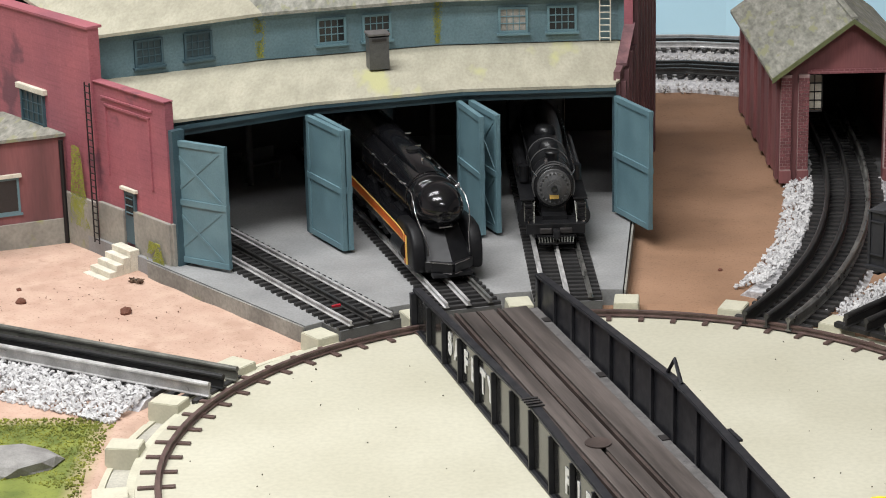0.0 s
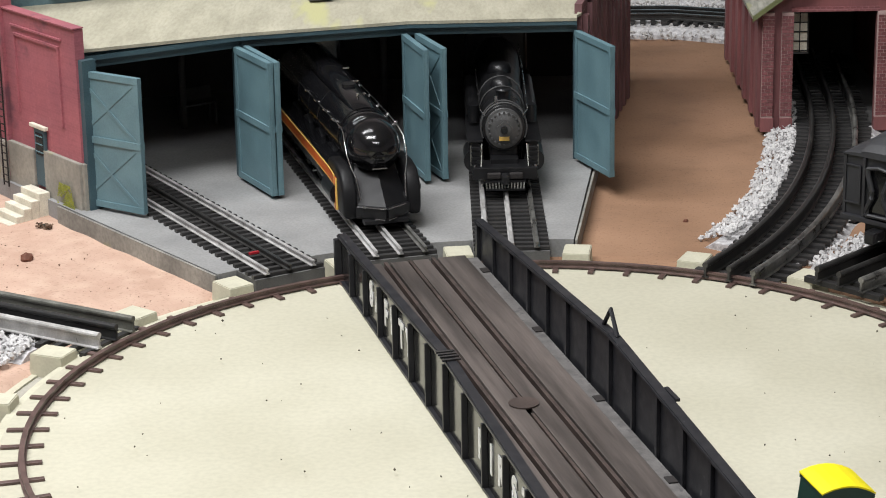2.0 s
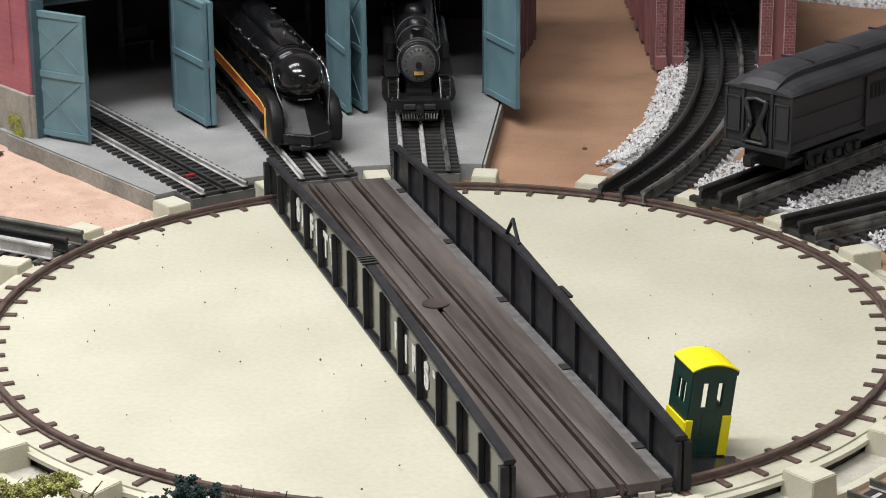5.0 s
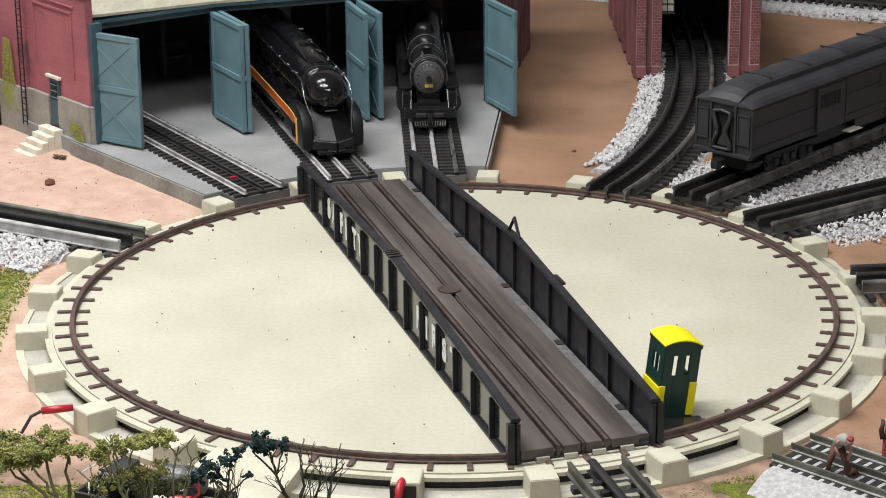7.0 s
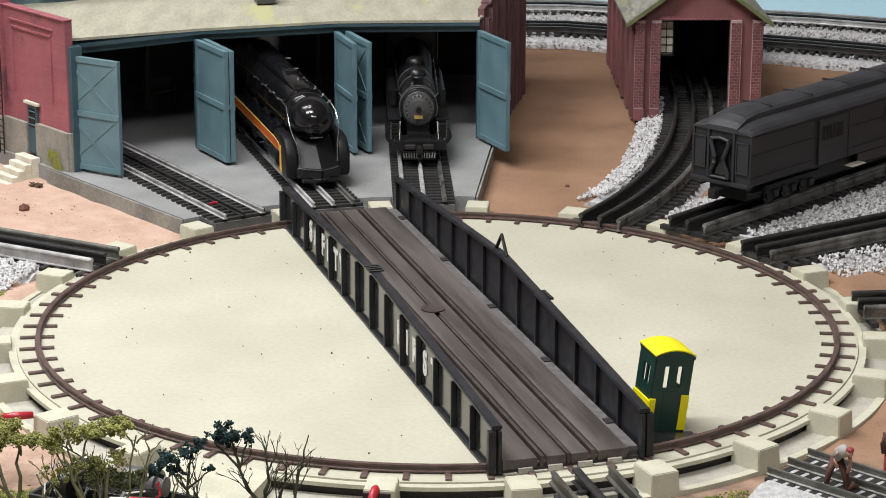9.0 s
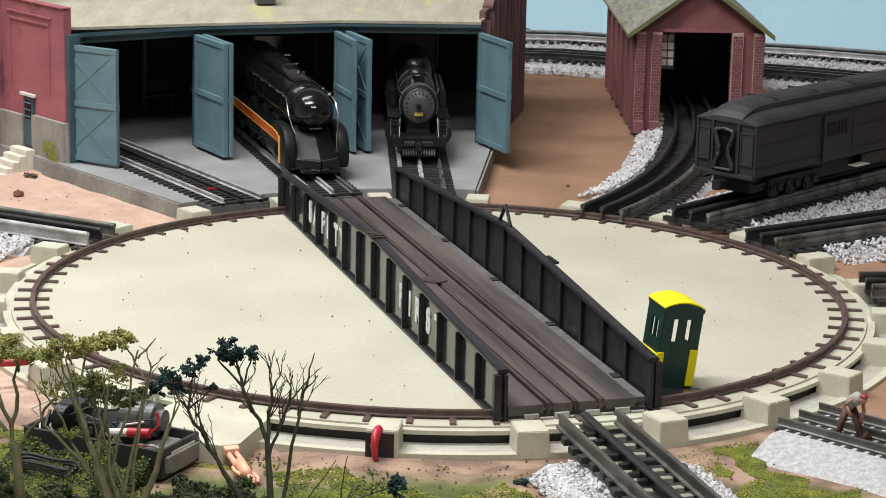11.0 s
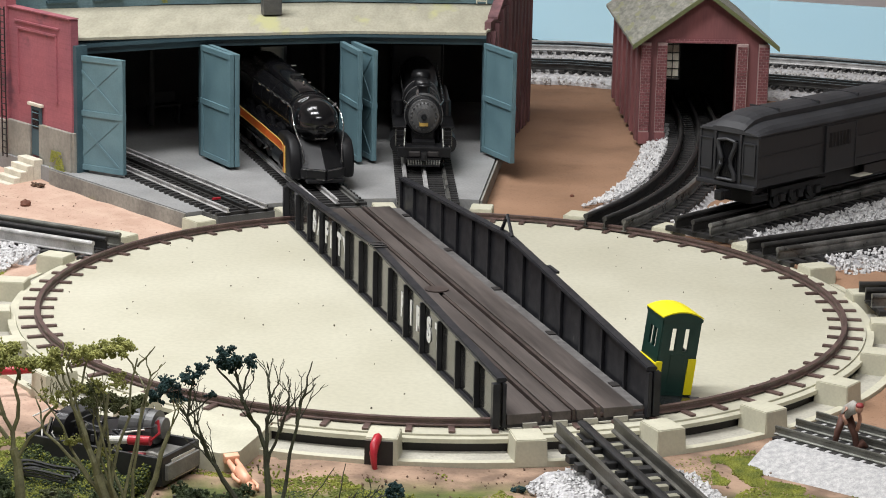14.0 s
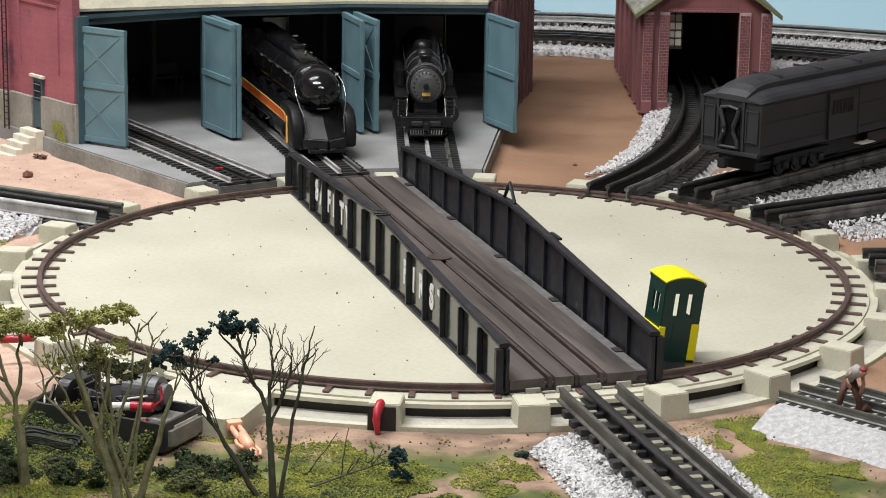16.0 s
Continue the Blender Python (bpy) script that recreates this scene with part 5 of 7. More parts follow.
        P("cheek", loft(bmesh.new(), rings), "pilotblack", skirt, "rounded black pilot cheek", smooth=True)
    # V-shaped prow and the apron above it
    def prow(w, tip, back, z):
        return [(-w, back, z), (-w * 0.97, back + (tip - back) * 0.10, z), (0, tip, z), (w * 0.97, back + (tip - back) * 0.10, z), (w, back, z), (w, -0.042, z), (-w, -0.042, z)]

    P("pilot", loft(bmesh.new(), [prow(0.0195, 0.0005, -0.012, 0.0035), prow(0.0222, 0.0030, -0.012, 0.0060), prow(0.0226, 0.0030, -0.012, 0.0128), prow(0.0222, 0.0022, -0.0128, 0.0134)]), "satin", skirt, "black wedge-shaped pilot")
    apron = loft(bmesh.new(), [[(-w, b, z), (0, t, z), (w, b, z), (w, -0.044, z), (-w, -0.044, z)] for w, t, b, z in ((0.0205, 0.0004, -0.0125, 0.0136), (0.0150, -0.0270, -0.03644, 0.0380))])
    P("throat_plate", apron, "pilotblack", skirt)
    for sg in (-1, 1):
        cpl = P("coupler_cover", loft(bmesh.new(), [[(sg * (0.0012 + 0.0150 * u), 0.0030 - 0.0105 * u + o, z) for u, o in ((0, 0.0), (1, 0.0), (1, 0.0012), (0, 0.0012))] for z in (0.0052, 0.0124)]), "satin", skirt, "dark panel over the coupler")
        bm = pipe(bmesh.new(), [(sg * 0.0012, 0.0045, 0.0134), (sg * 0.0165, -0.0060, 0.0134)], 0.0007, 6)
        pipe(bm, [(sg * 0.0016, 0.0042, 0.0048), (sg * 0.0080, -0.0002, 0.0048)], 0.0006, 6)
        P("cover_trim", bm, "chrome", cpl, "bright trim bar")
    P("pilot_step", B((0, -0.002, 0.0030), (0.034, 0.008, 0.003), 0, 0.0006), "satin", skirt)
    # stripe and lining on each side, dropping to the pilot at the front
    for sg in (-1, 1):
        x = sg * 0.0316

        def strip(z0, z1, off, material, label=""):
            pts = [(-0.29, z0, z1), (-0.115, z0, z1), (-0.055, z0 - 0.0005, z1 - 0.0005), (-0.0405, z0 - 0.0010, z1 - 0.0015), (-0.0345, z0 - 0.0020, z1 - 0.0040)]
            bm = bmesh.new()
            vs = []
            for y, a0, a1 in pts:
                xx = x + sg * off
                vs.append([bm.verts.new((q, y, zz)) for q, zz in ((xx, a0), (xx, a1), (xx - sg * 0.0008, a1), (xx - sg * 0.0008, a0))])
            for v0, v1 in zip(vs, vs[1:]):
                for k in range(4):
                    bm.faces.new((v0[k], v0[(k + 1) % 4], v1[(k + 1) % 4], v1[k]))
            bm.faces.new(vs[0]), bm.faces.new(vs[-1][::-1])
            return P("stripe", bm, material, skirt, label)

        strip(0.0265, 0.0342, 0.0001, "orange", "orange red side stripe")
        strip(0.0260, 0.0267, 0.0002, "gold", "gold lining")
        strip(0.0340, 0.0347, 0.0002, "gold", "gold lining")
        # the stripe's drop down the rounded front corner
        for y0, y1, off, mt in ((-0.0345, -0.0295, 0.0001, "orange"), (-0.0351, -0.0343, 0.0002, "gold"), (-0.0299, -0.0290, 0.0002, "gold")):
            bm = bmesh.new()
            rings = []
            for z in (0.0065, 0.0310):
                lean = 0.0012 * (0.031 - z) / 0.0245
                xa, xb = 0.0317 + off, 0.0317 + off - (y1 + 0.0345) * 0.10
                rings.append([(sg * (xa - 0.0010), y0 + lean, z), (sg * xa, y0 + lean, z), (sg * xb, y1 + lean, z), (sg * (xb - 0.0010), y1 + lean, z)])
            P("stripe", loft(bm, rings), mt, skirt)
        # handrails
        rail = [(sg * 0.0176, -0.0075, 0.0185), (sg * 0.0180, -0.0110, 0.0260), (sg * 0.0190, -0.0150, 0.0340), (sg * 0.0212, -0.0200, 0.0410), (sg * 0.0232, -0.0260, 0.0500), (sg * 0.0228, -0.0340, 0.0590), (sg * 0.0216, -0.0440, 0.0630), (sg * 0.0216, -0.060, 0.0645), (sg * 0.0224, -0.12, 0.0655), (sg * 0.0234, -0.28, 0.0665)]
        P("handrail", pipe(bmesh.new(), rail, 0.00052, 8), "chrome", boiler, "bright steel handrail")
        for y in (-0.052, -0.078, -0.108, -0.140, -0.175):
            P("rail_post", cyl(bmesh.new(), (sg * 0.0195, y, 0.0625), (sg * 0.0228, y, 0.0652), 0.0010, n=8), "chrome", boiler, "bright handrail post")
        # running gear
        for k in range(4):
            y = -0.095 - 0.045 * k
            bm = bmesh.new()
            cyl(bm, (sg * 0.0170, y, 0.0205), (sg * 0.0205, y, 0.0205), 0.0205, n=32)
            w = P("driving_wheel", bm, "satin", lo)
            P("axle_end", cyl(bmesh.new(), (sg * 0.0205, y, 0.0205), (sg * 0.0235, y, 0.0205), 0.0035, n=14), "chrome", w)
        for k in range(2):
            bm = bmesh.new()
            cyl(bm, (sg * 0.0170, -0.022 - 0.028 * k, 0.0105), (sg * 0.0200, -0.022 - 0.028 * k, 0.0105), 0.0100, n=24)
            P("leading_wheel", bm, "satin", lo)
        P("side_rod", B((sg * 0.0245, -0.162, 0.0130), (0.0016, 0.140, 0.0034), 0, 0.0006), "chrome", lo, "bright side rod")
        P("cylinder", cyl(bmesh.new(), (sg * 0.0270, -0.064, 0.0180), (sg * 0.0270, -0.032, 0.0180), 0.0085, n=22), "satin", lo)
        P("valve_gear", pipe(bmesh.new(), [(sg * 0.0275, -0.07, 0.0150), (sg * 0.0275, -0.10, 0.0190), (sg * 0.0275, -0.13, 0.0100)], 0.0009, 6), "chrome", lo)
    P("frame", B((0, -0.165, 0.0170), (0.026, 0.25, 0.014)), "satin", lo)
    P("cab_body", B((0, -0.305, 0.0510), (0.0640, 0.040, 0.072), 0, 0.004), "black", lo)


build_streamliner()


def build_steam():
    """A plain black freight locomotive with a flat smokebox front; +y is its front, z from the rail head."""
    a = BAY[2]
    p = pol(0.4480, a + 0.1)
    m = Matrix.Translation((p.x, p.y, 0.0134)) @ Matrix.Rotation(radians(a + 90), 4, "Z") @ Matrix.Diagonal((0.9, 1, 1, 1))
    lo = thing("steam_locomotive", "satin black steam locomotive with graphite smokebox front", "locomotive", m)

    def P(name, bm, material, parent=None, label="", smooth=False):
        return part(name, bm, material, parent or lo, label, smooth, world=False)

    zc, R = 0.0455, 0.0188
    bm = bmesh.new()
    rings = [super_ring(y, r, zc, r, 2.0, 40) for y, r in ((-0.019, 0.0165), (-0.0195, 0.0182), (-0.0205, R), (-0.030, R), (-0.0301, R - 0.0006), (-0.055, R - 0.0004), (-0.0551, R + 0.0002), (-0.13, R + 0.001), (-0.20, R + 0.003), (-0.27, R + 0.003))]
    boiler = P("boiler", loft(bm, rings), "satin", label="satin black boiler")
    rings = [super_ring(y, r, zc, r, 2.0, 40) for y, r in ((-0.0192, 0.0166), (-0.0180, 0.0160), (-0.0176, 0.0138), (-0.0168, 0.0122), (-0.0155, 0.0080), (-0.0150, 0.0020))]
    front = P("smokebox_door", loft(bmesh.new(), rings), "smokebox", boiler, "grey graphite smokebox door")
    for k in range(20):
        t = 2 * math.pi * k / 20
        P("dog_bolt", B((0.0132 * math.cos(t), -0.0168, zc + 0.0132 * math.sin(t)), (0.0018, 0.0016, 0.0018), 0, 0.0003), "smokebox", front)
    hl = P("headlight", cyl(bmesh.new(), (0, -0.0155, zc), (0, -0.0108, zc), 0.0031, n=22), "satin", front, "round headlight in a pentagon bracket")
    P("lens", cyl(bmesh.new(), (0, -0.0108, zc), (0, -0.0104, zc), 0.0021, n=20), "glass", hl)
    bm = bmesh.new()
    cyl(bm, (0, -0.0152, zc), (0, -0.0138, zc), 0.0068, n=5)
    P("bracket", bm, "smokebox", front)
    P("number_plate", B((0, -0.0146, zc - 0.0073), (0.0090, 0.0012, 0.0036), 0, 0.0003), "gold", front, "small gold plate")
    P("saddle", B((0, -0.034, 0.024), (0.024, 0.022, 0.014), 0, 0.002), "satin", lo)
    st = P("smokestack", loft(bmesh.new(), [[(r * math.cos(2 * math.pi * k / 24), -0.040 + r * math.sin(2 * math.pi * k / 24), z) for k in range(24)] for r, z in ((0.0085, 0.0600), (0.0065, 0.0640), (0.0062, 0.0690), (0.0072, 0.0710), (0.0074, 0.0722))]), "satin", boiler, smooth=True)
    for y, r, h in ((-0.085, 0.010, 0.0705), (-0.135, 0.011, 0.072)):
        P("dome", loft(bmesh.new(), [[(q * math.cos(2 * math.pi * k / 24), y + q * math.sin(2 * math.pi * k / 24), z) for k in range(24)] for q, z in ((r, 0.058), (r, h - 0.006), (r * 0.85, h - 0.002), (r * 0.5, h), (0.0006, h + 0.0005))]), "satin", boiler, smooth=True)
    P("bell", cyl(bmesh.new(), (0.0065, -0.030, 0.0640), (0.0065, -0.030, 0.0690), 0.0024, 0.0012, n=14), "chrome", boiler, "bright bell")
    for y in (-0.0215, -0.029, -0.075, -0.11, -0.16):
        pts = [((R + 0.0012) * math.cos(t), y, zc + (R + 0.0012) * math.sin(t)) for t in [math.radians(q) for q in range(-25, 206, 10)]]
        P("boiler_band", pipe(bmesh.new(), pts, 0.0007, 6), "smokebox", boiler)
    deck = P("front_deck", B((0, -0.011, 0.0175), (0.048, 0.024, 0.0030), 0, 0.0006), "satin", lo, "front deck above the pilot")
    P("pilot_beam", B((0, 0.0015, 0.0150), (0.0560, 0.0050, 0.0095), 0, 0.0008), "satin", lo)
    for sg in (-1, 1):
        P("coupler_pocket", B((sg * 0.0095, 0.0045, 0.0135), (0.0120, 0.003, 0.0050), 0, 0.0012), "groove", lo)
    pl = P("pilot", B((0, 0.0035, 0.0090), (0.036, 0.0030, 0.0018)), "satin", lo, "slatted pilot")
    P("pilot_foot", B((0, 0.0065, 0.0030), (0.034, 0.0030, 0.0014)), "satin", pl)
    for k in range(13):
        x = -0.0165 + 0.00275 * k
        P("pilot_bar", pipe(bmesh.new(), [(x, 0.0040, 0.0085), (x * 0.96, 0.0070, 0.0030)], 0.0006, 5), "railmid", pl)
    P("coupler", B((0, 0.010, 0.0125), (0.0070, 0.010, 0.0080), 0, 0.002), "satin", lo)
    for sg in (-1, 1):
        P("stanchion", pipe(bmesh.new(), [(sg * 0.0205, -0.0020, 0.0190), (sg * 0.0195, -0.0130, 0.0345)], 0.0006, 6), "railmid", lo, "bright front stay")
        P("handrail", pipe(bmesh.new(), [(sg * 0.0165, -0.0185, 0.0560), (sg * 0.0205, -0.0260, 0.0585), (sg * 0.0212, -0.10, 0.0590), (sg * 0.0220, -0.26, 0.0600)], 0.0007, 6), "chrome", boiler, "bright handrail")
        P("running_board", B((sg * 0.0255, -0.14, 0.0345), (0.0140, 0.240, 0.0016), 0, 0.0004), "satin", lo)
        sf = P("step_frame", B((sg * 0.0250, -0.0080, 0.0285), (0.0080, 0.0016, 0.0010)), "satin", lo)
        for k in range(4):
            P("step", B((sg * 0.0250, -0.0080, 0.0210 + 0.0040 * k), (0.0085, 0.0030, 0.0008)), "satin", sf)
        for dx in (-0.0042, 0.0042):
            P("step_stile", pipe(bmesh.new(), [(sg * 0.0250 + dx, -0.0070, 0.0190), (sg * 0.0250 + dx, -0.0085, 0.0345)], 0.0006, 5), "railmid", sf)
        P("cylinder", cyl(bmesh.new(), (sg * 0.0265, -0.055, 0.0185), (sg * 0.0265, -0.022, 0.0185), 0.0088, n=22), "satin", lo)
        P("valve_chest", cyl(bmesh.new(), (sg * 0.0255, -0.055, 0.0290), (sg * 0.0255, -0.022, 0.0290), 0.0054, n=18), "satin", lo)
        P("air_pump", cyl(bmesh.new(), (sg * 0.0255, -0.070, 0.0380), (sg * 0.0255, -0.070, 0.0520), 0.0052, n=18), "satin", lo)
        P("air_tank", cyl(bmesh.new(), (sg * 0.0260, -0.19, 0.0420), (sg * 0.0260, -0.090, 0.0420), 0.0062, n=18), "satin", lo)
        for k in range(4):
            P("driving_wheel", cyl(bmesh.new(), (sg * 0.0170, -0.085 - 0.040 * k, 0.0175), (sg * 0.0205, -0.085 - 0.040 * k, 0.0175), 0.0175, n=28), "satin", lo)
        P("leading_wheel", cyl(bmesh.new(), (sg * 0.0170, -0.020, 0.0100), (sg * 0.0205, -0.020, 0.0100), 0.0095, n=24), "satin", lo)
        P("side_rod", B((sg * 0.0240, -0.145, 0.0125), (0.0016, 0.130, 0.0030), 0, 0.0006), "chrome", lo)
        P("flag_socket", cyl(bmesh.new(), (sg * 0.0265, 0.0010, 0.0190), (sg * 0.0265, 0.0010, 0.0215), 0.0011, n=8), "chrome", lo)
    P("frame", B((0, -0.13, 0.0165), (0.024, 0.24, 0.012)), "satin", lo)
    P("cab", B((0, -0.275, 0.0500), (0.0600, 0.050, 0.062), 0, 0.003), "satin", lo)


build_steam()


# ---- turntable cab ----
def build_cab():
    m = Matrix.Translation((0.1520, -0.2180, -0.0035)) @ Matrix.Rotation(radians(6.5), 4, "Y") @ Matrix.Rotation(radians(AXIS - 89), 4, "Z")
    cb = thing("control_cab", "small dark green control cab with yellow roof and skirting", "cab", m)
    w, d, h = 0.0268, 0.0262, 0.0560

    def P(name, c, s, material, parent=None, label="", bevel=0.0004):
        return part(name, B(c, s, 0, bevel), material, parent or cb, label, world=False)

    z0 = 0.0030
    t = 0.0016

    def panel(axis, at, openings, name):
        """One wall: full width, with window openings cut as gaps between strips."""
        span = w if axis == "x" else d
        bm = bmesh.new()

        def put(u0, u1, v0, v1):
            if axis == "x":
                box(bm, ((u0 + u1) / 2, at, (v0 + v1) / 2), (u1 - u0, t, v1 - v0))
            else:
                box(bm, (at, (u0 + u1) / 2, (v0 + v1) / 2), (t, u1 - u0, v1 - v0))

        lo, hi = openings[0][2], openings[0][3]
        put(-span / 2, span / 2, z0, lo)
        put(-span / 2, span / 2, hi, h)
        edge = -span / 2
        for u0, u1, _, _ in openings:
            put(edge, u0, lo, hi)
            edge = u1
        put(edge, span / 2, lo, hi)
        return part(name, bm, "cabgreen", cb, "dark green wall with narrow windows", world=False)

    panel("x", -d / 2, [(-0.0065, -0.0030, 0.034, 0.0495), (0.0030, 0.0065, 0.034, 0.0495)], "front_wall")
    panel("x", d / 2, [(-0.0115, -0.0006, 0.010, 0.0510), (0.0006, 0.0115, 0.010, 0.0510)], "rear_wall")
    panel("y", -w / 2, [(-0.0065, -0.0025, 0.034, 0.0470), (0.0000, 0.0045, 0.034, 0.0470)], "side_wall")
    panel("y", w / 2, [(-0.0115, -0.0006, 0.030, 0.0500), (0.0006, 0.0115, 0.030, 0.0500)], "side_wall")
    P("floor_plate", (0, 0, z0 - 0.001), (w, d, 0.002), "cabgreen")
    P("skirting", (-w / 2 - 0.0010, 0.0, 0.0150), (0.0016, d + 0.001, 0.0200), "yellow", label="yellow lower panel")
    P("skirting", (-w / 2 + 0.0008, -d / 2 - 0.0010, 0.0170), (0.0044, 0.0016, 0.0190), "yellow", label="yellow lower panel")
    P("skirting", (w / 2 - 0.0024, -d / 2 - 0.0010, 0.0165), (0.0058, 0.0016, 0.0250), "yellow", label="yellow lower panel")
    P("door_panel", (0.0004, -d / 2 - 0.0006, 0.0185), (0.0110, 0.0010, 0.0270), "cabgreen")
    arc = [(x * (w / 2 + 0.0014), h + 0.0006 + 0.0040 * (1 - x * x)) for x in (-1.0, -0.85, -0.6, -0.3, 0, 0.3, 0.6, 0.85, 1.0)]
    prof = arc + [(x, z + 0.0009) for x, z in arc[::-1]]
    bm = loft(bmesh.new(), [[(x, y, z) for x, z in prof] for y in (-d / 2 - 0.0012, d / 2 + 0.0012)])
    part("roof", bm, "yellow", cb, "thin curved bright yellow roof", world=False)
    prof = [(-w / 2 - 0.0010, h - 0.0016)] + [(x * 0.985, z - 0.0001) for x, z in arc] + [(w / 2 + 0.0010, h - 0.0016)]
    bm = loft(bmesh.new(), [[(x, y, z) for x, z in prof] for y in (-d / 2 - 0.0014, d / 2 + 0.0010)])
    part("gable", bm, "cabgreen", cb, world=False)
    P("platform", (0.002, -0.0240, 0.0022), (0.036, 0.020, 0.0016), "webgrey", label="grey platform in front of the cab")
    P("stool", (0.002, 0.004, 0.010), (0.005, 0.005, 0.016), "rust")


build_cab()

# ---- loose stone, foam and crumbs ----
M["foam"] = surface("olive_green_ground_foam", (0.255, 0.265, 0.040, 1), (0.115, 0.135, 0.022, 1), 0.95, scale=90, fine=700, bump=0.3)
M["foam_dark"] = surface("dark_green_ground_foam", (0.055, 0.078, 0.026, 1), (0.030, 0.045, 0.018, 1), 0.95, scale=120, bump=0.3)
M["leaf_olive"] = surface("olive_foam_leaves", (0.37, 0.37, 0.115, 1), (0.21, 0.22, 0.065, 1), 0.95, scale=150, bump=0.3)
M["leaf_deep"] = surface("deep_olive_foam_leaves", (0.12, 0.13, 0.045, 1), (0.06, 0.07, 0.028, 1), 0.95, scale=150, bump=0.3)
M["leaf_teal"] = surface("dark_teal_foam_leaves", (0.014, 0.046, 0.044, 1), (0.008, 0.027, 0.027, 1), 0.9, scale=150, bump=0.3)
M["bark_olive"] = surface("olive_plant_stem", (0.26, 0.25, 0.14, 1), (0.15, 0.145, 0.08, 1), 0.8, scale=200, bump=0.3)
M["bark_dark"] = surface("dark_plant_stem", (0.075, 0.085, 0.05, 1), (0.05, 0.045, 0.034, 1), 0.8, scale=200, bump=0.3)
M["dirt"] = surface("brown_dirt_crumbs", (0.20, 0.13, 0.085, 1), (0.10, 0.06, 0.04, 1), 0.9, scale=200, bump=0.3)
M["crumb"] = surface("grey_brown_flakes", (0.13, 0.12, 0.085, 1), (0.06, 0.055, 0.04, 1), 0.9, scale=300, bump=0.2)
M["red"] = surface("glossy_red_plastic", (0.46, 0.025, 0.04, 1), (0.38, 0.02, 0.03, 1), 0.35, scale=80, bump=0)
M["pink"] = surface("pink_doll_plastic", (0.85, 0.46, 0.30, 1), (0.78, 0.40, 0.26, 1), 0.45, scale=80, bump=0.03, amount=0.1)
M["plategrey"] = surface("dusty_grey_plastic", (0.27, 0.26, 0.235, 1), (0.16, 0.155, 0.14, 1), 0.6, scale=80, bump=0.15)
M["panel"] = surface("dusty_pale_panel", (0.68, 0.66, 0.58, 1), (0.48, 0.46, 0.39, 1), 0.6, scale=90, bump=0.15)
M["wire"] = surface("white_wire", (0.7, 0.68, 0.62, 1), rough=0.5, bump=0)
M["blackbox"] = surface("matt_black_plastic", (0.018, 0.018, 0.018, 1), (0.03, 0.03, 0.03, 1), 0.5, scale=100, bump=0.1)
M["trouser"] = surface("brown_painted_cloth", (0.11, 0.045, 0.03, 1), rough=0.7, scale=200, bump=0.2)
M["shirt"] = surface("grey_white_painted_cloth", (0.42, 0.40, 0.36, 1), rough=0.7, scale=200, bump=0.2)
M["skin"] = surface("painted_flesh", (0.5, 0.26, 0.18, 1), rough=0.6, scale=200, bump=0.1)
M["cap"] = surface("dark_red_cap", (0.30, 0.04, 0.04, 1), rough=0.6, scale=200, bump=0.1)
M["greyrock"] = surface("grey_plaster_rock", (0.34, 0.33, 0.31, 1), (0.2, 0.19, 0.18, 1), 0.85, scale=60, bump=0.5)


def strew(name, count, place, size, material, label, category, seed, lift=0.0):
    """Many small stones or crumbs; place(rng) gives x, y, z or None."""
    rng = random.Random(seed)
    bm = bmesh.new()
    made = tries = 0
    while made < count and tries < count * 30:
        tries += 1
        p = place(rng)
        if p is None:
            continue
        r = rng.uniform(*size)
        pebble(bm, (p[0], p[1], p[2] + lift + r * rng.uniform(0.0, 0.5)), r, rng)
        made += 1
    return solid(name, bm, material, label, category, kind="stuff")


def beside(pts, inner, outer, z, drop=0.008, both=True):
    """Places beside a line, from inner to outer metres off it, sinking towards the outside."""
    pts = [Vector((p[0], p[1], 0)) for p in pts]
    runs = [(b - a).length for a, b in zip(pts, pts[1:])]

    def place(rng):
        k = rng.choices(range(len(runs)), runs)[0]
        a, b = pts[k], pts[k + 1]
        d = (b - a).normalized()
        off = rng.uniform(inner, outer) if not both else rng.choice((-1, 1)) * rng.uniform(inner, outer)
        p = a.lerp(b, rng.random()) + Vector((d.y, -d.x, 0)) * off
        f = max(0.0, (abs(off) - abs(inner)) / max(1e-6, abs(outer) - abs(inner)))
        return p.x, p.y, z - drop * f
    return place


app = [APP_A + pol(0.040, -73.7), APP_B]
strew("ballast", 1900, beside(app, 0.019, 0.050, -0.0050, 0.010, False), (0.0009, 0.0025), "ballast", "loose white stone chips between tie ends and bare earth", "ballast", 1)
strew("ballast", 2100, beside(app, -0.025, -0.062, -0.0050, 0.011, False), (0.0009, 0.0025), "ballast", "loose white stone chips beside the approach track", "ballast", 10)
strew("ballast", 1300, beside(bezier((0.174, 0.358), (0.246, 0.485), (0.264, 0.770)), -0.031, -0.058, 0.001, 0.009, False), (0.0014, 0.0030), "ballast", "loose white stone chips along the shed track", "ballast", 2)
strew("ballast", 3600, beside([pol(0.362, 48.2), pol(0.80, 48.2)], 0.0295, 0.080, 0.0015, 0.009), (0.0014, 0.0030), "ballast", "loose white stone chips along the car track", "ballast", 3)
strew("ballast", 2400, beside([pol(0.362, 34.0), pol(0.75, 34.0)], 0.0295, 0.062, -0.001, 0.010), (0.0014, 0.0030), "ballast", "loose white stone chips beside dark track", "ballast", 4)
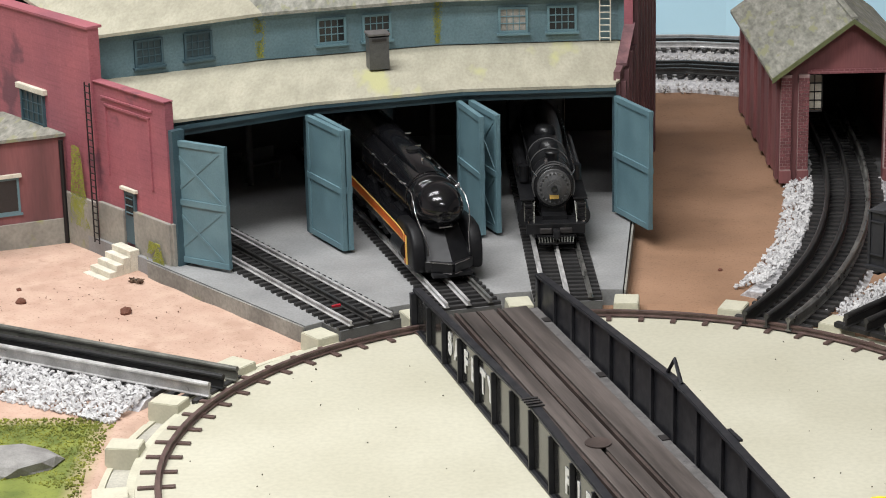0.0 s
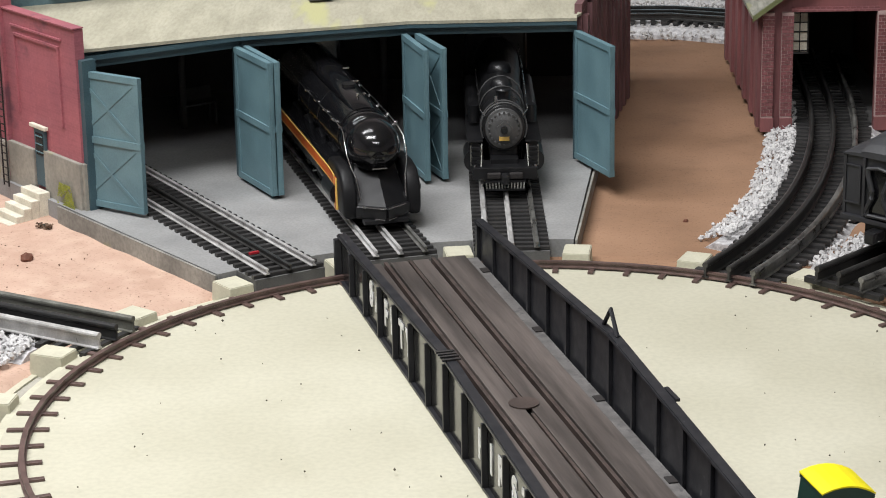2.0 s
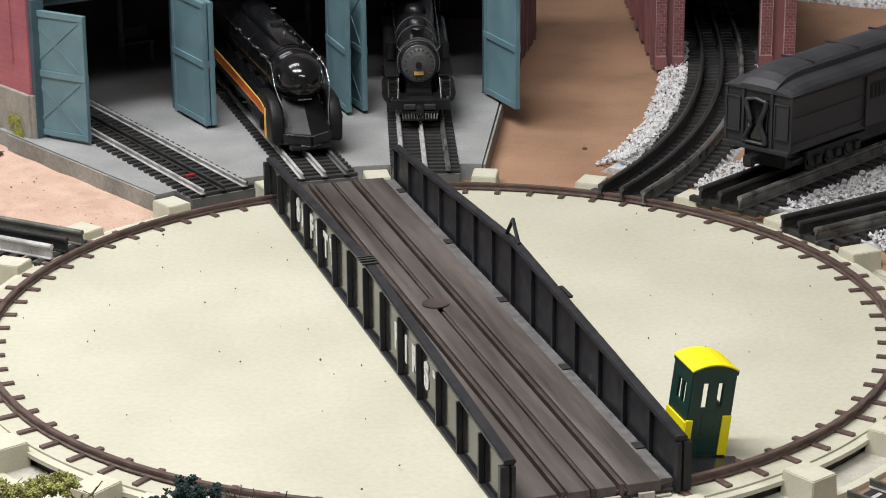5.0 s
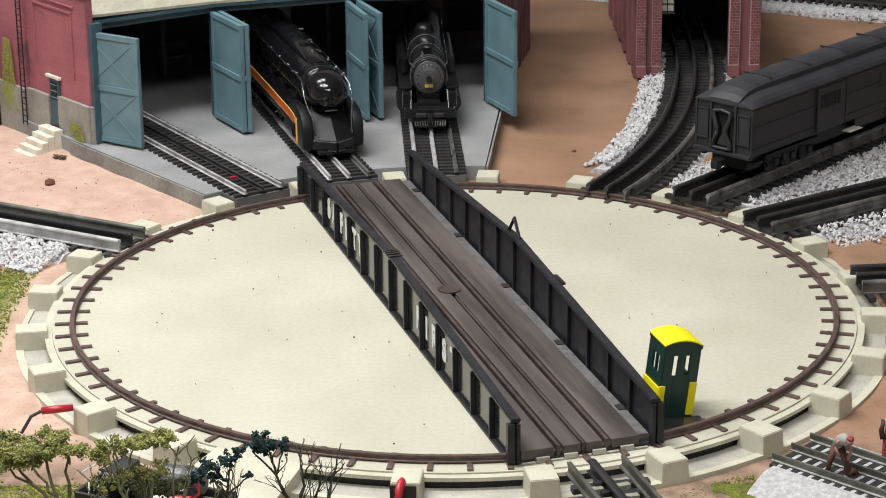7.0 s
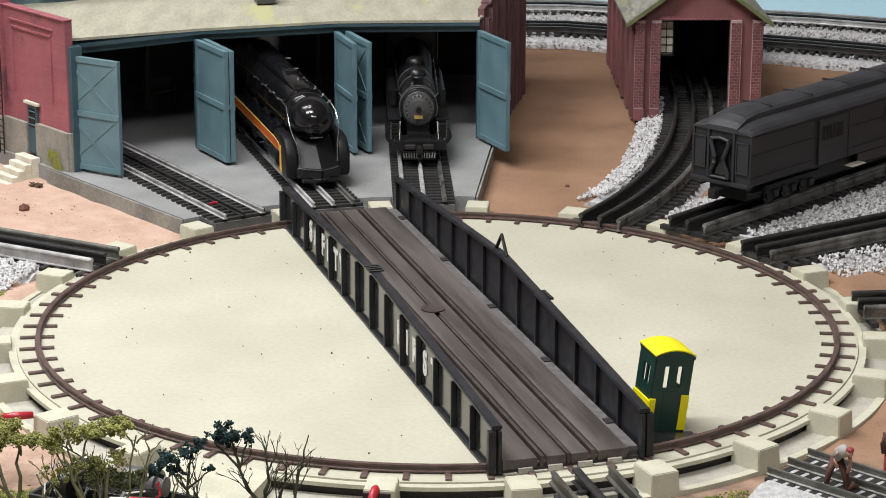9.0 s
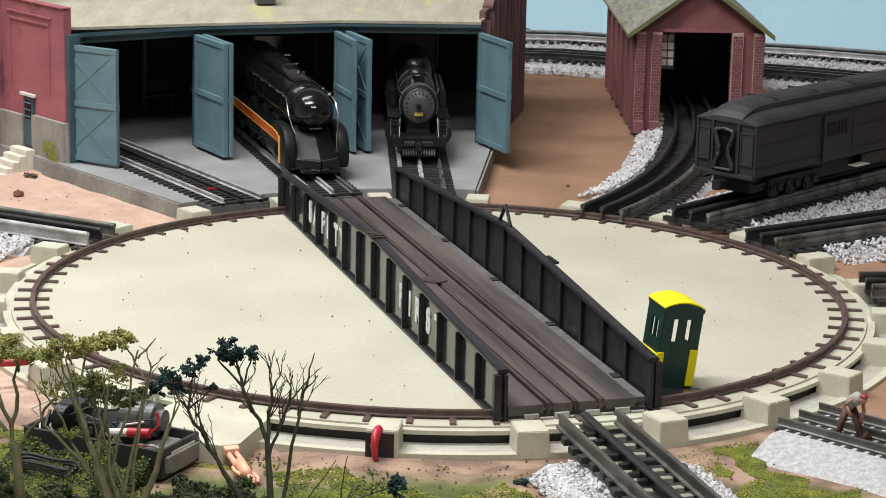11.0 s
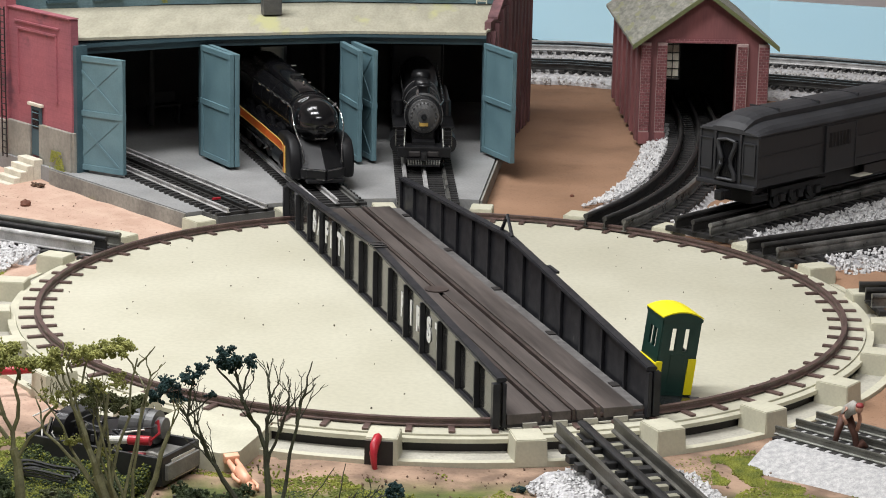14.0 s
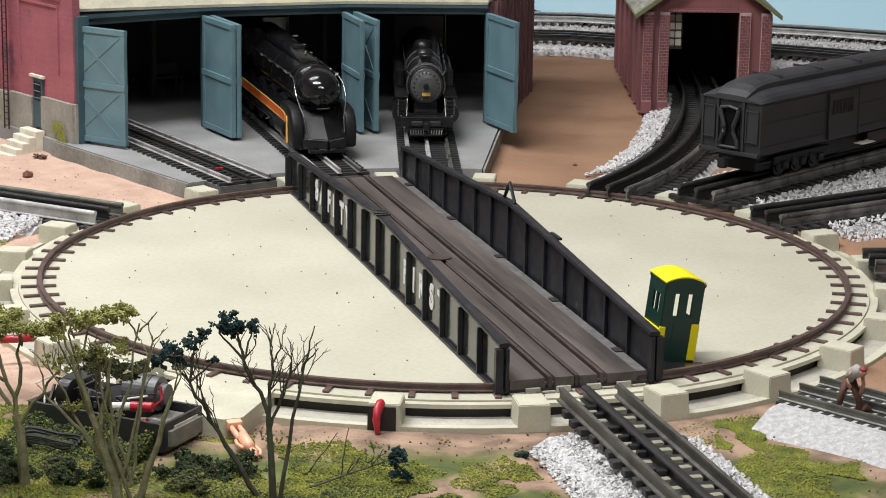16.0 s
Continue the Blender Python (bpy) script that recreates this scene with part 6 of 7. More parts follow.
strew("ballast", 3400, beside([pol(0.360, 152.4), pol(0.66, 152.4)], -0.026, -0.078, -0.001, 0.008, False), (0.0014, 0.0030), "ballast", "loose white stone chips with pink tint beside track", "ballast", 5)
strew("ballast", 2600, beside([(0.05, 1.235), (0.15, 1.235), (0.45, 1.155), (0.75, 1.035)], 0.026, 0.060, 0.008, 0.008), (0.0014, 0.0030), "ballast_grey", "loose pale chips along the rear main line", "ballast", 6)
strew("ballast", 1500, beside([(0.05, 1.130), (0.14, 1.130), (0.42, 1.035), (0.72, 0.90)], 0.026, 0.058, 0.001, 0.009), (0.0014, 0.0030), "ballast_grey", "loose pale chips along the rear lower track", "ballast", 7)


def yard(a0, a1, r0, r1, z):
    """Places in a fan of the track yard."""
    def place(rng):
        a, r = rng.uniform(a0, a1), math.sqrt(rng.uniform(r0 * r0, r1 * r1))
        if min(abs(r * math.sin(radians(a - t))) for t in (48.2, 34.0)) < 0.033:
            return None
        p = pol(r, a)
        return p.x, p.y, z
    return place


strew("ballast", 5200, yard(33.5, 57.0, 0.364, 0.66, -0.0060), (0.0014, 0.0030), "ballast", "loose white stone chips spread between the yard tracks", "ballast", 8)
strew("ballast", 1500, yard(21.0, 32.0, 0.400, 0.70, -0.0080), (0.0014, 0.0030), "ballast", "loose white stone chips at the edge of the yard", "ballast", 9)


def meadow(rng):
    x, y = rng.uniform(-0.42, 0.44), rng.uniform(-0.62, -0.300 if rng.random() < 0.3 else -0.355)
    if math.hypot(x, y) < 0.358:
        return None
    d = Vector((x, y, 0)) - APP_A
    t = pol(1, -73.7)
    if abs(d.x * t.y - d.y * t.x) < 0.056:
        return None
    if abs((x - SERVICE.x) * 0.682 + (y - SERVICE.y) * 0.731 + 0.01) < 0.066 and (x - SERVICE.x) * 0.731 - (y - SERVICE.y) * 0.682 > 0:
        return None
    if x > 0.14:
        if noise.noise(Vector((x * 17 + 3, y * 17, 4))) < -0.02:
            return None
        return x, y, ground_z(x, y)
    east = min(1.0, max(0.0, (x + 0.04) / 0.09))
    if y > -0.374 - 0.018 * east + 0.014 * noise.noise(Vector((x * 25, 0, 0))) and rng.random() < 0.93:
        return None
    if noise.noise(Vector((x * 14, y * 14, 0))) + 0.4 * noise.noise(Vector((x * 60, y * 60, 3))) < -0.30 + 0.42 * east:
        return None
    return x, y, ground_z(x, y)


strew("ground_foam", 80000, meadow, (0.0005, 0.0014), "foam", "olive green ground foam over the layout edge", "ground cover", 11)


def dark_patch(rng):
    p = meadow(rng)
    if p is None or p[0] > 0.02 or noise.noise(Vector((p[0] * 20, p[1] * 20, 9))) < 0.04:
        return None
    return p


strew("ground_foam", 24000, dark_patch, (0.0004, 0.0012), "foam_dark", "dark green tufts among the olive foam", "ground cover", 12)


def track_side_patch(rng):
    """Foam between the approach track and the roadbed block, and along the block's foot."""
    v = rng.random()
    if rng.random() < 0.5:
        x, y = 0.176 - 0.004 * v + rng.uniform(0, 0.032), -0.313 - 0.058 * v
    else:
        x = 0.206 + 0.095 * v
        y = -0.362 - 0.050 * v + rng.uniform(-0.034, 0.004)
    n = noise.noise(Vector((x * 40, y * 40, 7)))
    if n < -0.15 + 0.12 * rng.random():
        return None
    return x, y, ground_z(x, y)


strew("ground_foam", 12000, track_side_patch, (0.0004, 0.0012), "foam", "olive foam beside the approach track", "ground cover", 20)


def left_patch(rng):
    x, y = rng.uniform(-0.50, -0.352), rng.uniform(-0.30, 0.11)
    if math.hypot(x, y) < 0.355 + 0.008 * rng.random() or noise.noise(Vector((x * 16, y * 16, 2))) < -0.12 - (0.3 if y > -0.12 else 0):
        return None
    return x, y, ground_z(x, y)


strew("ground_foam", 13000, left_patch, (0.0006, 0.0016), "foam", "bright olive ground foam beside the pit", "ground cover", 13)


def bare_dirt(rng):
    x, y = rng.uniform(-0.40, 0.40), rng.uniform(-0.60, -0.33)
    if math.hypot(x, y) < 0.352:
        return None
    return x, y, ground_z(x, y)


strew("dirt_crumbs", 1200, bare_dirt, (0.0005, 0.0014), "dirt", "brown dirt crumbs on the bare earth", "dirt", 14)


def left_earth(rng):
    x, y = rng.uniform(-0.50, -0.22), rng.uniform(0.17, 0.42)
    if math.atan2(y, x) < radians(132.5) or math.hypot(x, y) < 0.354:
        return None
    return x, y, ground_z(x, y) - 0.0003


strew("dirt_crumbs", 160, left_earth, (0.0004, 0.0010), "dirt", "scattered brown crumbs on the tan earth", "dirt", 15)


def pit_dust(rng):
    a, r = rng.uniform(0, 6.283), 0.285 * math.sqrt(rng.random())
    p = Vector((r * math.cos(a), r * math.sin(a), 0))
    if abs(p.dot(SV)) < 0.062 or (p.dot(SV) > 0 and rng.random() < 0.6):
        return None
    return p.x, p.y, 0.0


strew("pit_crumbs", 60, pit_dust, (0.0003, 0.0011), "crumb", "dark crumbs scattered on the cream pit floor", "dirt", 16, lift=-0.0002)


def rim_debris(rng):
    p = pol(rng.uniform(0.3195, 0.3245), rng.uniform(-116, -109))
    return p.x, p.y, -0.0048


strew("dirt_crumbs", 26, rim_debris, (0.0007, 0.0021), "rust", "reddish brown scraps lying on the cream rim", "dirt", 51, lift=-0.0001)

# ---- model trees ----
def crown(parent, clumps, material, rng, density=170, leaf=0.0011, label=""):
    """Ragged clumps of small crumbly leaves round the given points (x, y, z, radius)."""
    bm = bmesh.new()
    leaf = min(leaf * 0.85, 0.0010)
    for x, y, z, r in clumps:
        for _ in range(11):
            v = Vector((rng.gauss(0, 1), rng.gauss(0, 1), rng.gauss(0, 0.7))).normalized() * r * rng.uniform(0.35, 1.15)
            v.z *= 0.75
            sp = r * rng.uniform(0.11, 0.22)
            for _ in range(int(density * 0.62 * (r / 0.012) ** 1.6)):
                pebble(bm, (x + v.x + rng.gauss(0, sp), y + v.y + rng.gauss(0, sp), z + v.z + rng.gauss(0, sp * 0.8)), leaf * rng.uniform(0.5, 1.3), rng)
    return part("crown", bm, material, parent, label)


def limb(bm, a, b, r0, r1, rng, wob=0.004, n=5):
    a, b = Vector(a), Vector(b)
    wob *= 0.6
    pts = [a.lerp(b, k / n) + Vector((rng.uniform(-wob, wob), rng.uniform(-wob, wob), rng.uniform(-wob, wob) * 0.5)) * (1 if 0 < k < n else 0) for k in range(n + 1)]
    pipe(bm, pts, [0.82 * (r0 + (r1 - r0) * k / n) for k in range(n + 1)], 7)
    return pts


def twigs(bm, tip, way, length, r, rng, depth):
    """A fan of forking bare twigs."""
    way = Vector(way).normalized()
    for _ in range(2 if depth < 2 else 3):
        w = (way + Vector((rng.uniform(-0.7, 0.7), rng.uniform(-0.5, 0.5), rng.uniform(-0.2, 0.5)))).normalized()
        end = Vector(tip) + w * length * rng.uniform(0.7, 1.15)
        limb(bm, tip, end, r, r * 0.6, rng, 0.001, 3)
        if depth > 0:
            twigs(bm, end, w, length * 0.68, r * 0.65, rng, depth - 1)


def build_trees():
    rng = random.Random(5)
    gz = -0.0165
    # olive tree at the edge of the scenery
    a = thing("tree", "spindly olive model tree with two foam crowns", "tree", Matrix.Translation((-0.234, -0.44, gz)), "model trees at the layout edge")
    bm = bmesh.new()
    limb(bm, (-0.231, -0.441, gz - 0.026), (-0.234, -0.44, gz - 0.002), 0.0050, 0.0044, rng, 0.0)
    limb(bm, (-0.234, -0.44, gz - 0.004), (-0.240, -0.44, 0.030), 0.0044, 0.0030, rng, 0.002)
    limb(bm, (-0.240, -0.44, 0.030), (-0.250, -0.438, 0.078), 0.0018, 0.0010, rng, 0.003)
    limb(bm, (-0.240, -0.44, 0.030), (-0.236, -0.437, 0.076), 0.0018, 0.0010, rng, 0.003)
    limb(bm, (-0.239, -0.44, 0.022), (-0.214, -0.445, 0.058), 0.0014, 0.0008, rng, 0.003)
    limb(bm, (-0.246, -0.44, 0.05), (-0.258, -0.445, 0.074), 0.0012, 0.0008, rng, 0.003)
    limb(bm, (-0.243, -0.44, 0.036), (-0.270, -0.438, 0.072), 0.0016, 0.0009, rng, 0.003)
    limb(bm, (-0.258, -0.439, 0.056), (-0.286, -0.437, 0.074), 0.0012, 0.0007, rng, 0.003)
    for tip in ((-0.250, -0.438, 0.072), (-0.270, -0.438, 0.070), (-0.285, -0.437, 0.072), (-0.236, -0.437, 0.070), (-0.258, -0.445, 0.070), (-0.214, -0.445, 0.056)):
        twigs(bm, tip, (rng.uniform(-0.5, 0.5), 0, 1), 0.009, 0.0007, rng, 2)
    part("trunk", bm, "bark_olive", a)
    crown(a, [(-0.268, -0.438, 0.080, 0.0115), (-0.279, -0.440, 0.074, 0.0105), (-0.289, -0.436, 0.080, 0.010), (-0.259, -0.434, 0.076, 0.009), (-0.275, -0.432, 0.085, 0.009), (-0.250, -0.44, 0.083, 0.010), (-0.238, -0.44, 0.084, 0.0095), (-0.244, -0.436, 0.088, 0.009), (-0.231, -0.44, 0.081, 0.007), (-0.260, -0.44, 0.080, 0.010)], "leaf_olive", rng)
    # broad olive tree with a leaning stem
    b = thing("tree", "branching olive model tree with broken foam crown", "tree", Matrix.Translation((-0.172, -0.46, gz)), "model trees at the layout edge")
    bm = bmesh.new()
    limb(bm, (-0.165, -0.463, gz - 0.026), (-0.170, -0.462, gz - 0.002), 0.0052, 0.0042, rng, 0.0)
    limb(bm, (-0.160, -0.462, gz - 0.026), (-0.163, -0.462, gz - 0.002), 0.0034, 0.0030, rng, 0.0)
    limb(bm, (-0.170, -0.462, gz - 0.004), (-0.183, -0.46, 0.022), 0.0042, 0.0032, rng, 0.002)
    limb(bm, (-0.183, -0.46, 0.022), (-0.196, -0.46, 0.062), 0.0027, 0.0013, rng, 0.003)
    limb(bm, (-0.183, -0.46, 0.022), (-0.176, -0.458, 0.070), 0.0020, 0.0011, rng, 0.003)
    limb(bm, (-0.180, -0.46, 0.012), (-0.213, -0.455, 0.045), 0.0017, 0.0009, rng, 0.003)
    limb(bm, (-0.176, -0.46, 0.005), (-0.160, -0.455, 0.090), 0.0014, 0.0006, rng, 0.003)
    limb(bm, (-0.160, -0.455, 0.085), (-0.150, -0.455, 0.097), 0.0008, 0.0004, rng, 0.001)
    limb(bm, (-0.160, -0.455, 0.080), (-0.168, -0.455, 0.096), 0.0008, 0.0004, rng, 0.001)
    limb(bm, (-0.196, -0.46, 0.062), (-0.202, -0.46, 0.088), 0.0012, 0.0006, rng, 0.002)
    limb(bm, (-0.196, -0.46, 0.062), (-0.186, -0.458, 0.092), 0.0012, 0.0006, rng, 0.002)
    limb(bm, (-0.213, -0.455, 0.045), (-0.218, -0.455, 0.066), 0.0009, 0.0005, rng, 0.002)
    limb(bm, (-0.163, -0.462, gz - 0.004), (-0.142, -0.458, 0.048), 0.0030, 0.0014, rng, 0.002)
    twigs(bm, (-0.142, -0.458, 0.048), (0.2, 0, 1), 0.014, 0.0008, rng, 1)
    twigs(bm, (-0.196, -0.46, 0.082), (-0.1, 0, 1), 0.012, 0.0006, rng, 1)
    for k in range(9):
        x0 = -0.170 + rng.uniform(-0.006, 0.006)
        top = (-0.178 + rng.uniform(-0.034, 0.034), -0.456 + rng.uniform(-0.006, 0.006), rng.uniform(0.045, 0.085))
        limb(bm, (x0, -0.461, gz + rng.uniform(-0.004, 0.016)), top, 0.0014, 0.0006, rng, 0.003)
        twigs(bm, top, (rng.uniform(-0.5, 0.5), 0, 1), 0.010, 0.0006, rng, 1)
    part("trunk", bm, "bark_olive", b)
    crown(b, [(-0.202, -0.46, 0.091, 0.0085), (-0.207, -0.458, 0.085, 0.0065), (-0.190, -0.459, 0.093, 0.0075), (-0.173, -0.459, 0.098, 0.008), (-0.180, -0.457, 0.094, 0.0065), (-0.166, -0.46, 0.097, 0.006)], "leaf_olive", rng, 170)
    crown(b, [(-0.188, -0.452, 0.066, 0.0095), (-0.176, -0.450, 0.064, 0.008), (-0.168, -0.452, 0.060, 0.007), (-0.162, -0.450, 0.063, 0.006)], "leaf_deep", rng, 150)
    crown(b, [(-0.206, -0.455, 0.066, 0.008), (-0.187, -0.455, 0.073, 0.009), (-0.171, -0.455, 0.078, 0.008), (-0.197, -0.455, 0.041, 0.007), (-0.177, -0.455, 0.034, 0.006)], "leaf_olive", rng, 55)
    # teal tree leaning aside
    c = thing("tree", "dark stemmed model tree with teal foam crown", "tree", Matrix.Translation((-0.098, -0.45, gz)), "model trees at the layout edge")
    bm = bmesh.new()
    limb(bm, (-0.086, -0.453, gz - 0.026), (-0.097, -0.452, gz - 0.004), 0.0025, 0.0022, rng, 0.0)
    limb(bm, (-0.097, -0.452, gz - 0.006), (-0.121, -0.45, 0.016), 0.0022, 0.0018, rng, 0.002)
    limb(bm, (-0.121, -0.45, 0.016), (-0.141, -0.448, 0.052), 0.0016, 0.0010, rng, 0.002)
    limb(bm, (-0.141, -0.448, 0.052), (-0.153, -0.448, 0.068), 0.0010, 0.0006, rng, 0.001)
    limb(bm, (-0.141, -0.448, 0.052), (-0.137, -0.448, 0.076), 0.0010, 0.0006, rng, 0.001)
    limb(bm, (-0.128, -0.45, 0.028), (-0.135, -0.45, 0.050), 0.0009, 0.0005, rng, 0.001)
    limb(bm, (-0.141, -0.448, 0.052), (-0.127, -0.448, 0.064), 0.0009, 0.0005, rng, 0.001)
    for tip in ((-0.141, -0.448, 0.052), (-0.131, -0.449, 0.034), (-0.124, -0.45, 0.022), (-0.135, -0.45, 0.048)):
        twigs(bm, tip, (rng.uniform(-0.7, 0.3), 0, 1), 0.013, 0.0006, rng, 2)
    part("trunk", bm, "bark_dark", c)
    crown(c, [(-0.152, -0.448, 0.071, 0.0065), (-0.159, -0.448, 0.063, 0.006), (-0.147, -0.447, 0.064, 0.005), (-0.139, -0.448, 0.077, 0.006), (-0.133, -0.448, 0.081, 0.004), (-0.127, -0.448, 0.0655, 0.003)], "leaf_teal", rng, 130, 0.0018)
    # half bare tree
    d = thing("tree", "half bare model tree with one teal foam tuft", "tree", Matrix.Translation((-0.091, -0.455, gz)), "model trees at the layout edge")
    bm = bmesh.new()
    limb(bm, (-0.090, -0.456, gz - 0.030), (-0.091, -0.455, gz - 0.004), 0.0032, 0.0028, rng, 0.0)
    limb(bm, (-0.091, -0.456, gz - 0.030), (-0.087, -0.456, gz - 0.004), 0.0020, 0.0017, rng, 0.0)
    limb(bm, (-0.091, -0.455, gz - 0.006), (-0.094, -0.45, 0.026), 0.0028, 0.0020, rng, 0.0012)
    limb(bm, (-0.094, -0.45, 0.026), (-0.108, -0.45, 0.058), 0.0017, 0.0010, rng, 0.002)
    limb(bm, (-0.108, -0.45, 0.058), (-0.113, -0.45, 0.080), 0.0010, 0.0006, rng, 0.001)
    limb(bm, (-0.108, -0.45, 0.058), (-0.122, -0.45, 0.074), 0.0010, 0.0006, rng, 0.001)
    limb(bm, (-0.108, -0.45, 0.058), (-0.103, -0.45, 0.076), 0.0009, 0.0005, rng, 0.001)
    limb(bm, (-0.094, -0.45, 0.026), (-0.092, -0.449, 0.056), 0.0016, 0.0010, rng, 0.002)
    twigs(bm, (-0.092, -0.449, 0.056), (0.1, 0, 1), 0.013, 0.0008, rng, 2)
    limb(bm, (-0.093, -0.45, 0.018), (-0.082, -0.45, 0.050), 0.0012, 0.0008, rng, 0.002)
    twigs(bm, (-0.082, -0.45, 0.050), (0.35, 0, 1), 0.012, 0.0007, rng, 2)
    limb(bm, (-0.087, -0.456, gz - 0.006), (-0.074, -0.45, 0.056), 0.0017, 0.0009, rng, 0.002)
    limb(bm, (-0.074, -0.45, 0.056), (-0.068, -0.45, 0.079), 0.0009, 0.0004, rng, 0.002)
    limb(bm, (-0.074, -0.45, 0.056), (-0.066, -0.45, 0.066), 0.0007, 0.0004, rng, 0.001)
    for tip in ((-0.101, -0.45, 0.042), (-0.108, -0.45, 0.058), (-0.086, -0.45, 0.036), (-0.077, -0.45, 0.042), (-0.0935, -0.4495, 0.040)):
        twigs(bm, tip, (rng.uniform(-0.4, 0.6), 0, 1), 0.013, 0.0006, rng, 2)
    part("trunk", bm, "bark_dark", d)
    crown(d, [(-0.113, -0.45, 0.082, 0.0075), (-0.121, -0.45, 0.078, 0.005), (-0.105, -0.45, 0.079, 0.0055), (-0.112, -0.448, 0.074, 0.005)], "leaf_teal", rng, 140, 0.0018)
    for tree, dx, dz in ((a, 0.0, -0.003), (b, -0.006, -0.003), (c, 0.002, -0.001), (d, 0.0, 0.007)):
        tree.matrix_basis = Matrix.Translation((dx, -0.020, dz)) @ tree.matrix_basis
    # low twig lying in the grass
    e = thing("fallen_twig", "dark twig with teal tuft lying in the grass", "twig", Matrix.Translation((-0.06, -0.45, gz)))
    bm = bmesh.new()
    limb(bm, (-0.075, -0.455, gz), (-0.026, -0.448, 0.000), 0.0009, 0.0006, rng, 0.001)
    limb(bm, (-0.055, -0.44, gz), (-0.050, -0.44, 0.016), 0.0006, 0.0003, rng, 0.001)
    limb(bm, (-0.075, -0.43, gz), (-0.057, -0.43, 0.010), 0.0006, 0.0003, rng, 0.001)
    twigs(bm, (-0.050, -0.4513, -0.0075), (0.3, 0, 1), 0.009, 0.0006, rng, 1)
    twigs(bm, (-0.036, -0.4495, -0.0030), (0.5, 0, 1), 0.008, 0.0006, rng, 1)
    part("stem", bm, "bark_dark", e)
    crown(e, [(-0.020, -0.446, 0.004, 0.005), (-0.022, -0.446, -0.002, 0.006), (-0.019, -0.446, -0.009, 0.006)], "leaf_teal", rng, 130, 0.0016)


build_trees()


def bush(x, y, z, r, material, label, seed):
    rng = random.Random(seed)
    b = thing("bush", label, "bush", Matrix.Translation((x, y, z)))
    part("stem", cyl(bmesh.new(), (x, y, z - 0.004), (x, y, z + r), 0.0012, n=7), "bark_dark", b)
    crown(b, [(x + rng.uniform(-r, r) * 1.1, y + rng.uniform(-r, r), z + rng.uniform(0.1, 0.9) * r, r * rng.uniform(0.35, 0.65)) for _ in range(8)], material, rng, 130)


bush(0.098, 1.33, -0.008, 0.017, "leaf_teal", "dark round bush before the sky backdrop", 21)
bush(-0.118, -0.43, -0.016, 0.009, "foam_dark", "low dark green bush in the grass", 22)
bush(-0.190, -0.425, -0.016, 0.008, "foam_dark", "low dark green tuft before the black box", 28)
for k, (x, y, r) in enumerate(((-0.243, -0.450, 0.012), (-0.223, -0.432, 0.009), (-0.206, -0.455, 0.011), (-0.181, -0.446, 0.008), (-0.139, -0.424, 0.009), (-0.141, -0.463, 0.010), (-0.126, -0.442, 0.007))):
    bush(x, y, -0.0175, r, "leaf_deep" if k % 2 else "foam_dark", "low spreading olive tuft in the grass" if k % 2 else "low spreading dark green tuft in the olive grass", 60 + k)
bush(-0.150, -0.44, -0.016, 0.010, "foam_dark", "low dark green bush beside the black box", 23)
bush(-0.265, -0.42, -0.016, 0.012, "foam_dark", "low bluish green bush", 24)
bush(-0.535, 0.47, 0.070, 0.014, "foam_dark", "twiggy dark foliage against the brick annex", 25)
bush(-0.385, 0.4270, -0.0105, 0.004, "dirt", "dry weed beside the stone steps", 26)
bush(0.052, -0.392, -0.016, 0.003, "leaf_teal", "small dark green scrap of foam on the dirt", 27)


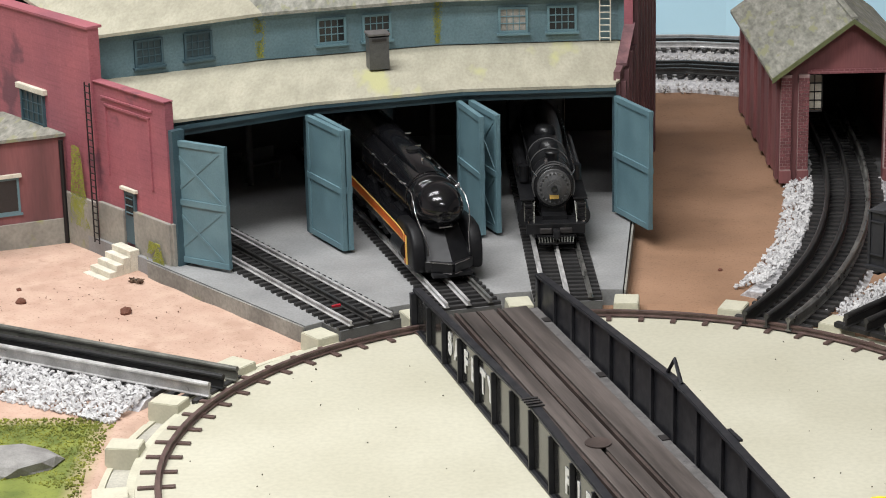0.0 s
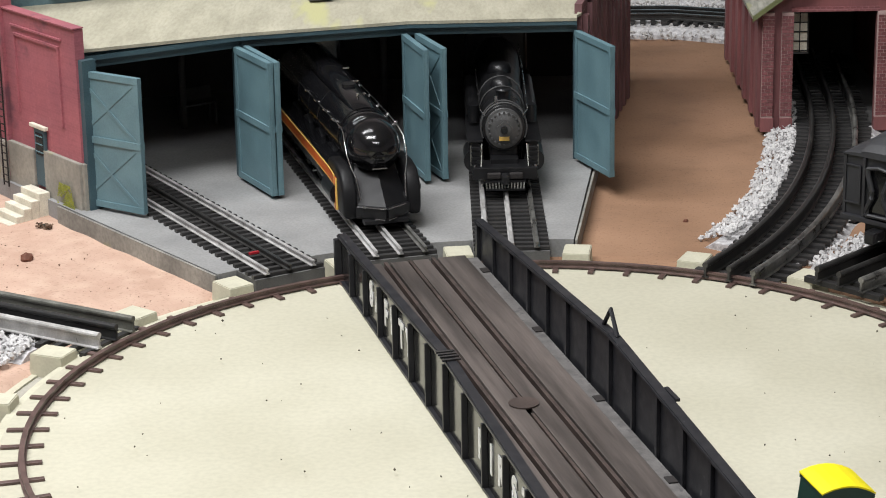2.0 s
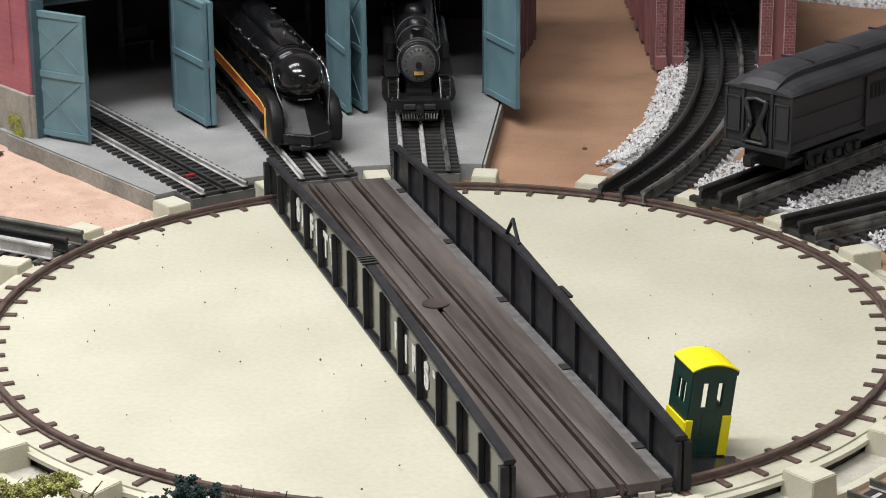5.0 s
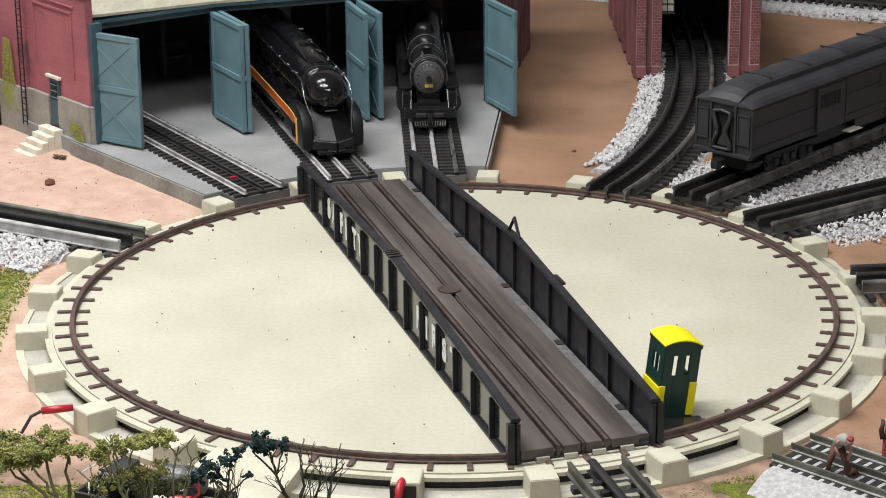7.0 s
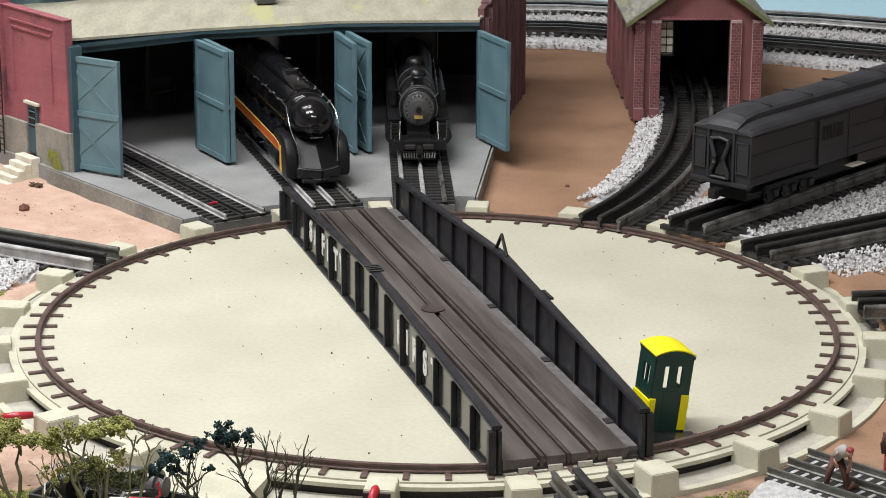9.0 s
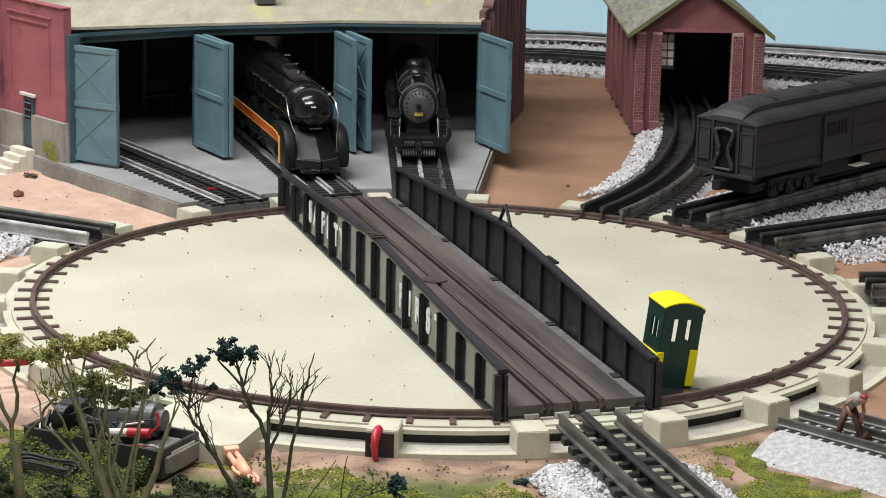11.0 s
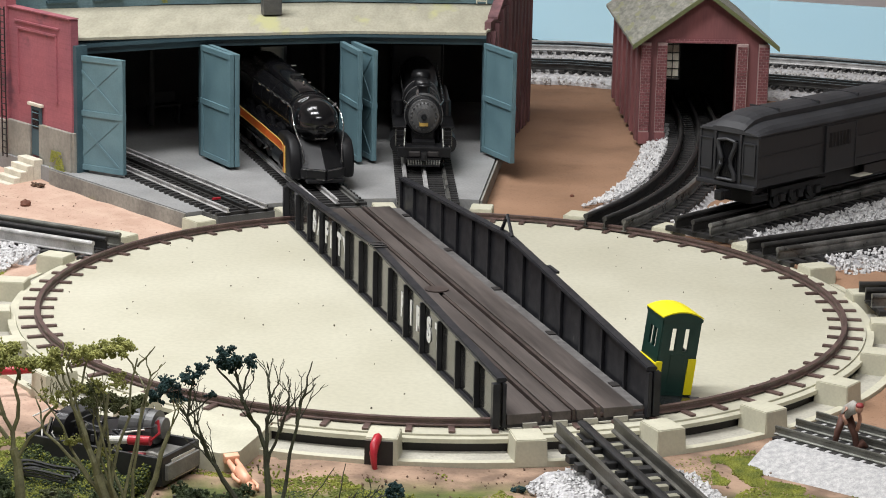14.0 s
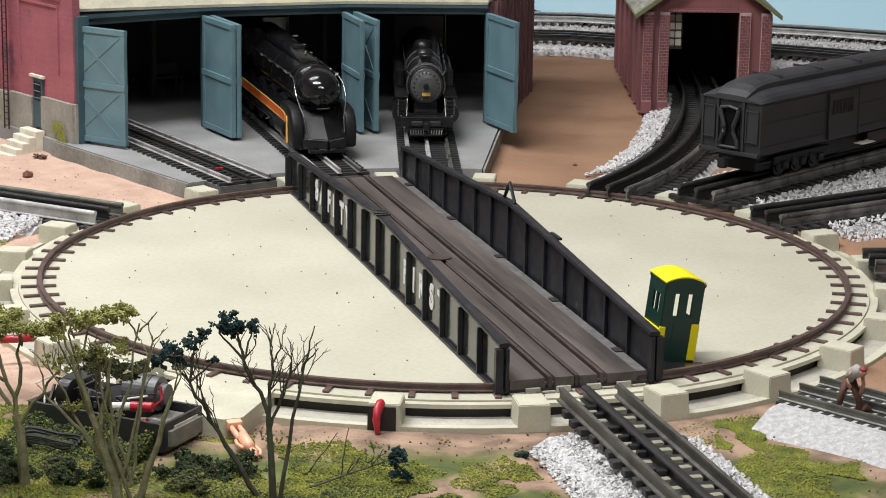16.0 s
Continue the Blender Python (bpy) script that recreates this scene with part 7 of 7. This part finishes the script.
# ---- clutter at the edge ----
def build_motor_box():
    m = Matrix.Translation((-0.1975, -0.3645, -0.0135)) @ Matrix.Rotation(radians(-25.5), 4, "Z")
    b = thing("motor_box", "open black drive box with silver motor and wires", "motor box", m)

    def P(name, bm, material, parent=None, label=""):
        return part(name, bm, material, parent or b, label, world=False)

    W, D, H, t = 0.097, 0.042, 0.0180, 0.0025
    P("base", B((0, 0, 0.0015), (W, D, 0.003)), "plategrey")
    P("inner_floor", B((0.034, 0, 0.0080), (0.036, D - 0.006, 0.010), 0, 0.0006), "plategrey")
    for c, s in (((0, -D / 2, H / 2), (W, t, H)), ((0, D / 2, H / 2), (W, t, H)), ((-W / 2, 0, H / 2), (t, D, H)), ((W / 2, 0, H / 2), (t, D, H))):
        w = P("side_wall", B(c, s, 0, 0.0005), "blackbox")
        if s[1] > s[0] and c[0] > 0:
            P("label_panel", B((c[0] + 0.0015, 0.002, H / 2 - 0.001), (0.0008, D * 0.62, H * 0.72)), "panel", w, "dusty grey end panel")
    mo = P("motor", cyl(bmesh.new(), (0.006, 0.006, 0.026), (0.028, 0.0085, 0.026), 0.0105, n=28), "smokebox", label="round grey motor")
    P("motor_band", cyl(bmesh.new(), (0.019, 0.0075, 0.026), (0.0225, 0.0079, 0.026), 0.0110, n=28), "blackbox", mo)
    P("motor_end", cyl(bmesh.new(), (0.028, 0.0085, 0.026), (0.033, 0.0090, 0.026), 0.0065, n=20), "walkgrey", mo)
    P("gear_frame", B((-0.028, 0.004, 0.017), (0.014, 0.024, 0.028), 0, 0.001), "blackbox")
    P("gear", cyl(bmesh.new(), (-0.030, -0.011, 0.024), (-0.022, -0.011, 0.024), 0.009, n=22), "satin")
    P("mount_plate", B((0.0, 0.006, 0.014), (0.050, 0.030, 0.018), 0, 0.001), "satin")
    for k in range(5):
        P("strut", pipe(bmesh.new(), [(-0.040 + 0.012 * k, -0.018, 0.006), (-0.036 + 0.013 * k, -0.012, 0.028 + 0.002 * (k % 2))], 0.0011, 6), "blackbox" if k % 2 else "chrome")
    for k, (x, y, z) in enumerate(((0.0230, -0.016, 0.0240), (0.0200, -0.018, 0.0140))):
        c = P("connector", cyl(bmesh.new(), (x, y, z), (x + 0.014, y + 0.002, z + 0.001), 0.0030 if k == 0 else 0.0027, n=16), "red", label="red crimp connector")
        P("sleeve", cyl(bmesh.new(), (x - 0.014, y - 0.001, z - 0.002), (x, y, z), 0.0026, n=12), "wire", c)
    P("wire", pipe(bmesh.new(), [(0.037, -0.014, 0.0250), (0.042, -0.012, 0.030), (0.040, -0.010, 0.037), (0.036, -0.006, 0.034)], 0.0009, 6), "red")
    P("wire", pipe(bmesh.new(), [(0.029, -0.016, 0.017), (0.036, -0.010, 0.016), (0.040, 0.0, 0.010)], 0.0010, 6), "wire")
    rng = random.Random(31)
    for k in range(14):
        x, y = rng.uniform(-0.040, 0.020), rng.uniform(-0.013, 0.013)
        pts = [(x + rng.uniform(-0.006, 0.006) * q, y + rng.uniform(-0.004, 0.004) * q, 0.006 + 0.0065 * q + rng.uniform(-0.002, 0.002)) for q in range(5)]
        P("loose_wire", pipe(bmesh.new(), pts, 0.0006, 5), ("wire", "blackbox", "blackbox", "chrome", "satin")[k % 5])
    for k in range(10):
        P("bracket", B((rng.uniform(-0.040, 0.012), rng.uniform(-0.013, 0.013), rng.uniform(0.008, 0.020)), (rng.uniform(0.004, 0.012), rng.uniform(0.002, 0.008), rng.uniform(0.004, 0.010)), rng.uniform(0, 90), 0.0005), ("blackbox", "satin", "smokebox")[k % 3])
    loops = bmesh.new()
    for k in range(3):
        pts = [(-0.018 + (0.018 + 0.002 * k) * math.cos(q), -0.042 + 0.008 * math.sin(q), 0.0025 + 0.002 * k + 0.001 * math.sin(3 * q)) for q in [2 * math.pi * i / 24 for i in range(23)]]
        pipe(loops, pts, 0.0009, 6)
    P("cable_coil", loops, "blackbox", label="coiled black cable")


build_motor_box()


def connector(name, pts, radii, tip, label):
    """A red wire connector with its lead."""
    c = thing(name, label, "connector", Matrix.Translation(pts[0]))
    part("body", pipe(bmesh.new(), pts, radii, 14), "red", c, smooth=True)
    if tip:
        part("lead", pipe(bmesh.new(), tip, 0.0013, 8), "blackbox", c, "black lead")


# flat dark plate; the opening's inner shade is put into its colour
part("socket", B(pol(0.3494, -95.6, -0.0080), (0.0012, 0.0178, 0.0160), -95.6), "groove", TURNTABLE, "socket face in a block, coloured dark for its shaded opening")
connector("plug", [(-0.0348, -0.3405, 0.0010), (-0.0350, -0.3455, 0.0016), (-0.0365, -0.3520, -0.0012), (-0.0372, -0.3540, -0.0062), (-0.0367, -0.3550, -0.0120), (-0.0357, -0.3560, -0.0165)], [0.0020, 0.0030, 0.0031, 0.0025, 0.0019, 0.0016], None, "bright red plug bent down over the block edge")
connector("plug", [(-0.2740, -0.2165, 0.0020), (-0.2850, -0.2195, 0.0022), (-0.2960, -0.2225, 0.0020)], [0.0024, 0.0029, 0.0026], [(-0.2960, -0.2225, 0.0020), (-0.303, -0.225, -0.001), (-0.310, -0.230, -0.012)], "red crimp connector on a cream block with black lead")


def mixed_mesh(name, pieces):
    """One mesh out of several bmeshes with a material each."""
    verts, faces, mats, names = [], [], [], []
    for bm, mt in pieces:
        bmesh.ops.recalc_face_normals(bm, faces=bm.faces)
        if mt not in names:
            names.append(mt)
        base = len(verts)
        bm.verts.index_update()
        verts += [tuple(v.co) for v in bm.verts]
        for f in bm.faces:
            faces.append([base + v.index for v in f.verts])
            mats.append(names.index(mt))
        bm.free()
    me = bpy.data.meshes.new(name)
    me.from_pydata(verts, [], faces)
    for mt in names:
        me.materials.append(M[mt])
    for p, k in zip(me.polygons, mats):
        p.material_index = k
        p.use_smooth = True
    return me


def ball(c, r, s=(1, 1, 1)):
    bm = bmesh.new()
    bmesh.ops.create_uvsphere(bm, u_segments=14, v_segments=10, radius=r, matrix=Matrix.Translation(c) @ Matrix.Diagonal((*s, 1)))
    return bm


def limbs(*paths):
    bm = bmesh.new()
    for pts, r in paths:
        pipe(bm, pts, r, 9)
    return bm


# plain figures
doll = mixed_mesh("doll", [
    (limbs(([(0.004, 0.012, 0.004), (0.004, 0.0, 0.0048), (0.0035, -0.006, 0.005)], [0.0024, 0.0030, 0.0034]), ([(-0.004, 0.012, 0.004), (-0.004, 0.0, 0.0048), (-0.0035, -0.006, 0.005)], [0.0024, 0.0030, 0.0034]),
           ([(0, -0.004, 0.0052), (0, -0.012, 0.0056), (0, -0.019, 0.0056), (0, -0.022, 0.0052)], [0.0058, 0.0056, 0.0062, 0.0030]), ([(0.006, -0.019, 0.0052), (0.0095, -0.024, 0.0042), (0.0070, -0.029, 0.0040)], 0.0018), ([(-0.006, -0.019, 0.0052), (-0.0085, -0.012, 0.0042), (-0.0075, -0.006, 0.0036)], 0.0018)), "pink"),
    (ball((0, -0.0285, 0.0056), 0.0048, (1, 1.15, 1)), "pink"), (B((0, 0.0148, 0.0050), (0.0150, 0.0060, 0.0070), 0, 0.0006), "pink")])
ob = tagged(new("doll", doll), "small pink plastic doll lying on the ground", "doll")
ob.matrix_basis = pose(-0.1190, -0.3800, -0.0125, 9, 0, 22) @ Matrix.Diagonal((0.62, 0.95, 0.75, 1))

worker = mixed_mesh("worker_figurine", [
    (limbs(([(-0.0070, 0.001, 0.0), (-0.0050, 0.001, 0.009), (-0.0012, 0.003, 0.0185)], [0.0018, 0.0022, 0.0030]), ([(0.0078, -0.003, 0.0), (0.0060, -0.001, 0.009), (0.0015, 0.003, 0.0185)], [0.0020, 0.0023, 0.0030]), ([(0.0078, -0.003, 0.0015), (0.0110, -0.002, 0.0045), (0.0135, -0.001, 0.0015)], 0.0022)), "trouser"),
    (limbs(([(0, 0.003, 0.0185), (0.001, 0.000, 0.0225), (0.003, -0.0060, 0.0255), (0.0045, -0.0095, 0.0260)], [0.0034, 0.0036, 0.0040, 0.0024])), "shirt"),
    (limbs(([(-0.0010, -0.006, 0.0255), (-0.0040, -0.007, 0.0210), (-0.0010, -0.008, 0.0165)], 0.0013), ([(0.0065, -0.007, 0.0250), (0.0075, -0.008, 0.0190), (0.0062, -0.007, 0.0130)], 0.0013)), "skin"),
    (ball((0.0058, -0.0115, 0.0265), 0.0025), "skin"), (ball((0.0060, -0.0116, 0.0282), 0.0027, (1, 1, 0.6)), "cap")])
ob = tagged(new("worker_figurine", worker), "small painted worker figurine bending over the rails", "figurine")
ob.matrix_basis = pose(0.2590, -0.3225, -0.0060) @ Matrix.Diagonal((0.96, 1.1, 1.16, 1))

stander = mixed_mesh("worker_figurine", [
    (limbs(([(-0.0022, 0, 0.0), (-0.0022, 0, 0.009), (-0.0016, 0, 0.018)], [0.0022, 0.0024, 0.0028]), ([(0.0022, 0, 0.0), (0.0022, 0, 0.009), (0.0016, 0, 0.018)], [0.0022, 0.0024, 0.0028])), "cap"),
    (limbs(([(0, 0, 0.0175), (0, 0, 0.0235), (0, 0, 0.0300), (0, 0, 0.0320)], [0.0036, 0.0038, 0.0042, 0.0022])), "shirt"),
    (limbs(([(-0.0045, 0, 0.0300), (-0.0058, -0.001, 0.0240), (-0.0050, -0.002, 0.0185)], 0.0016), ([(0.0045, 0, 0.0300), (0.0058, -0.001, 0.0240), (0.0050, -0.002, 0.0185)], 0.0016)), "trouser"),
    (ball((0, -0.0006, 0.0345), 0.0026), "skin"), (ball((0, -0.0006, 0.0362), 0.0028, (1, 1, 0.5)), "trouser")])
ob = tagged(new("worker_figurine", stander), "small painted standing worker figurine in dark red trousers", "figurine")
ob.matrix_basis = pose(0.2990, -0.2960, -0.0110) @ Matrix.Scale(1.15, 4)

kneeler = mixed_mesh("worker_figurine", [
    (limbs(([(0, 0, 0.0), (0.001, 0, 0.006), (0.004, 0, 0.010)], [0.0026, 0.0028, 0.0030]), ([(0.007, 0.002, 0.0), (0.006, 0.002, 0.005), (0.004, 0.001, 0.010)], 0.0024)), "shirt"),
    (limbs(([(0.004, 0, 0.009), (0.001, -0.001, 0.0135), (-0.002, -0.002, 0.0150)], [0.0034, 0.0038, 0.0024]), ([(-0.001, -0.002, 0.0140), (-0.005, -0.003, 0.009), (-0.007, -0.003, 0.004)], 0.0014)), "shirt"),
    (ball((-0.0035, -0.003, 0.0170), 0.0024), "skin"), (ball((-0.0035, -0.003, 0.0184), 0.0028, (1, 1, 0.6)), "yellow")])
ob = tagged(new("worker_figurine", kneeler), "small kneeling worker figurine with a yellow helmet", "figurine")
ob.matrix_basis = pose(0.2990, -0.3330, -0.0060) @ Matrix.Scale(1.25, 4)


# roadbed block under the service track
def build_roadbed():
    a = SERVICE + pol(0.004, -43)
    d = pol(1, -43)
    n = Vector((-d.y, d.x, 0))
    bm = bmesh.new()
    b = a + d * 0.30
    rings = []
    for p in (a, b):
        rings.append([p + n * u + Vector((0, 0, z)) for u, z in ((-0.080, -0.026), (0.052, -0.026), (0.038, -0.0045), (-0.038, -0.0045))])
    loft(bm, rings)
    bmesh.ops.bevel(bm, geom=list(bm.edges), offset=0.0015, segments=2, affect="EDGES")
    solid("roadbed", bm, "roadbed", "pale grey stone textured roadbed block under service track", "roadbed", kind="structure")


build_roadbed()


def stone(name, c, r, material, label, seed, sq=(1, 1, 0.8)):
    rng = random.Random(seed)
    bm = bmesh.new()
    bmesh.ops.create_icosphere(bm, subdivisions=2, radius=r)
    for v in bm.verts:
        v.co = Vector((v.co.x * sq[0], v.co.y * sq[1], v.co.z * sq[2])) * (1 + 0.35 * noise.noise(v.co * (1.3 / r) + Vector((seed, 0, 0))))
    bmesh.ops.translate(bm, verts=bm.verts, vec=c)
    return solid(name, bm, material, label, "rock")


stone("rock", (-0.3820, 0.3470, -0.0085), 0.0050, "rust", "small dark brown rock on the tan earth", 1)
stone("rock", (-0.4750, 0.3770, -0.0088), 0.0045, "rust", "small dark brown rock near the annex", 2)
stone("rock", (-0.4830, 0.4100, -0.0095), 0.0025, "rust", "tiny brown rock near the annex", 3)
stone("rock", (-0.4120, 0.0200, -0.0080), 0.0240, "greyrock", "grey plaster rock in the grass", 4, (1.3, 1.0, 0.45))
stone("rock", (0.1170, 0.4380, -0.0090), 0.0020, "rust", "tiny dark stone on brown ground", 5)
stone("rock", (0.1380, 0.4300, -0.0090), 0.0016, "ballast", "tiny white stone on brown ground", 6)
tag = B((-0.2030, 0.2960, 0.0115), (0.0080, 0.0022, 0.0020), 35, 0.0004)
solid("clip", tag, "red", "small red clip lying on the stall track", "clip")
rear = thing("flat_car", "rusty brown flat car end on the rear track", "railway car", Matrix.Translation((0.60, 0.955, 0.012)) @ Matrix.Rotation(radians(-27), 4, "Z"))
part("body", B((0, 0, 0.012), (0.16, 0.05, 0.018), 0, 0.001), "rust", rear, world=False)
for k in (-0.055, 0.055):
    part("truck", B((k, 0, 0.001), (0.03, 0.034, 0.005), 0, 0.001), "satin", rear, world=False)


def box_bank(rng):
    """Turf heaped against the drive box."""
    u, v = rng.uniform(-0.05, 0.95), rng.random() ** 1.3
    x, y = -0.249 + 0.0865 * u - 0.43 * (0.003 + 0.030 * v), -0.3612 - 0.0413 * u - 0.90 * (0.003 + 0.030 * v)
    top = 0.019 * (1 - v) * (0.6 + 0.6 * noise.noise(Vector((u * 6, 0, 3))))
    return x, y, ground_z(x, y) + max(0.0, top) * rng.random()


strew("ground_foam", 5000, box_bank, (0.0004, 0.0012), "foam", "olive foam heaped against the black drive box", "ground cover", 17)
strew("ground_foam", 9000, box_bank, (0.0004, 0.0013), "foam_dark", "dark green tufts heaped against the drive box", "ground cover", 18)


def behind_box(rng):
    x, y = rng.uniform(-0.33, -0.235), rng.uniform(-0.40, -0.31)
    if math.hypot(x, y) < 0.360 or noise.noise(Vector((x * 22, y * 22, 6))) < -0.1:
        return None
    return x, y, ground_z(x, y)


strew("ground_foam", 4000, behind_box, (0.0006, 0.0016), "foam", "olive foam beside the drive box", "ground cover", 19)


# moss on the walls beside the roundhouse
def wall_moss(s0, s1, z0, z1, off, bare=-0.05):
    c, d = Vector((-0.3520, 0.4290, 0)), pol(1, 131.0)
    n = Vector((-d.y, d.x, 0))

    def place(rng):
        u, v = rng.random(), rng.random()
        if noise.noise(Vector((u * 3 + s0 * 90, v * 4, 1.5))) + 0.7 * noise.noise(Vector((u * 15 + s0 * 90, v * 13, 4))) + rng.uniform(-0.2, 0.2) < bare or abs(u - 0.5) > 0.5 - 0.3 * v:
            return None
        p = c + d * (s0 + (s1 - s0) * u) + n * off
        return p.x, p.y, z0 + (z1 - z0) * v
    return place


M["moss"] = surface("yellow_green_moss", (0.34, 0.34, 0.06, 1), (0.22, 0.24, 0.05, 1), 0.95, scale=200, bump=0.2)
strew("moss", 4200, wall_moss(0.124, 0.158, 0.010, 0.085, 0.0062), (0.0002, 0.0006), "moss", "yellow green moss climbing the red brick wall", "moss", 41)
strew("moss", 4600, wall_moss(-0.002, 0.040, -0.016, 0.022, 0.0062, -0.30), (0.0002, 0.0006), "moss", "yellow green moss on the stone base", "moss", 42)
def joint_moss(a, width):
    """Streaks running down the joint between two bays of the upper wall."""
    def place(rng):
        v = rng.random()
        p = pol(RC - 0.0006, a + rng.gauss(0, width * (0.5 + 0.7 * v)))
        return None if noise.noise(Vector((a + p.x * 90, v * 3, 2))) < -0.25 else (p.x, p.y, 0.138 + 0.042 * v)
    return place


for a, width, count, seed in ((POST[1], 0.30, 900, 44), (POST[2], 0.22, 900, 45)):
    strew("moss", count, joint_moss(a, width), (0.0002, 0.0006), "moss", "yellow moss streak down the teal upper wall", "moss", seed)
strew("moss", 1600, wall_moss(0.160, 0.195, -0.010, 0.060, 0.0066), (0.0002, 0.0006), "moss", "yellow green moss beside the downpipe", "moss", 43)


# bricks of the shed's piers
def build_bricks():
    shed = bpy.data.objects["engine_shed"]
    rng = random.Random(8)
    fr = [o for o in shed.children if o.name.startswith("front_wall")][0]
    me = mesh("brick", B((0, 0, 0), (0.0048, 0.0007, 0.0026), bevel=0.0002), "pierbrick")
    short = mesh("brick", B((0, 0, 0), (0.0022, 0.0007, 0.0026), bevel=0.0002), "pierbrick")
    for a, b in ((0.000, 0.010), (0.0165, 0.0268), (0.0992, 0.111), (0.122, 0.133)):
        for row in range(29):
            for x, half in (((-0.0026, False), (0.0026, False)), ((-0.0039, True), (0.0, False), (0.0039, True)))[row % 2]:
                o = new("brick", short if half else me)
                o.parent = fr
                o.matrix_basis = Matrix.Translation(((a + b) / 2 + x, -0.0045 + rng.uniform(-0.0001, 0.0001), 0.0150 + 0.0031 * row))


M["pierbrick"] = surface("old_red_brick", (0.30, 0.105, 0.11, 1), (0.20, 0.075, 0.08, 1), 0.75, scale=120, fine=800, bump=0.3, per_object=0.35)
build_bricks()
